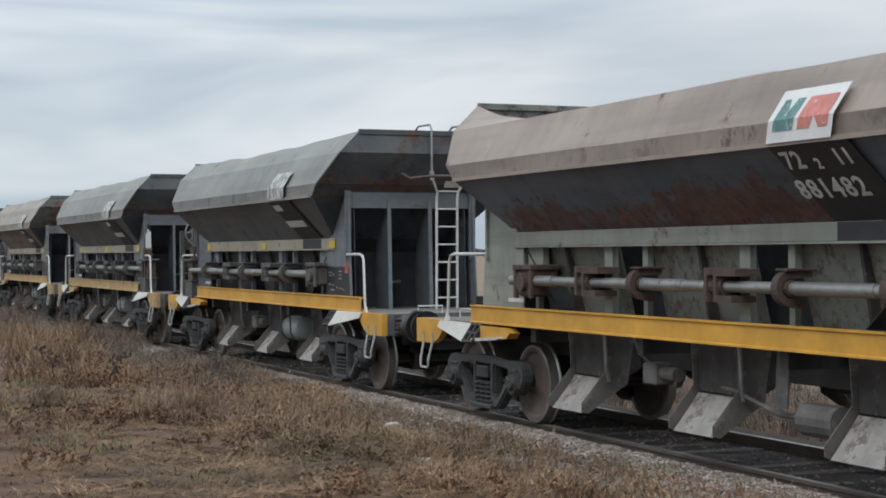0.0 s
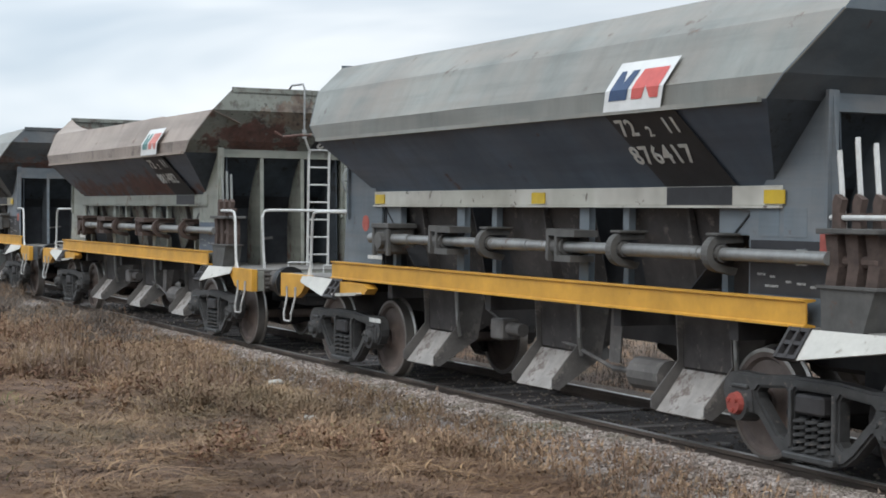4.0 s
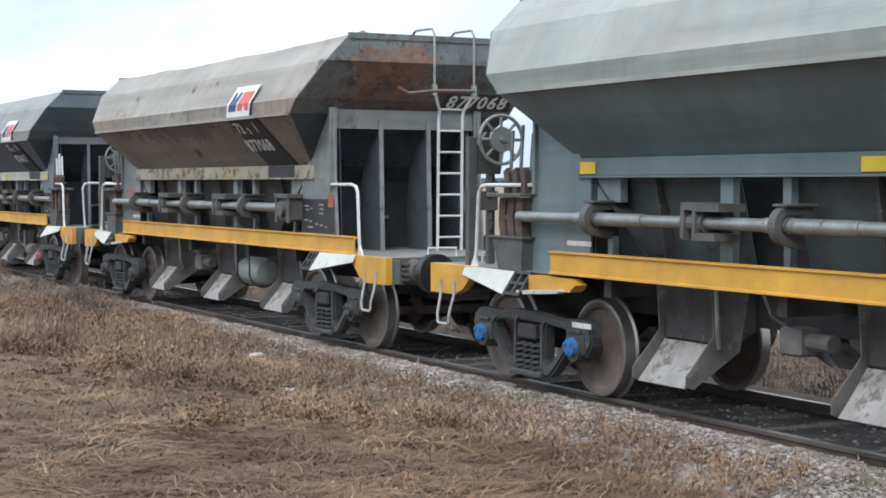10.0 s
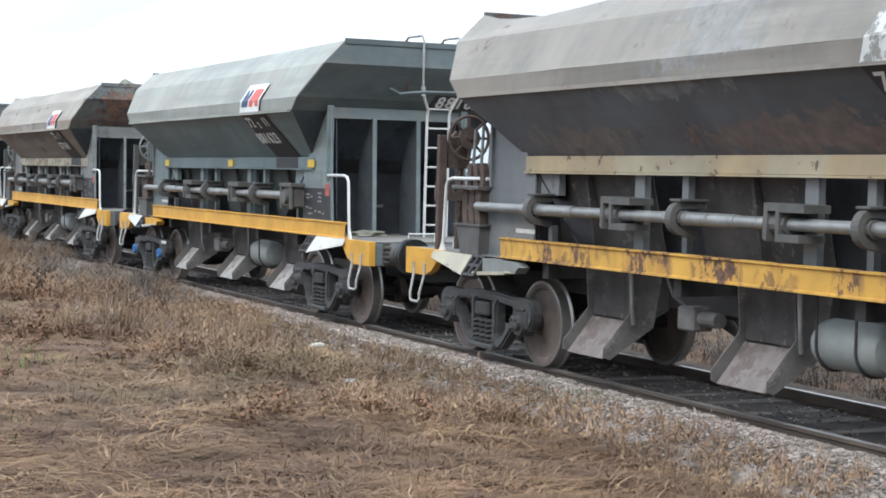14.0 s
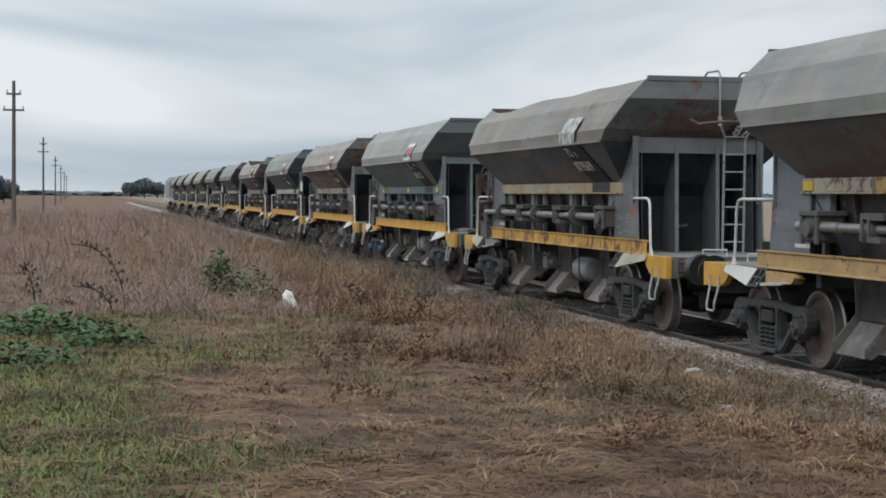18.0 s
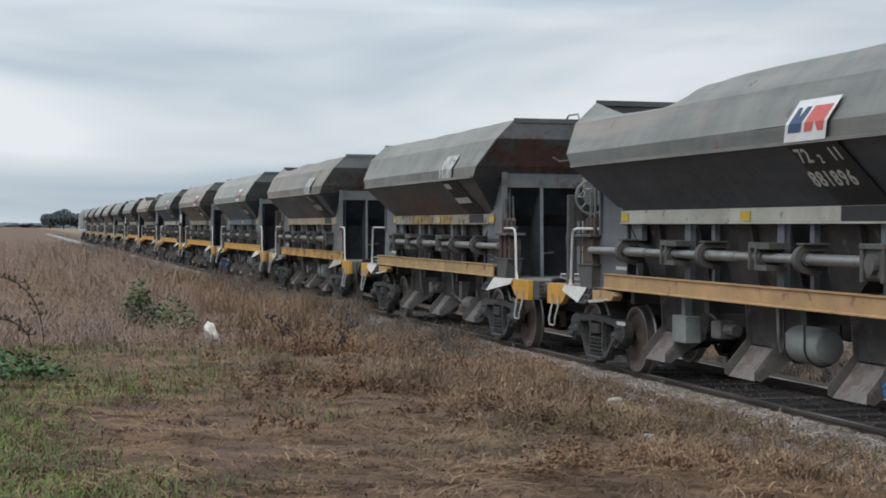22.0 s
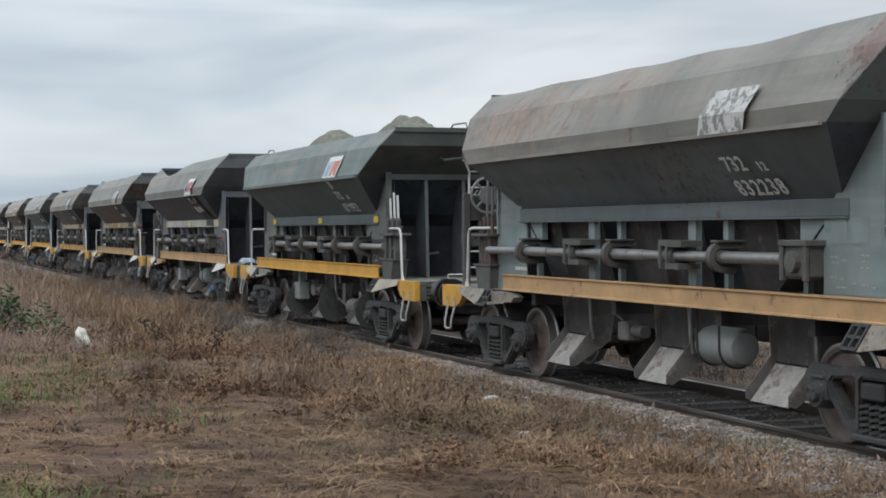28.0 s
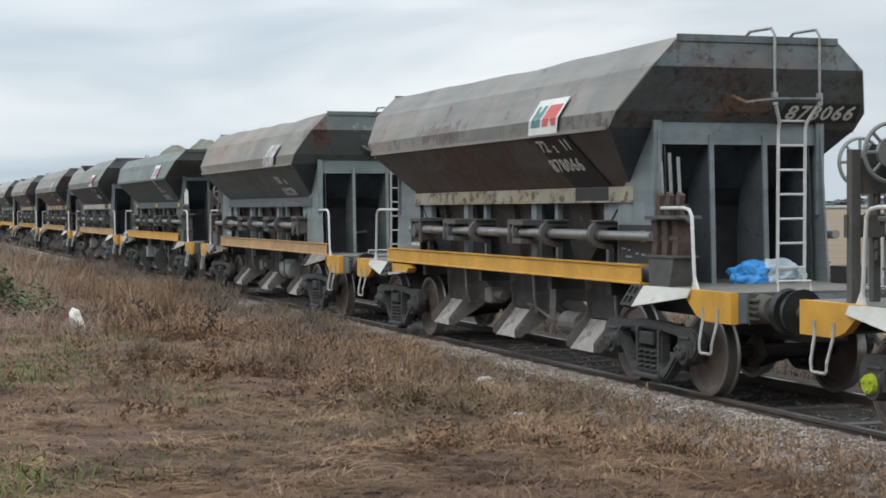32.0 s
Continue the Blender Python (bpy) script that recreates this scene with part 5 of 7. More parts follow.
M_RAILSTEEL = plain("brown_rail_steel", (0.10, 0.075, 0.06), 0.7, 0.3, 0.3, 3)
M_RAILHEAD = plain("bright_rail_head", (0.36, 0.34, 0.32), 0.42, 0.9, 0.08, 3)
for s in (-1, 1):
    bm = bmesh.new()
    prism(bm, [(s * 0.75 - 0.065, -0.125), (s * 0.75 + 0.065, -0.125), (s * 0.75 + 0.065, -0.115), (s * 0.75 + 0.012, -0.10), (s * 0.75 + 0.012, -0.045), (s * 0.75 + 0.035, -0.035),
               (s * 0.75 + 0.035, -0.006), (s * 0.75 - 0.035, -0.006), (s * 0.75 - 0.035, -0.035), (s * 0.75 - 0.012, -0.045), (s * 0.75 - 0.012, -0.10), (s * 0.75 - 0.065, -0.115)], "y", -80, 420)
    rail = tagged(new("rail", mesh_of("rail", bm, M_RAILSTEEL)), "brown steel rail with a bright worn head", "rail", "rails of the track", kind="structure")
    bm = bmesh.new()
    box(bm, s * 0.75 - 0.028, s * 0.75 + 0.028, -80, 420, -0.006, 0.0)
    part("rail_head", bm, M_RAILHEAD, rail, "bright worn running surface")



def sleeper_material():
    """Oily timber, bleached pale along the grain on some sleepers more than on others."""
    m = Mat("weathered_dark_timber", 0.9)
    col = m.ramp(m.noise(6, 6, 0.65), (0.3, (0.045, 0.037, 0.035)), (0.7, (0.105, 0.088, 0.082)))
    bleach = m.ramp(m.noise(3.0, 7, 0.7, (0.35, 3.0, 1.0)), (0.44, 0.0), (0.60, 0.9))
    share = m.ramp(m.random(), (0.2, 0.15), (0.9, 1.0))
    col = m.mix(m.mix(1.0, bleach, share, "MULTIPLY"), col, (0.235, 0.212, 0.195))
    m.bump(m.noise(18, 5, 0.7, (0.3, 2.0, 1.0)), 0.4, 0.01)
    return m.done(col)


M_SLEEPER = sleeper_material()


def sleeper_block(bm):
    box(bm, -1.3, 1.3, -0.12, 0.12, -0.28, -0.100, 0.012)


track = tagged(new("sleepers", None), "dark timber sleepers under the rails", "sleepers", kind="structure")
for i in range(-6, 150):
    o = part("sleeper", shared("sleeper", M_SLEEPER, sleeper_block), None, track)
    o.matrix_basis = pose(0.03 * math.sin(i * 7.1), i * 0.62, -0.008 * (i % 3), 0, 0, 0.8 * math.sin(i * 3.3))


def scatter(name, points, shape, material, label, category):
    """Many small pieces in one mesh: shape(rng) gives vertices and faces of a piece at the origin."""
    verts, faces, n = [], [], 0
    for p, args in points:
        vs, fs = shape(*args)
        verts.extend((v[0] + p[0], v[1] + p[1], v[2] + p[2]) for v in vs)
        faces.extend(tuple(i + n for i in f) for f in fs)
        n += len(vs)
    me = bpy.data.meshes.new(name)
    me.from_pydata(verts, [], faces)
    me.materials.append(material)
    return tagged(new(name, me), label, category, kind="stuff")


rng = random.Random(5)


def stone(r):
    a = rng.random() * 6.28
    k = [rng.uniform(0.55, 1.15) for _ in range(6)]
    c, s = math.cos(a), math.sin(a)
    raw = [(r * k[0], 0, 0), (0, r * k[1], 0), (-r * k[2], 0, 0), (0, -r * k[3], 0), (r * 0.5, r * 0.5, r * 0.55 * k[4]), (-r * 0.5, -r * 0.4, r * 0.6 * k[5]), (0, 0, -r * 0.5)]
    vs = [(x * c - y * s, x * s + y * c, z) for x, y, z in raw]
    return vs, [(0, 1, 4), (1, 2, 5, 4), (2, 3, 5), (3, 0, 4, 5), (1, 0, 6), (2, 1, 6), (3, 2, 6), (0, 3, 6)]


def stone_material():
    m = Mat("ballast_stone", 0.95)
    col = m.ramp(m.random(True), (0.0, (0.095, 0.076, 0.066)), (0.40, (0.205, 0.170, 0.148)), (1.0, (0.420, 0.362, 0.322)))
    dirt = m.ramp(m.noise(1.4, 5, 0.65, shift=19), (0.46, 0.0), (0.62, 0.75))
    col = m.mix(dirt, col, m.ramp(m.noise(0.8, 2, shift=23), (0.45, (0.115, 0.088, 0.064)), (0.58, (0.120, 0.112, 0.070))))
    m.bump(m.noise(40, 4, 0.7), 0.4, 0.01)
    return m.done(col)


M_STONE = stone_material()
pts = []
for _ in range(30000):
    y = 6 + 24 * rng.random() ** 1.35
    x = -0.86 - abs(rng.gauss(0, 0.52))
    if x < -2.9 or x < -1.75 - 0.5 * noise.noise(Vector((x * 1.2, y * 0.8, 9))) and rng.random() < 0.75:
        continue
    pts.append(((x, y, max(bed_z(x, y), ground_z(x, y)) + 0.008), (rng.uniform(0.012, 0.026) + 0.016 * rng.random() ** 3,)))
for _ in range(2500):
    y = 6 + 40 * rng.random() ** 1.5
    pts.append(((rng.uniform(-0.66, 0.66), y, -0.10), (rng.uniform(0.012, 0.028),)))
scatter("ballast_stones", pts, stone, M_STONE, "loose grey ballast stones beside the rail", "gravel")

pts = [((-2.08, 18.75, -0.10), (0.075,)), ((-3.05, 15.25, -0.10), (0.085,)), ((-2.25, 14.2, -0.16), (0.06,)), ((-3.5, 13.2, -0.10), (0.05,))]
M_PALE = plain("pale_broken_stone", (0.42, 0.40, 0.36), 0.9, 0, 0.2, 20)
for p, (r,) in pts:
    bm = bmesh.new()
    bmesh.ops.create_icosphere(bm, subdivisions=2, radius=r)
    for v in bm.verts:
        v.co = Vector((v.co.x * 1.25, v.co.y, v.co.z * 0.55)) * (1 + 0.35 * noise.noise(v.co * 9 + Vector(p)))
    o = tagged(new("stone", mesh_of("stone", bm, M_PALE)), "pale broken stone lying in the grass", "stone", "pale stones in the verge")
    o.location = p


def wedge(near, far, left, right, power=1.0):
    """A place on the verge in front of the camera, by distance and heading; None on the track."""
    d = near + (far - near) * rng.random() ** power
    a = radians(rng.uniform(left, right))
    x, y = EYE.x + d * math.sin(a), d * math.cos(a)
    return (x, y) if x < -2.0 - 0.5 * rng.random() else None


def blade(h, w, lean, turn):
    """A leaf that rises, then arches over."""
    c, s = math.cos(turn), math.sin(turn)
    q = []
    for k, t in enumerate((0.0, 0.4, 0.75)):
        z, y, ww = h * t * (1.35 - 0.35 * t) - 0.015 * (k == 0), lean * t * t, w * (1 - 0.35 * t)
        q += [(-ww, y, z), (ww, y, z)]
    q.append((0, lean, h))
    return [(x * c - y * s, x * s + y * c, z) for x, y, z in q], [(0, 1, 3, 2), (2, 3, 5, 4), (4, 5, 6)]


def plant_material(name, *stops, olive=0.0):
    m = Mat(name, 0.85)
    if "green" not in name:
        stops = [(at, (r * 1.05, g, b * 0.97)) for at, (r, g, b) in stops]
    col = m.ramp(m.random(True), *stops)
    col = m.mix(m.ramp(m.noise(0.35, 3), (0.4, 0.0), (0.65, 0.45)), col, shade(stops[0][1], 1.2))
    if olive:
        col = m.mix(m.ramp(m.noise(0.17, 4, 0.6, shift=33), (0.50, 0.0), (0.66, olive)), col, (0.085, 0.080, 0.040))
    col = m.mix(m.ramp(m.noise(1.3, 3, 0.6, (1.0, 0.6, 1.0), shift=2), (0.42, 0.0), (0.62, 0.65)), col, shade(stops[0][1], 0.85))
    col = m.mix(m.ramp(m.noise(0.9, 3, 0.6, (1.0, 0.6, 1.0), shift=12), (0.54, 0.0), (0.68, 0.5)), col, stops[-2][1])
    m.b.inputs["Subsurface Weight"].default_value = 0.0
    return m.done(col)


M_STRAW = plant_material("dry_straw", (0.0, (0.063, 0.033, 0.018)), (0.4, (0.127, 0.070, 0.036)), (0.75, (0.236, 0.140, 0.069)), (1.0, (0.43, 0.292, 0.155)), olive=0.62)
M_WEED = plant_material("brown_dead_weed", (0.0, (0.128, 0.080, 0.050)), (0.35, (0.198, 0.128, 0.080)), (0.8, (0.320, 0.218, 0.134)), (0.95, (0.43, 0.315, 0.195)), (1.0, (0.165, 0.152, 0.069)), olive=0.6)
M_PALEGRASS = plant_material("pale_dead_grass", (0.0, (0.162, 0.116, 0.094)), (0.5, (0.242, 0.180, 0.142)), (1.0, (0.335, 0.264, 0.206)), olive=0.25)
# Weed colour greyed to stand for the dust haze hanging along the track.
M_HAZEWEED = plant_material("haze_grey_weed", (0.0, (0.088, 0.075, 0.065)), (0.5, (0.145, 0.125, 0.108)), (0.8, (0.19, 0.155, 0.12)), (1.0, (0.24, 0.19, 0.14)))
M_GREEN = plant_material("green_verge_grass", (0.0, (0.062, 0.086, 0.019)), (0.5, (0.110, 0.145, 0.032)), (0.9, (0.172, 0.188, 0.056)), (1.0, (0.230, 0.230, 0.086)))
M_LEAF = plant_material("dark_green_leaf", (0.0, (0.029, 0.066, 0.022)), (0.6, (0.057, 0.120, 0.039)), (0.9, (0.083, 0.150, 0.050)), (1.0, (0.121, 0.180, 0.066)))

pts = []
for _ in range(90000):
    q = wedge(9, 55, -6, 47, 1.8)
    if q:
        thick = noise.noise(Vector((q[0] * 0.75, q[1] * 0.6, 31))) + 0.5 * noise.noise(Vector((q[0] * 2.2, q[1] * 1.6, 33)))
        if rng.random() > 0.50 + 1.3 * thick:
            continue
        turn = rng.gauss(1.25, 0.75) + (math.pi if rng.random() < 0.5 else 0)
        pts.append(((q[0], q[1], ground_z(*q)), (rng.uniform(0.008, 0.06), rng.uniform(0.0025, 0.0055) * (1 + q[1] / 40), rng.uniform(0.10, 0.34), turn)))
scatter("mown_straw", pts, blade, M_STRAW, "flattened dry mown grass on the verge", "dry grass")

pts = []
for _ in range(3600):          # matted handfuls, each combed one way
    q = wedge(9, 42, -6, 47, 1.5)
    if not q:
        continue
    turn0, r = rng.gauss(1.3, 0.5), rng.uniform(0.10, 0.30)
    high = rng.uniform(0.01, 0.07)
    for _ in range(rng.randint(14, 34)):
        x, y = q[0] + rng.gauss(0, r), q[1] + rng.gauss(0, r * 0.6)
        if x > -2.1:
            continue
        k = max(0.0, 1 - ((x - q[0]) ** 2 + (y - q[1]) ** 2) / (r * r * 3))
        turn = turn0 + rng.gauss(0, 0.35) + (math.pi if rng.random() < 0.5 else 0)
        pts.append(((x, y, ground_z(x, y) + high * k), (rng.uniform(0.0, 0.05), rng.uniform(0.003, 0.007) * (1 + q[1] / 50), rng.uniform(0.15, 0.45), turn)))
scatter("matted_straw", pts, blade, M_STRAW, "matted handfuls of dry mown grass", "dry grass")

pts = []
for _ in range(11000):
    q = wedge(9, 40, -6, 47, 1.5)
    if q and noise.noise(Vector((q[0] * 0.5, q[1] * 0.4, 51))) > -0.15:
        turn = rng.gauss(1.25, 0.45) + (math.pi if rng.random() < 0.5 else 0)
        pts.append(((q[0], q[1], ground_z(*q)), (rng.uniform(0.01, 0.055), rng.uniform(0.0025, 0.005) * (1 + q[1] / 60), rng.uniform(0.12, 0.36), turn)))
scatter("long_straw", pts, blade, M_STRAW, "long flattened straw stalks over the verge", "dry grass")

pts = []
for _ in range(34000):
    q = wedge(9, 40, -6, 47, 1.5)
    if q and noise.noise(Vector((q[0] * 0.6, q[1] * 0.45, 77))) > 0.05:
        pts.append(((q[0], q[1], ground_z(*q)), (rng.uniform(0.02, 0.10), rng.uniform(0.0022, 0.0045) * (1 + q[1] / 40), rng.uniform(-0.24, 0.26), rng.uniform(0, 6.28))))
scatter("dry_tufts", pts, blade, M_WEED, "standing tufts of dry brown grass", "dry grass")

pts = []
for _ in range(70000):
    q = wedge(9, 34, -6, 16, 1.3)
    edge = math.degrees(math.atan2(q[0] - EYE.x, q[1])) if q else 0
    if q and q[1] < 27 and rng.random() < 0.85 - 0.085 * (edge + 1) + 1.0 * noise.noise(Vector((q[0] * 0.45, q[1] * 0.3, 3))):
        pts.append(((q[0], q[1], ground_z(*q)), (rng.uniform(0.03, 0.12), rng.uniform(0.004, 0.008), rng.uniform(-0.18, 0.20), rng.uniform(0, 6.28))))
scatter("green_grass", pts, blade, M_GREEN, "patches of short green grass in the verge", "grass")


def weed(h, spread, n):
    """A clump of dead stalks, arched and tangled, with shrivelled leaves."""
    vs, fs = [], []
    for _ in range(n):
        t, l = rng.uniform(0, 6.28), rng.uniform(0.3, 2.2) * spread
        hh = h * rng.uniform(0.2, 1.0) ** 1.3
        ox, oy = rng.gauss(0, spread * 0.5), rng.gauss(0, spread * 0.5)
        v, f = blade(hh, rng.uniform(0.0018, 0.0042) * (1 + h), l, t)
        k = len(vs)
        vs += [(x + ox, y + oy, z) for x, y, z in v]
        fs += [tuple(i + k for i in g) for g in f]
        for _ in range(2):
            b = rng.uniform(0.3, 1.0)
            z, r = hh * b * (1.35 - 0.35 * b), rng.uniform(0.012, 0.035)
            cx, cy = ox - math.sin(t) * l * b * b, oy + math.cos(t) * l * b * b
            a = rng.uniform(0, 6.28)
            k = len(vs)
            vs += [(cx, cy, z), (cx + r * math.cos(a), cy + r * math.sin(a), z + r * rng.uniform(-0.6, 0.8)), (cx + r * 0.3, cy + r * 0.5, z + r * rng.uniform(-0.8, 1.6))]
            fs.append((k, k + 1, k + 2))
    return vs, fs


# dusty collects the weeds whose grey colour stands in for airborne haze
pts, dusty = [], []
for _ in range(9000):          # the weedy strip between verge and ballast
    y = 13 + 50 * rng.random() ** 1.25
    near = -2.3 + min(1.15, max(0.0, (y - 17) * 0.14))
    x = near - abs(rng.gauss(0, 0.55 + 0.045 * y))
    if noise.noise(Vector((x * 0.5, y * 0.25, 12))) < -0.10 and y < 30 and x < -2.6:
        continue
    lim = 0.22 + 0.011 * (y - 13)
    if x > -2.4:
        lim *= 0.7
    lump = noise.noise(Vector((x * 0.55, y * 0.33, 60))) + 0.6 * noise.noise(Vector((x * 1.5, y * 0.9, 64)))
    tallness = max(0.18, 0.70 + 1.45 * lump)
    if rng.random() > 0.55 + 0.9 * lump:
        continue
    row = (rng.uniform(0.6, 1.15) * min(0.52, lim) * tallness, rng.uniform(0.10, 0.30), 16)
    (dusty if x > near - 1.0 and y > 25 and rng.random() < 0.75 else pts).append(((x, y, max(ground_z(x, y), bed_z(x, y) if x > -2.35 else -9) - 0.01), row))
for _ in range(700):
    d, a = rng.uniform(30, 110), radians(rng.uniform(-7, 7))
    x, y = EYE.x + d * math.sin(a), d * math.cos(a)
    if x < -2.6:
        pts.append(((x, y, ground_z(x, y) - 0.01), (rng.uniform(0.5, 1.1) * min(1.2, 0.35 + d / 90), 0.2 + d / 300, 7)))
for _ in range(1300):           # sparse stalks in the ballast's edge
    y = 9 + 18 * rng.random()
    x = -1.5 - abs(rng.gauss(0, 0.6))
    pts.append(((x, y, max(ground_z(x, y), bed_z(x, y)) - 0.01), (rng.uniform(0.05, 0.24), 0.09, 7)))
for _ in range(260):           # low clumps over the mown verge
    q = wedge(10, 26, -5, 40, 1.2)
    if q:
        pts.append(((q[0], q[1], ground_z(*q) - 0.01), (rng.uniform(0.06, 0.2), 0.1, 6)))
for _ in range(2600):          # weeds that stand beyond the far rail
    y = 6 + 60 * rng.random() ** 1.3
    x = rng.uniform(1.7, 5.0)
    dusty.append(((x, y, max(ground_z(x, y), bed_z(x, y) if x < 2.5 else -9) - 0.01), (rng.uniform(0.15, 0.42), 0.16, 10)))
for _ in range(1500):          # weeds that hide the bed's edge further along
    y = 48 + 130 * rng.random() ** 1.2
    x = rng.uniform(-3.6, -1.55)
    dusty.append(((x, y, max(ground_z(x, y), bed_z(x, y) if x > -2.4 else -9) - 0.01), (rng.uniform(0.25, 0.60), 0.28, 11)))
for _ in range(520):           # greyed clumps on the bed's edge, mid-way along
    y = rng.uniform(25, 44)
    x = rng.uniform(-2.9, -1.75)
    dusty.append(((x, y, max(ground_z(x, y), bed_z(x, y) if x > -2.4 else -9) - 0.01), (rng.uniform(0.16, 0.42), 0.12, 13)))
tall = []


def drift_point():
    """A place in the drift of tall weeds that runs across the verge to the ballast."""
    u = rng.random()
    return -5.9 + 3.3 * u + rng.gauss(0, 0.25), 20.9 - 2.0 * u + abs(rng.gauss(0, 1.0)) - 0.3


for _ in range(900):           # upright tufts in that drift
    x, y = drift_point()
    lump = noise.noise(Vector((x * 1.1, y * 0.8, 44))) + 0.5 * noise.noise(Vector((x * 2.6, y * 1.9, 47)))
    if x > -2.45 or lump < -0.02:
        continue
    row = ((x, y, ground_z(x, y) - 0.01), (rng.uniform(0.20, 0.42) * (0.75 + 0.9 * lump), rng.uniform(0.03, 0.07), 15))
    (tall if rng.random() < 0.35 else pts).append(row)
for _ in range(90):            # thin pale tufts at the rail's edge
    y = 8 + 22 * rng.random()
    x = -1.38 - 0.5 * rng.random()
    tall.append(((x, y, bed_z(x, y) - 0.01), (rng.uniform(0.12, 0.30), 0.05, 9)))
for _ in range(7000):
    d, a = 26 + 130 * rng.random() ** 1.2, radians(rng.uniform(-8, 9))
    x, y = EYE.x + d * math.sin(a), d * math.cos(a)
    edge = -3.7 - 2.2 * noise.noise(Vector((y * 0.12, 0, 5))) - max(0, (40 - y) * 0.16)
    if x > edge:
        continue
    lump = noise.noise(Vector((x * 0.4, y * 0.12, 70))) + 0.5 * noise.noise(Vector((x * 1.1, y * 0.4, 74)))
    if rng.random() > 0.7 + 0.8 * lump:
        continue
    tall.append(((x, y, ground_z(x, y) - 0.02), (rng.uniform(0.4, 1.0) * max(0.35, 0.8 + 0.8 * lump) * min(1.3, 0.25 + d / 75), 0.24 + d / 280, 13)))
scatter("dusty_weeds", dusty, weed, M_HAZEWEED, "weeds beside the rails, greyed in colour for dust haze", "weeds")
scatter("pale_tall_grass", tall, weed, M_PALEGRASS, "tall pale dead grass beside the line", "tall grass")
scatter("dead_weeds", pts, weed, M_WEED, "tall brown dead weeds along the line", "weeds")


def leafy(h, spread, n):
    """A dead broad-leaved weed: thin stalks hung with curled brown leaves."""
    vs, fs = [], []
    for _ in range(n):
        t, l, hh = rng.uniform(0, 6.28), rng.uniform(0.2, 1.2) * spread, h * rng.uniform(0.4, 1.0)
        v, f = blade(hh, 0.003, l, t)
        k = len(vs)
        vs += v
        fs += [tuple(i + k for i in g) for g in f]
        for _ in range(9):
            b = rng.uniform(0.15, 1.05)
            z, r, a = hh * b * (1.35 - 0.35 * b), rng.uniform(0.016, 0.045), rng.uniform(0, 6.28)
            c = Vector((-math.sin(t) * l * b * b, math.cos(t) * l * b * b, z))
            u = Vector((math.cos(a), math.sin(a), rng.uniform(-0.8, 0.7)))
            w = Vector((-math.sin(a), math.cos(a), rng.uniform(-0.5, 0.5))) * 0.42
            k = len(vs)
            vs += [tuple(c), tuple(c + (u * 0.5 + w) * r), tuple(c + (u + Vector((0, 0, -0.35))) * r), tuple(c + (u * 0.5 - w) * r)]
            fs.append((k, k + 1, k + 2, k + 3))
    return vs, fs


M_LEAFYWEED = plant_material("red_brown_weed_leaf", (0.0, (0.090, 0.047, 0.029)), (0.4, (0.165, 0.088, 0.052)), (0.8, (0.260, 0.152, 0.086)), (1.0, (0.170, 0.155, 0.068)), olive=0.5)
pts = []
for _ in range(1500):          # broad-leaved weeds in drifts along the verge
    y = 12.5 + 24 * rng.random() ** 1.1
    x = rng.gauss(-4.7 + 0.02 * (y - 18), 1.15)
    lump = noise.noise(Vector((x * 0.5, y * 0.33, 91))) + 0.5 * noise.noise(Vector((x * 1.3, y * 0.8, 95)))
    if x > -2.4 or lump < 0.05 + 0.25 * rng.random():
        continue
    pts.append(((x, y, ground_z(x, y) - 0.01), (rng.uniform(0.10, 0.30) * (0.8 + lump), rng.uniform(0.08, 0.22), 7)))
for _ in range(420):           # low red leaves at the foot of the tall drift
    x, y = drift_point()
    y -= 0.35
    if x < -2.5:
        pts.append(((x, y, ground_z(x, y) - 0.01), (rng.uniform(0.06, 0.15), rng.uniform(0.08, 0.2), 6)))
scatter("leafy_weeds", pts, leafy, M_LEAFYWEED, "drifts of dead red-brown broad-leaved weeds", "weeds")


def leaf_bush(name, x, y, r, h, n, label):
    def leaf(size):
        a, b = rng.uniform(0, 6.28), rng.uniform(-0.6, 1.0)
        d = Vector((math.cos(a), math.sin(a), b)).normalized()
        w = d.cross(Vector((0, 0, 1))).normalized() * size * 0.45
        u = d * size
        return [tuple(-w * 0.4), tuple(u * 0.5 - w), tuple(u), tuple(u * 0.5 + w)], [(0, 1, 2, 3)]
    pp = []
    for _ in range(n):
        a, k = rng.uniform(0, 6.28), math.sqrt(rng.random())
        z = h * rng.random() * (1.0 - 0.7 * k * k)
        pp.append(((r * k * math.cos(a) * rng.uniform(0.7, 1.15), r * k * math.sin(a), z), (rng.uniform(0.05, 0.11),)))
    root = tagged(new(name, None), label, "bush")
    root.location = (x, y, ground_z(x, y))
    o = scatter("foliage", pp, leaf, M_LEAF, "", "")
    for key in ("kind",):
        del o[key]
    o.parent = root
    bm = bmesh.new()
    for k in range(5):
        a = k * 1.3
        tube(bm, [(0, 0, -0.03), (r * 0.3 * math.cos(a), r * 0.3 * math.sin(a), h * 0.5), (r * 0.5 * math.cos(a), r * 0.5 * math.sin(a), h * 0.8)], 0.008, 5)
    part("stem", bm, M_WEED, root)


leaf_bush("low_bush", -6.75, 33.2, 0.38, 0.95, 1100, "dark green weedy bush among dry grass")
leaf_bush("low_bush", -6.2, 31.6, 0.5, 0.70, 450, "small green bush beside a white bag")
leaf_bush("low_bush", -9.9, 22.8, 0.75, 0.42, 900, "low green leafy patch in the verge")
leaf_bush("low_bush", -9.0, 21.2, 0.60, 0.32, 600, "low green leafy patch in the verge")
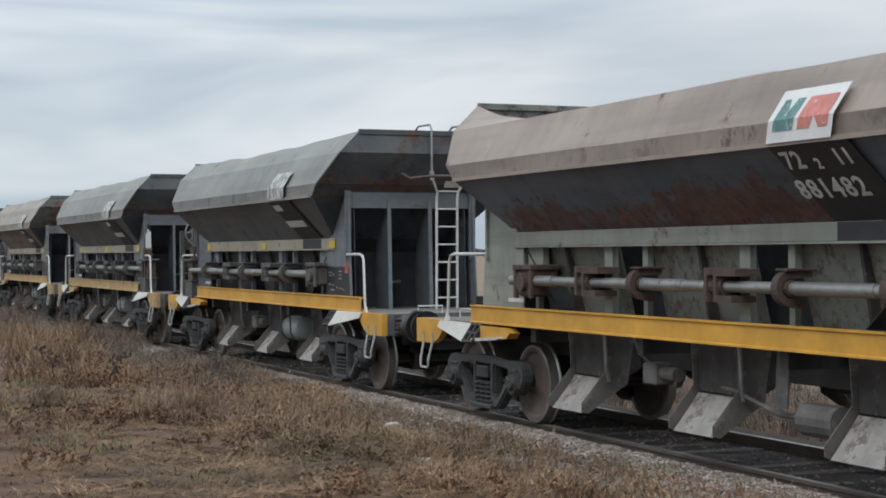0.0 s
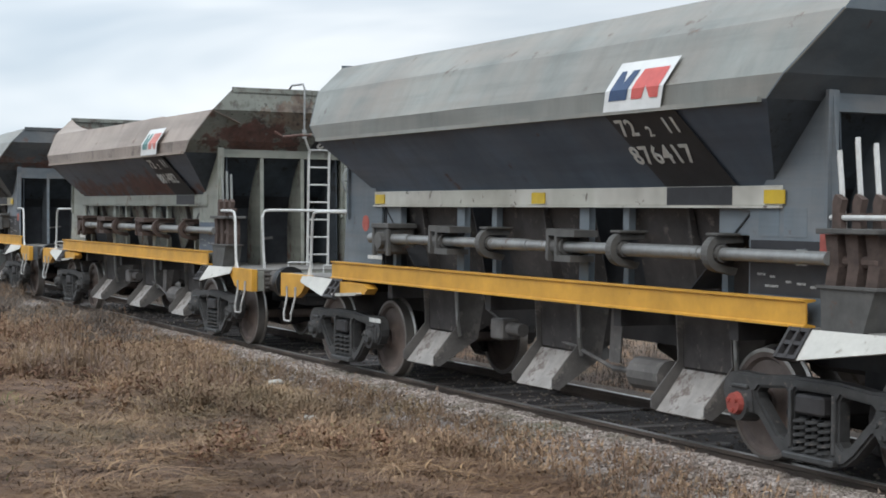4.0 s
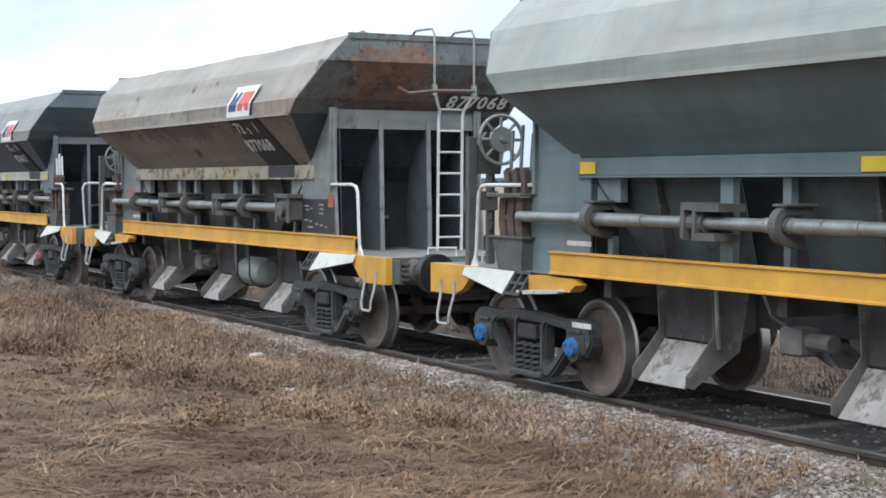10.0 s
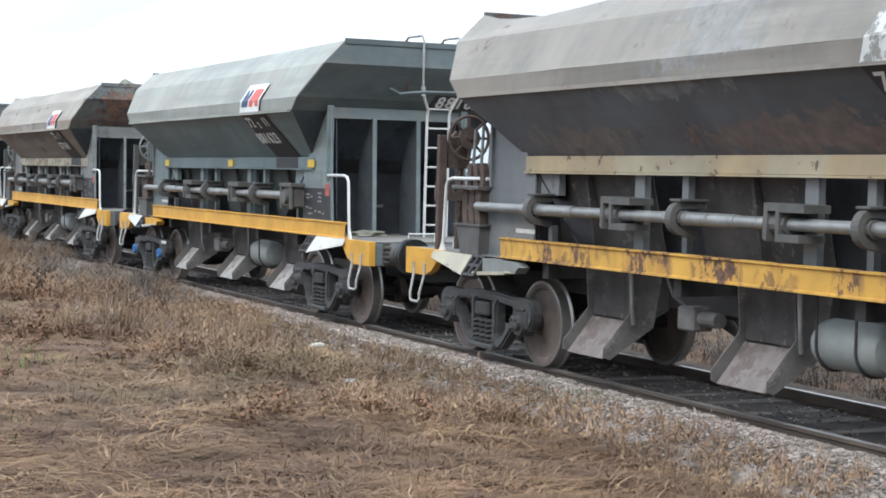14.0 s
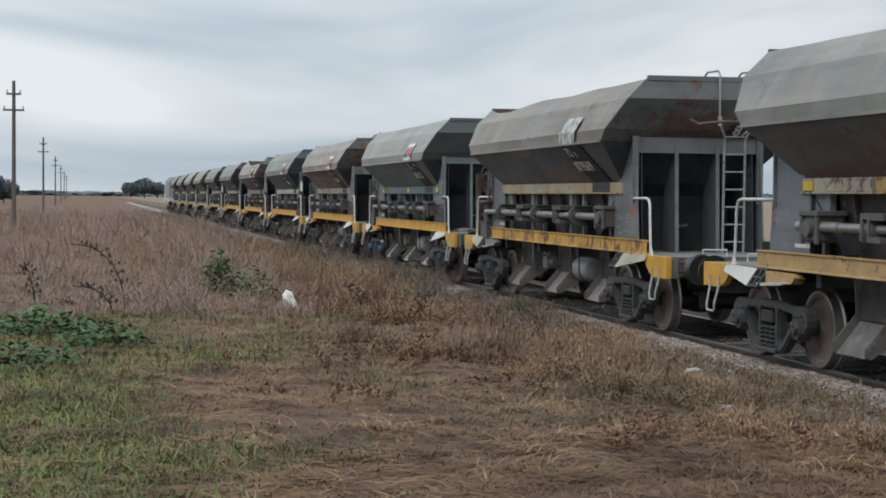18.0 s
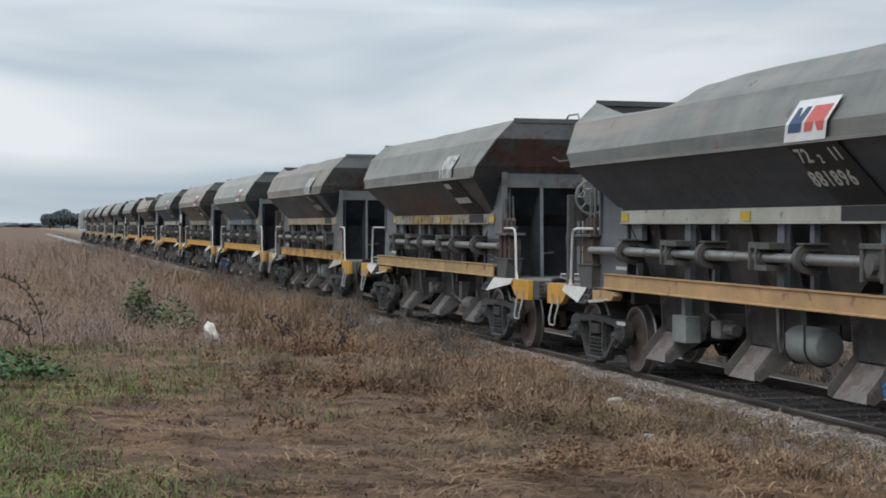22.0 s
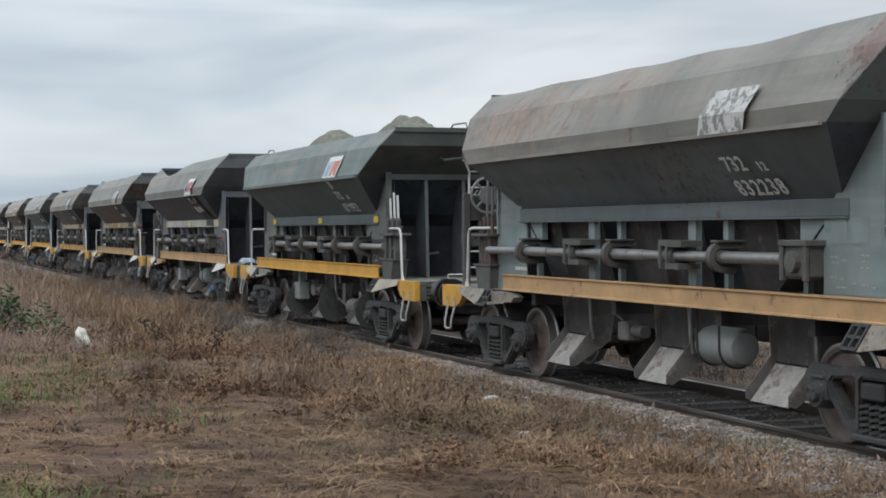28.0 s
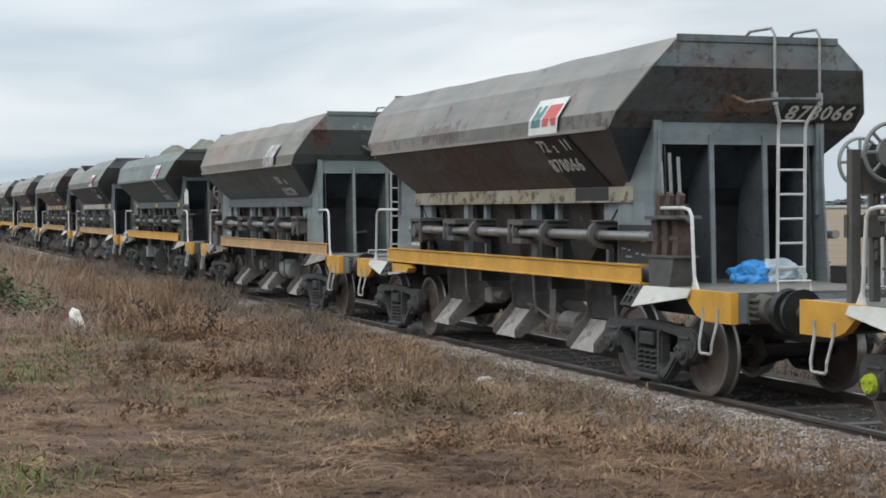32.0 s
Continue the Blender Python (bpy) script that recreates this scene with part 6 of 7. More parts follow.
leaf_bush("low_bush", -10.2, 19.0, 0.9, 0.24, 700, "low green leafy patch in the verge")

def seed_stalk(x, y, h, bend, n):
    """A tall dead weed: an arched stem with short side twigs and dark seed heads."""
    root = tagged(new("dead_weed_stalk", None), "tall arched dead weed with dark seed heads", "weed", "tall dead weeds")
    root.location = (x, y, ground_z(x, y))
    line = [Vector((bend * (t / 10) ** 2.2, 0.1 * math.sin(t), h * math.sin(0.155 * t))) for t in range(11)]
    bm = bmesh.new()
    tube(bm, [tuple(p) for p in line], 0.011, 5)
    part("stem", bm, M_DEADSTEM, root)
    for k in range(n):
        p = line[3 + k * 7 // n]
        a = k * 2.4
        tip = p + Vector((0.10 * math.cos(a), 0.10 * math.sin(a), 0.05))
        bm = bmesh.new()
        tube(bm, [tuple(p), tuple(tip)], 0.006, 4)
        twig = part("twig", bm, M_DEADSTEM, root)
        bm = bmesh.new()
        bmesh.ops.create_icosphere(bm, subdivisions=1, radius=0.02)
        for v in bm.verts:
            v.co = tip + Vector((v.co.x, v.co.y, v.co.z * 1.7)) * rng.uniform(0.7, 1.3)
        part("seed_head", bm, M_DEADSTEM, twig)


M_DEADSTEM = plain("dark_dead_stem", (0.055, 0.038, 0.028), 0.9, 0, 0.3, 20)
for x, y, h, bend in ((-8.7, 27.0, 1.15, -0.85), (-8.9, 26.3, 0.5, -0.6), (-10.1, 26.5, 0.8, -0.2), (-4.3, 25.0, 0.5, 0.3), (-4.9, 26.5, 0.55, -0.3)):
    seed_stalk(x, y, h, bend, 20)

# the white bag
M_BAG = plain("white_plastic_bag", (0.62, 0.595, 0.52), 0.5, 0, 0.08, 8)
bm = bmesh.new()
bmesh.ops.create_icosphere(bm, subdivisions=3, radius=0.2)
for v in bm.verts:
    v.co = Vector((v.co.x * 0.7 - 0.35 * v.co.z, v.co.y * 0.8, max(-0.14, v.co.z * 0.95))) * (1 + 0.45 * noise.noise(v.co * 7)) + Vector((0.03 * v.co.z, 0, 0))
bag = tagged(new("plastic_bag", mesh_of("plastic_bag", bm, M_BAG)), "crumpled white plastic bag caught in the weeds", "plastic bag")
bag.scale = (0.85, 0.85, 1.1)
bag.location = (-5.85, 28.3, ground_z(-5.85, 28.3) + 0.14)

# telegraph poles
M_POLE = plain("weathered_pole_timber", (0.10, 0.09, 0.08), 0.9, 0, 0.25, 2)
M_GLASS = plain("pale_insulator", (0.30, 0.31, 0.30), 0.35, 0, 0.1, 9)
for k, (px, py) in enumerate(((-13.45, 90), (-14.7, 180), (-15.6, 270), (-16.6, 360), (-17.6, 450), (-18.6, 540))):
    pole = tagged(new("telegraph_pole", None), "weathered timber pole with two crossarms", "utility pole", "poles along the line")
    pole.location = (px, py, ground_z(px, py))
    bm = bmesh.new()
    cyl(bm, (0, 0, -0.3), (0, 0, 7.9), 0.13, 0.09, 10)
    part("shaft", bm, M_POLE, pole)
    for z, half in ((6.35, 0.55), (7.2, 0.38)):
        bm = bmesh.new()
        box(bm, -half, half, -0.14, -0.06, z - 0.05, z + 0.05)
        arm = part("crossarm", bm, M_POLE, pole)
        for s in (-1, 1):
            bm = bmesh.new()
            cyl(bm, (s * half * 0.88, -0.1, z + 0.05), (s * half * 0.88, -0.1, z + 0.22), 0.045, 0.03, 8)
            part("insulator", bm, M_GLASS, arm)

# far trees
# Distance haze is mixed into this leaf colour, paler and bluer than foliage.
M_TREE = plain("hazy_far_leaf", (0.105, 0.128, 0.135), 0.95, 0, 0.3, 0.5)
M_TRUNK = plain("tree_bark", (0.06, 0.05, 0.04), 0.95, 0, 0.3, 2)


def tree(x, y, h, r, n):
    t = tagged(new("tree", None), "dark round-crowned tree far across the plain", "tree", "far trees")
    t.location = (x, y, ground_z(x, y) - 0.2)
    bm = bmesh.new()
    cyl(bm, (0, 0, 0), (0.1, 0, h * 0.5), h * 0.03, h * 0.015, 8)
    for k in range(6):
        a = k * 1.05
        cyl(bm, (0, 0, h * (0.25 + 0.04 * k)), (r * 0.6 * math.cos(a), r * 0.6 * math.sin(a), h * (0.5 + 0.05 * k)), h * 0.012, h * 0.004, 6)
    part("trunk", bm, M_TRUNK, t)
    vs, fs = [], []
    for _ in range(n):
        a, b = rng.uniform(0, 6.28), rng.uniform(-1, 1)
        k = rng.random() ** 0.4 * (0.8 + 0.35 * noise.noise(Vector((math.cos(a) * 1.5, math.sin(a) * 1.5, b * 2 + x))))
        c = Vector((r * k * math.cos(a) * math.sqrt(1 - b * b), r * k * math.sin(a) * math.sqrt(1 - b * b), h * 0.58 + h * 0.42 * k * b))
        s = h * rng.uniform(0.05, 0.11)
        i = len(vs)
        for _ in range(4):
            vs.append(tuple(c + Vector((rng.uniform(-s, s), rng.uniform(-s, s), rng.uniform(-s, s)))))
        fs += [(i, i + 1, i + 2), (i, i + 2, i + 3)]
    me = bpy.data.meshes.new("crown")
    me.from_pydata(vs, [], fs)
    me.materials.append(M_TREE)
    o = new("crown", me)
    o.parent = t


for x, y, h, r in ((19, 1000, 12.5, 9), (11, 1000, 10, 7), (27, 1010, 10, 7), (-29, 300, 6.5, 4.5), (-34, 310, 7.5, 5.5), (-25.5, 305, 4.5, 3.5), (-41, 320, 8, 6), (236, 316, 6, 5.5), (246, 318, 4.5, 4)):
    tree(x, y, h, r, 1900)

vs, fs = [], []
for _ in range(14000):
    a = radians(rng.uniform(-8, 75))
    d = rng.uniform(1500, 1650)
    top = 9 + 7 * noise.noise(Vector((a * 9, 0, 1))) + 5 * noise.noise(Vector((a * 40, 3, 1)))
    top *= 0.75
    if a < radians(18):
        top = 1.5 + 0.3 * top
    c = Vector((EYE.x + d * math.sin(a), d * math.cos(a), max(0.5, top) * rng.random() ** 0.7 - 1.5))
    i = len(vs)
    for _ in range(4):
        vs.append(tuple(c + Vector((rng.uniform(-14, 14), rng.uniform(-6, 6), rng.uniform(-2.5, 2.5)))))
    fs += [(i, i + 1, i + 2), (i, i + 2, i + 3)]
me = bpy.data.meshes.new("far_woods")
me.from_pydata(vs, [], fs)
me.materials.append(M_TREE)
tagged(new("far_woods", me), "dark line of far woods on the horizon", "woods", kind="stuff")

# ---- the train ----


def coat(tag, seed, upper, lower, end, frame_tone=1.9, **extra):
    """The paints of one wagon: upper sides, lower sides, ends, end frames, ridge plates."""
    spots = extra.pop("spots", 0.0)
    side_blots, end_blots, low_blots, foot = extra.pop("side_blots", ()), extra.pop("end_blots", ()), extra.pop("low_blots", ()), extra.pop("foot", 0.0)
    # Lower tone lifted and blued against brown light bounced off the ground.
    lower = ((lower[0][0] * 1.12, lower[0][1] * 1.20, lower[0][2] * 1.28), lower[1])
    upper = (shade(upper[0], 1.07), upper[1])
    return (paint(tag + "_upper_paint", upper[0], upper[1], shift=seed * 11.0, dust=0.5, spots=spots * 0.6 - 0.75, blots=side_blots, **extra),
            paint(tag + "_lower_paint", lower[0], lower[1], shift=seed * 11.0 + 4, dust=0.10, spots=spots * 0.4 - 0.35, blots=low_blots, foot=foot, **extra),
            paint(tag + "_end_paint", end[0], end[1], shift=seed * 11.0 + 7, dust=0.15, spots=spots, blots=end_blots, **extra),
            paint(tag + "_frame_paint", shade(end[0], frame_tone), end[1] * 0.5, shift=seed * 11.0 + 2, dust=0.25, spots=spots * 0.6 - 0.5, **extra),
            paint(tag + "_ridge_paint", shade(upper[0], 0.82), upper[1] * 1.6, shift=seed * 11.0 + 5, dust=0.3, spots=spots * 0.8 - 0.3, patch=1.3, blots=side_blots, **extra))


SLATE, GREENGREY = (0.055, 0.066, 0.072), (0.085, 0.105, 0.10)
BASE = dict(strip=M_CREAM, bracket=M_STAND, sill=M_YELLOW, wing=M_WHITE, block=M_YELLOW, logo=1, band=1, code="72", seed=1)


def spec(tag, seed, label, paint_, **more):
    d = dict(BASE)
    d.update(tag=tag, seed=seed, label=label, paint=paint_)
    d.update(more)
    return d


MAROON, BROWN, BUFF = (0.100, 0.043, 0.034), (0.125, 0.072, 0.046), (0.215, 0.150, 0.112)
# Pale uppers, dark lowers: own tones plus skylight and underside shade in the colour.
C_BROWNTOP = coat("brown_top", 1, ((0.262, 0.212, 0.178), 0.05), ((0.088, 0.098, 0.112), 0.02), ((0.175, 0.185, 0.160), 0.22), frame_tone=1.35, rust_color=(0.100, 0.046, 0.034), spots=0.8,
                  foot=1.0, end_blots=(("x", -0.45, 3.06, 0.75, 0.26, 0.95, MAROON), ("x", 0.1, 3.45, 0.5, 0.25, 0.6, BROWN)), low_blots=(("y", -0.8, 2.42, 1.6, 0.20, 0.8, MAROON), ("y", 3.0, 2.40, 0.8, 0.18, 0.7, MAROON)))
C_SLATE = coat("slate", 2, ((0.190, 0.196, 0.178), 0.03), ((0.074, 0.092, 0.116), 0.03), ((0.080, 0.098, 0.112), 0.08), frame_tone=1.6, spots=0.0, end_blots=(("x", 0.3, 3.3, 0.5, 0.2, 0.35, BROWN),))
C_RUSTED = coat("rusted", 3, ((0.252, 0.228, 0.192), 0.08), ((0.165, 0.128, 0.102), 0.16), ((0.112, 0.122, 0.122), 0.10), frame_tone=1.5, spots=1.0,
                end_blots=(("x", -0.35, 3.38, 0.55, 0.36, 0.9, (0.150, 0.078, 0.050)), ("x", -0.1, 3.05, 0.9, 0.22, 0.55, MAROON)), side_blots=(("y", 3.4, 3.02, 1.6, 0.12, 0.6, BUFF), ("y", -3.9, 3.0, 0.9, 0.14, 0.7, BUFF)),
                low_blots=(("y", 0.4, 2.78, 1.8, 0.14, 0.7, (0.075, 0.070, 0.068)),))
# One even green-grey; sky-lit upper and shaded lower are separate tones here.
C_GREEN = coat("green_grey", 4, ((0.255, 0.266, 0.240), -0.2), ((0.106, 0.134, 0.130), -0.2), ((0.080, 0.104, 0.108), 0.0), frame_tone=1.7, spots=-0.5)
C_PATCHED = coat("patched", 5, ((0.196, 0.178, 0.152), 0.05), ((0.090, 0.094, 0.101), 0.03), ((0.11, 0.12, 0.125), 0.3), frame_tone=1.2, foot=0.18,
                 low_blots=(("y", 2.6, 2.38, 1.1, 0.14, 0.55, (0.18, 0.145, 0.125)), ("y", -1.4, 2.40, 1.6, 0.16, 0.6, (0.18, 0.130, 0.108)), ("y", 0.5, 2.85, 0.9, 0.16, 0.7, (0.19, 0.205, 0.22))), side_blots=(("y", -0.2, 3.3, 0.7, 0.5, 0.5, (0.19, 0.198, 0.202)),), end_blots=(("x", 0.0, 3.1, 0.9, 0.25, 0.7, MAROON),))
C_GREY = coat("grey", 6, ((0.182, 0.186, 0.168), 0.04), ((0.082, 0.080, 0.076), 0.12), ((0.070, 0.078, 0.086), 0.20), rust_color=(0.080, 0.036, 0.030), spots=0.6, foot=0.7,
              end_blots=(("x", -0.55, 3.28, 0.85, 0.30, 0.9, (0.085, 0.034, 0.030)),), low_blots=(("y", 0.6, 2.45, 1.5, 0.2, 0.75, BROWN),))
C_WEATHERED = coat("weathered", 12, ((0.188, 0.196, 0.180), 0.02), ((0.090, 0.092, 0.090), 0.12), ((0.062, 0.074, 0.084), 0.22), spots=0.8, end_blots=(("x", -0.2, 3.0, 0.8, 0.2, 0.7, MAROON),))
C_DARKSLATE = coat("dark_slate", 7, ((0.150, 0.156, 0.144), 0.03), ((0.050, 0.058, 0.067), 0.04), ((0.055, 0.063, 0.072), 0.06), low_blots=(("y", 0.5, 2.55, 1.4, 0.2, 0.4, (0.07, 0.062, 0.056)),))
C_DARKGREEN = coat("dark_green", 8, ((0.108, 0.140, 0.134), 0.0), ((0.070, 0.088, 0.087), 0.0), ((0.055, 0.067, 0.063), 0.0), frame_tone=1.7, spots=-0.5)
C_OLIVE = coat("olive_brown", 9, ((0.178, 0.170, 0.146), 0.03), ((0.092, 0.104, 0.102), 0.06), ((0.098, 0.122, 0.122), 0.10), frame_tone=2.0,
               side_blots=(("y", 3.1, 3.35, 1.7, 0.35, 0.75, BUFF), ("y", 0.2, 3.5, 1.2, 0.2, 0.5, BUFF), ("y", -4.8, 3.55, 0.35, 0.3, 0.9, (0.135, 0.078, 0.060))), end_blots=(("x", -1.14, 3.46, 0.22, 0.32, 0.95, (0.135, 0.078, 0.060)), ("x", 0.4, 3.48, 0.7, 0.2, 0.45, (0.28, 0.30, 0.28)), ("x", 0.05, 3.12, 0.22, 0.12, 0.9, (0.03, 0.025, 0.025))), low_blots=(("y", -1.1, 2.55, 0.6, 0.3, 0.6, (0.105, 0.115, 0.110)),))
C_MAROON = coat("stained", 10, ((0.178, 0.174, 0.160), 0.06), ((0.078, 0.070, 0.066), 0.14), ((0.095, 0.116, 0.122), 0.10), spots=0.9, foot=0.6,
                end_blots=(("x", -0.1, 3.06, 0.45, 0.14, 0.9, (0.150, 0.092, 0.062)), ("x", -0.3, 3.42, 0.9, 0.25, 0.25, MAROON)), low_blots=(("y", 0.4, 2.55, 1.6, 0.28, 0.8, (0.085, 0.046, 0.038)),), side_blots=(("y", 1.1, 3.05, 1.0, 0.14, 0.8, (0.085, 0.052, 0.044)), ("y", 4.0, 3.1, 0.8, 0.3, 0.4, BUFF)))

TRAIN = {
    0: spec("z", 11, "grey ballast hopper wagon with dented dusty upper sides", C_WEATHERED, dent=0.06, sag=0.10, logo=2),
    1: spec("a", 12, "ballast hopper wagon with pinkish-brown sides and rusty red end", C_BROWNTOP, dent=0.07, sag=0.03, fallen=0.34, slump=((0.0, 0.0), (0.06, 0.16), (0.14, 0.26), (0.5, 0.27), (0.8, 0.17), (1.0, 0.17)), header=2.82, number="881482", code="72 11", tank=False, old=True, signs=0, rear=True, cross=True, logo=1, marks=(M_TEALMARK, M_PINKMARK), panel=C_SLATE[1], bracket=M_RUSTY, web=C_BROWNTOP[2], wall=C_BROWNTOP[2], strip=C_BROWNTOP[3]),
    2: spec("b", 13, "slate-blue ballast hopper wagon with pale dusty upper sides", C_SLATE, dent=0.042, header=2.80, strip=M_WHITESTRIP, number="876417", code="72 11", tank=False, rear=True, cross=True, lever=M_RAIL_WHITE, old=True, caps={-1: (M_CAST, M_RED)}, spot=1),
    3: spec("c", 14, "rust-brown ballast hopper wagon with blotched rusty end", C_RUSTED, dent=0.025, sag=0.05, number="877068", code="72 1", old=True, signs=0, heaps=((-4.4, -2.6, 4.0),), spot=1, strip=M_CREAMWORN),
    4: spec("d", 15, "clean green-grey ballast hopper wagon with yellow reflectors", C_GREEN, dent=0.015, sag=0.02, header=2.79, wall=M_RECESS, number="881623", code="72 11", caps={1: (M_BLUE, M_BLUE)}, strip=C_GREEN[1]),
    5: spec("e", 16, "patchy brown and grey ballast hopper wagon with buckled rim", C_PATCHED, dent=0.04, sag=0.06, slump=((0.0, 0.0), (0.05, 0.09), (0.14, 0.11), (0.26, 0.03), (0.4, 0.0), (1.0, 0.02)), lip=M_PINKLIP, ladder=M_GRAB, panel=C_PATCHED[3], number="879569", code="72", old=True, wheel=M_RUSTY, stand=M_RUSTY, sill=M_YELLOW_CHIPPED, logo=2, signs=0, block=M_YELLOW, wing=M_CREAM, shelf=M_TANK, strip=M_BUFFSTRIP),
    6: spec("f", 17, "grey ballast hopper wagon with brown stained lower sides", C_GREY, dent=0.03, sag=0.04, logo=2, rear=True, tank=False, lip=M_CHEEK, lever=M_CAST, sill=M_YELLOW_OLD, ladder=M_CREAM, strip=M_PEELING),
    7: spec("g", 18, "dark slate ballast hopper wagon with buckled upper plates", C_DARKSLATE, sill=M_YELLOW_BLEACHED, dent=0.05, sag=0.05, chest=1, lip=M_PINKLIP, strip=M_WHITESTRIP, slump=((0.0, 0.0), (0.1, 0.22), (0.30, 0.26), (0.37, 0.03), (0.5, 0.0), (1.0, 0.0)), header=2.80, code="72 11", number="881896", caps={-1: (M_CAST, M_BLUE)}),
    8: spec("h", 19, "dark green ballast hopper wagon heaped with grey stone", C_DARKGREEN, dent=0.01, sag=0.0, header=2.82, wall=M_RECESS, number="871952", code="732 13", rear=True, lever=M_RAIL_WHITE, heaps=((0.5, 4.4, 4.06), (-4.4, -0.4, 4.02)), levels=LOW, discs=1, chest=1, gear=M_STAND, lip=M_CHEEK, drop=0.22, letter="D", marks=(M_PALEMARK, M_PINKMARK), tank=False, strip=C_DARKGREEN[1], band=0, wing=M_CREAM, shelf=M_TANK),
    9: spec("i", 20, "olive and brown ballast hopper wagon with scraped logo", C_OLIVE, dent=0.05, sag=0.06, number="832238", code="732  12", drop=0.22, sill=M_YELLOW_BLEACHED, logo=2, band=0, strip=C_OLIVE[1], signs=0, wing=M_DIRTYPLATE, shelf=M_DIRTYPLATE, ladder=M_STEP, panel=C_OLIVE[3], web=C_OLIVE[2], end_x=0.02, red=0),
    10: spec("j", 21, "stained grey-brown ballast hopper wagon with spotted end", C_MAROON, dent=0.04, sag=0.04, number="878066", code="72 11", tank=False, old=True, rear=True, marks=(M_TEALMARK, M_LOGORED), strip=M_CREAMWORN, signs=0),
    11: spec("k", 22, "rusty brown ballast hopper wagon with lime axle caps", C_RUSTED, dent=0.03, old=True, caps={1: (M_LIME, M_LIME)}),
}
AHEAD = (C_SLATE, C_WEATHERED, C_RUSTED, C_GREEN, C_PATCHED, C_DARKSLATE)
NAMES = ("slate", "grey", "rust-brown", "green-grey", "patchy brown", "dark slate")
for k in range(-5, 0):
    i = (k * 5) % 6
    # Paler yellow on these wagons puts the distance haze into their colour.
    TRAIN[k] = spec("n", 40 + k, NAMES[i] + " ballast hopper wagon far ahead in the train", AHEAD[i], dent=0.03, sag=0.05, logo=2, block=M_YELLOW_OLD, sill=M_YELLOW_OLD, **(dict(rear=True, lever=M_RAIL_WHITE) if k == -1 else {}))

SHIFT = {1: -0.17, 2: -0.17, 3: 0.06, 4: 0.08, 5: 0.07, 6: -0.26, 7: -0.08, 8: 0.28, 9: 0.11, 10: 0.10}
WAGONS = []
for k in sorted(TRAIN):
    wheels = []
    WAGONS.append((wagon(TRAIN[k], wheels), -k * PITCH + SHIFT.get(k, 0.0), wheels, k))


# ---- loose things that ride on the decks ----
RIDERS = []


def bundle(name, material, wagon_k, x, y, size, seed, label, category):
    """A crumpled heap on a wagon's deck; its origin is the wagon's."""
    bm = bmesh.new()
    bmesh.ops.create_icosphere(bm, subdivisions=4, radius=1.0)
    for v in bm.verts:
        n = 1 + 0.35 * noise.noise(v.co * 1.7 + Vector((seed, 0, 0))) + 0.14 * noise.noise(v.co * 4.5 + Vector((seed, 3, 0)))
        v.co = Vector((x + v.co.x * size[0] * n, y + v.co.y * size[1] * n, max(1.152, 1.15 + size[2] * 0.45 + v.co.z * size[2] * n)))
    RIDERS.append((tagged(new(name, mesh_of(name, bm, material)), label, category), wagon_k))


bundle("plastic_sheet", M_BLUEBAG, 10, 0.02, -4.74, (0.26, 0.15, 0.17), 3.0, "crumpled bright blue plastic sheet on a wagon deck", "plastic sheet")
bundle("plastic_sheet", M_PALEBAG, 10, 0.42, -4.72, (0.28, 0.14, 0.18), 8.0, "crumpled pale blue plastic sheet on a wagon deck", "plastic sheet")
bundle("plastic_sheet", M_PALEBAG, 7, -0.52, -4.95, (0.19, 0.12, 0.09), 5.0, "crumpled pale plastic sheet with rubble on a deck", "plastic sheet")
bundle("rubble_pile", M_STONE_LOAD, 4, -0.55, -4.85, (0.30, 0.16, 0.06), 6.0, "small pile of grey stone spilt on a deck", "rubble")


def jug(bm):
    cyl(bm, (0.30, -5.35, 1.15), (0.30, -5.35, 1.31), 0.10, 0.095, 14)
    cyl(bm, (0.30, -5.35, 1.31), (0.30, -5.35, 1.36), 0.095, 0.04, 14)
    cyl(bm, (0.30, -5.35, 1.36), (0.30, -5.35, 1.40), 0.035, 0.035, 10)


RIDERS.append((tagged(new("plastic_jug", mesh_of("plastic_jug", made(jug), M_LOGOWHITE, True)), "small white plastic jug standing on a wagon deck", "jug"), 2))

# ---- the locomotive at the head ----
M_LOCO = paint("locomotive_grey_paint", (0.06, 0.075, 0.075), 0.1, shift=60.0)
M_LOCOWHITE = plain("locomotive_white_band", (0.38, 0.39, 0.38), 0.6, 0, 0.15, 2)
M_PANE = Mat("dark_cab_glass", 0.08).done((0.02, 0.025, 0.03))


def hood(bm):
    prism(bm, [(-0.95, 1.5), (0.95, 1.5), (0.95, 3.45), (0.6, 3.75), (-0.6, 3.75), (-0.95, 3.45)], "y", -6.9, 3.4)


def nose(bm):
    prism(bm, [(-0.95, 1.5), (0.95, 1.5), (0.95, 2.7), (0.6, 2.95), (-0.6, 2.95), (-0.95, 2.7)], "y", 5.9, 8.2)


def cab(bm):
    prism(bm, [(-1.4, 1.5), (1.4, 1.5), (1.4, 3.5), (0.9, 3.95), (-0.9, 3.95), (-1.4, 3.5)], "y", 3.4, 5.9)


def footplate(bm):
    box(bm, -1.45, 1.45, -8.8, 8.8, 1.2, 1.5, 0.02)


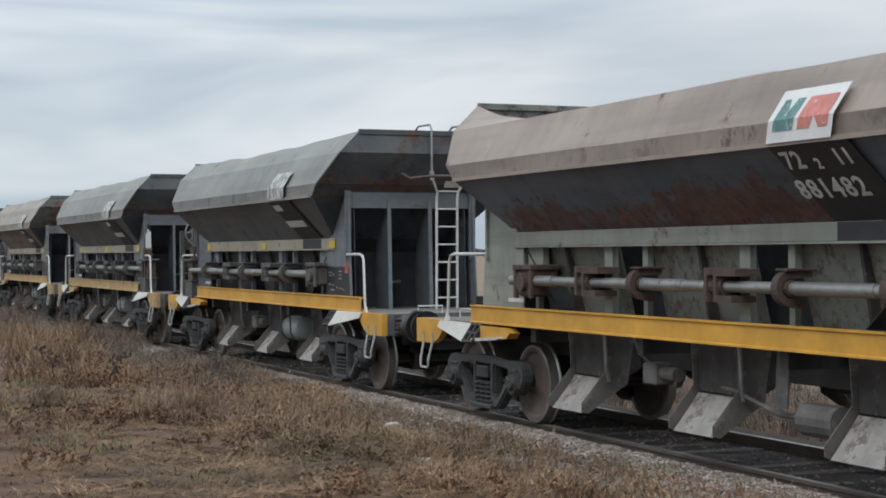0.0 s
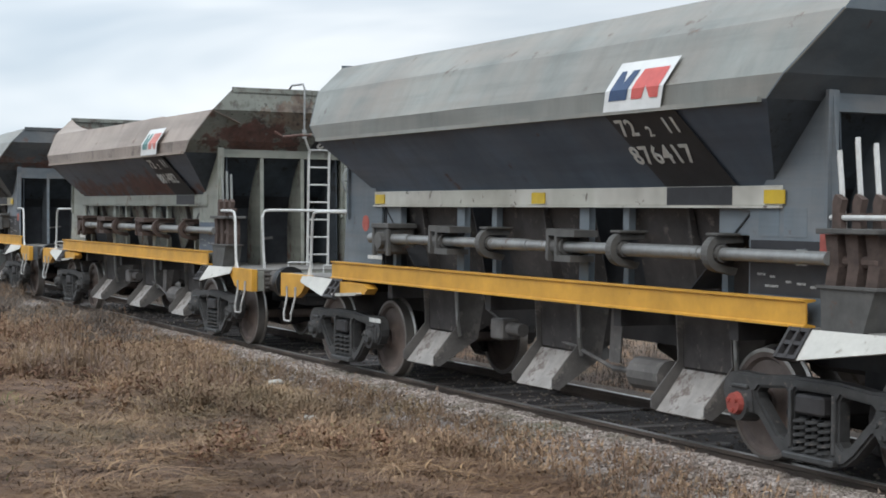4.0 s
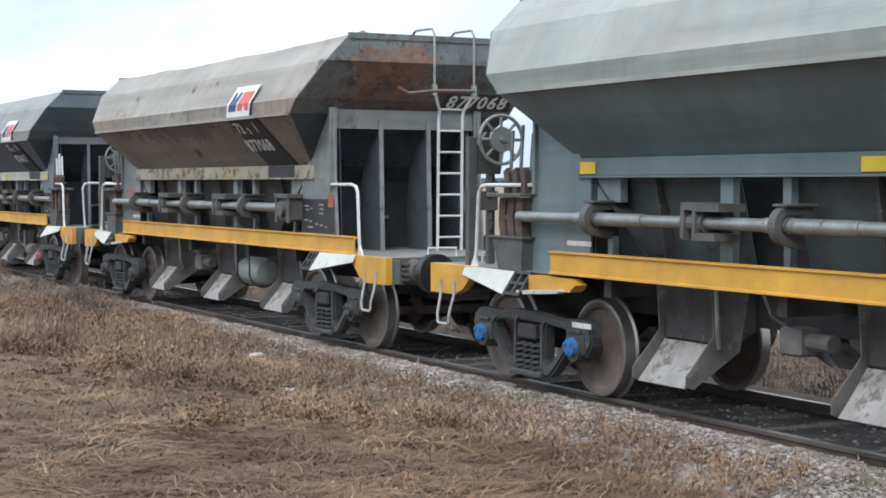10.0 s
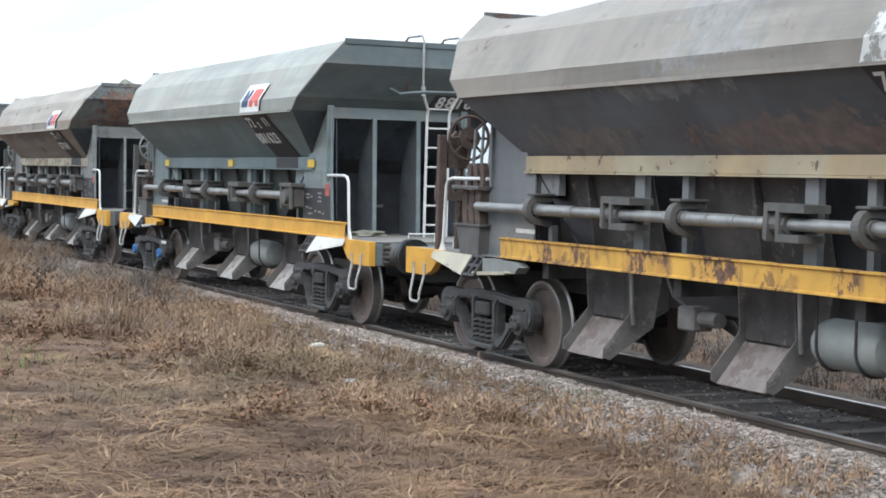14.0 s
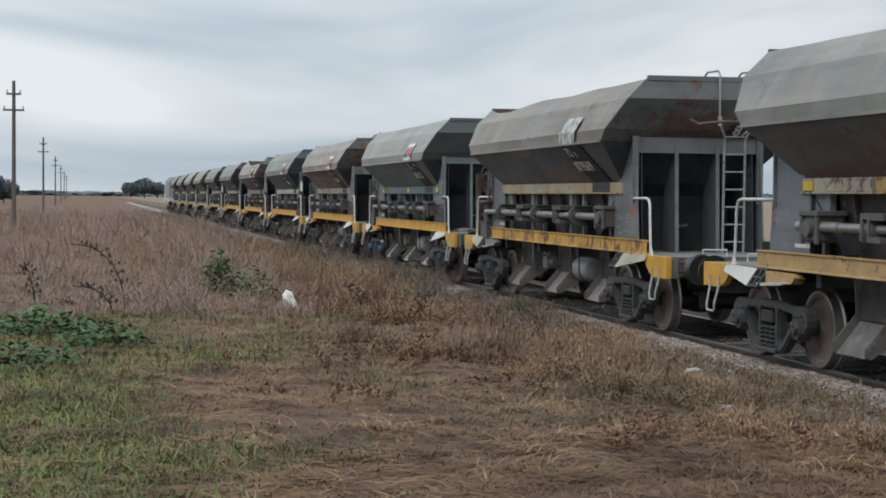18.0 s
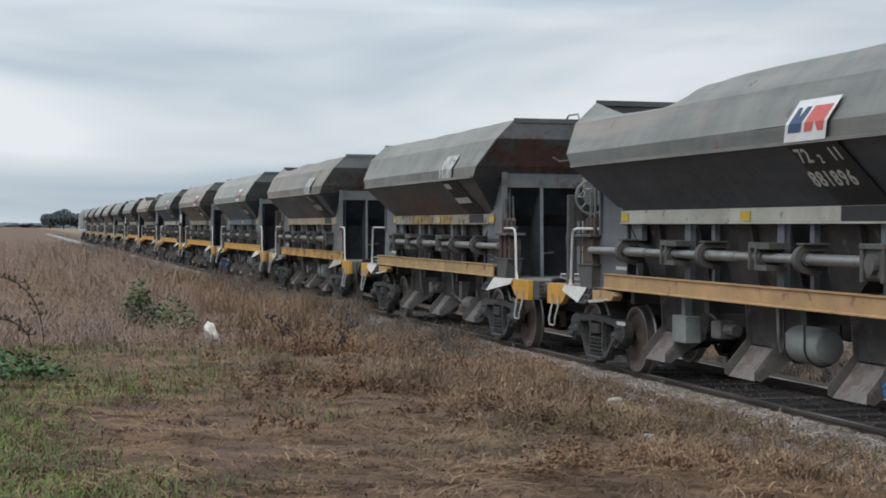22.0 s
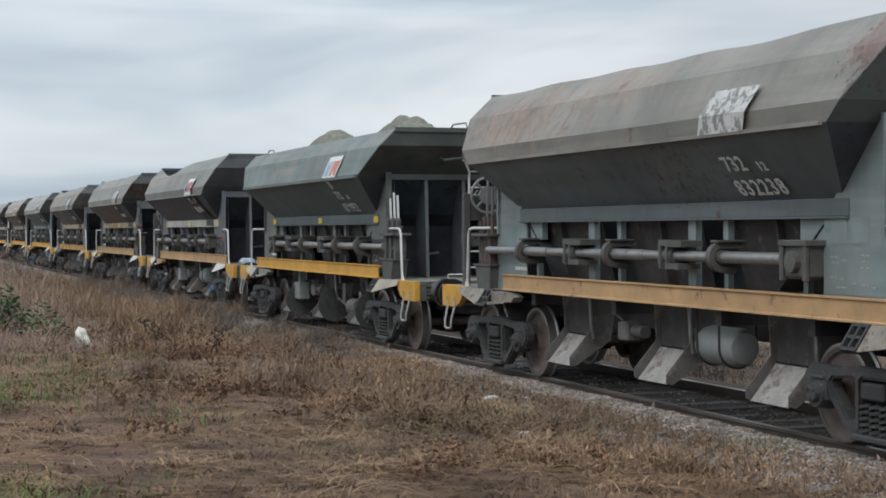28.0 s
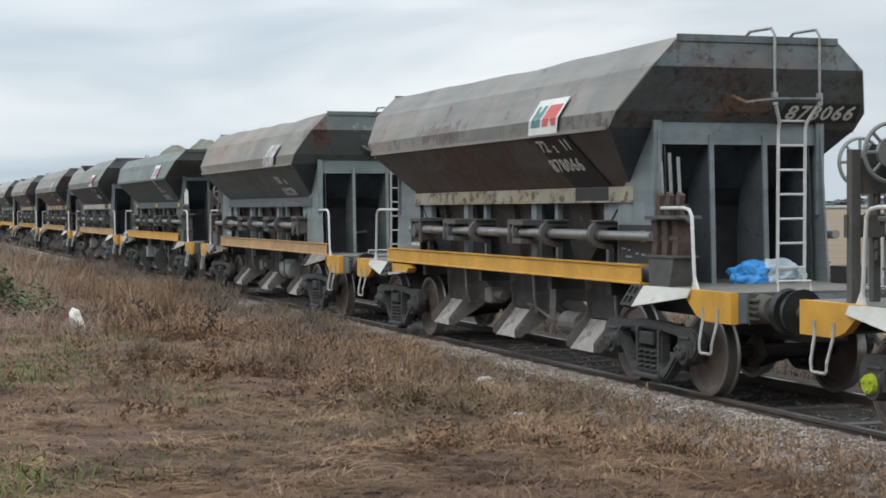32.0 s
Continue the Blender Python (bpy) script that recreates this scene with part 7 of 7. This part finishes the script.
def end_rail(bm, end):
    tube(bm, [(-1.3, end * 8.7, 1.5), (-1.3, end * 8.7, 2.45), (1.3, end * 8.7, 2.45), (1.3, end * 8.7, 1.5)], 0.03)


def fuel_tank(bm):
    box(bm, -1.2, 1.2, -1.8, 1.8, 0.4, 1.2, 0.15)


def cab_pane(bm, s):
    box(bm, s * 1.40, s * 1.415, 3.9, 5.4, 2.6, 3.3)


def exhaust(bm):
    cyl(bm, (0, -1.0, 3.7), (0, -1.0, 4.0), 0.22, seg=12)


def hood_door(bm, s):
    box(bm, s * 0.95, s * 0.965, -0.33, 0.33, 1.7, 3.2)


loco = tagged(new("diesel_locomotive", None), "dark grey diesel locomotive with a pale cab heading the train", "locomotive")
LOCO_WHEELS = []
part("footplate", made(footplate), M_LOCOWHITE, loco)
part("hood", made(hood), M_LOCO, loco)
part("nose", made(nose), M_LOCO, loco)
part("cab", made(cab), M_LOCOWHITE, loco, "pale painted cab")
part("fuel_tank", made(fuel_tank), M_DARK, loco)
part("exhaust", made(exhaust), M_DARK, loco)
for s in (-1, 1):
    part("cab_pane", made(cab_pane, s), M_PANE, loco, "dark side window")
    part("end_rail", made(end_rail, s), M_RAIL_WHITE, loco)
    for k in range(12):
        part("hood_door", shared("hood_door", M_LOCO, hood_door, s), None, loco).location = (0, -6.3 + 0.8 * k, 0)
    bogie(loco, s * 5.6, (M_CAST, M_CAST), LOCO_WHEELS)
WAGONS.append((loco, 5 * PITCH + 16.2, LOCO_WHEELS, -6))


def motions():
    """The train rolls along the track; its wheelsets turn with it."""
    times = [row[0] for row in PATH]
    places = [row[4] for row in PATH]
    turns = [i * 4 / FPS for i in range(int(32 * FPS / 4) + 1)]
    run = np.interp(turns, times, places)
    start = {}
    for w, y0, wheels, k in WAGONS:
        start[k] = y0
        walk(w, [(t, pose(0, s + y0, 0)) for t, s in zip(times, places)])
        for o in wheels:
            base = o.location.copy()
            walk(o, [(t, pose(base.x, base.y, base.z, -math.degrees(s / R_WHEEL))) for t, s in zip(turns, run)])
    for o, k in RIDERS:
        walk(o, [(t, pose(0, s + start[k], 0)) for t, s in zip(times, places)])


motions()
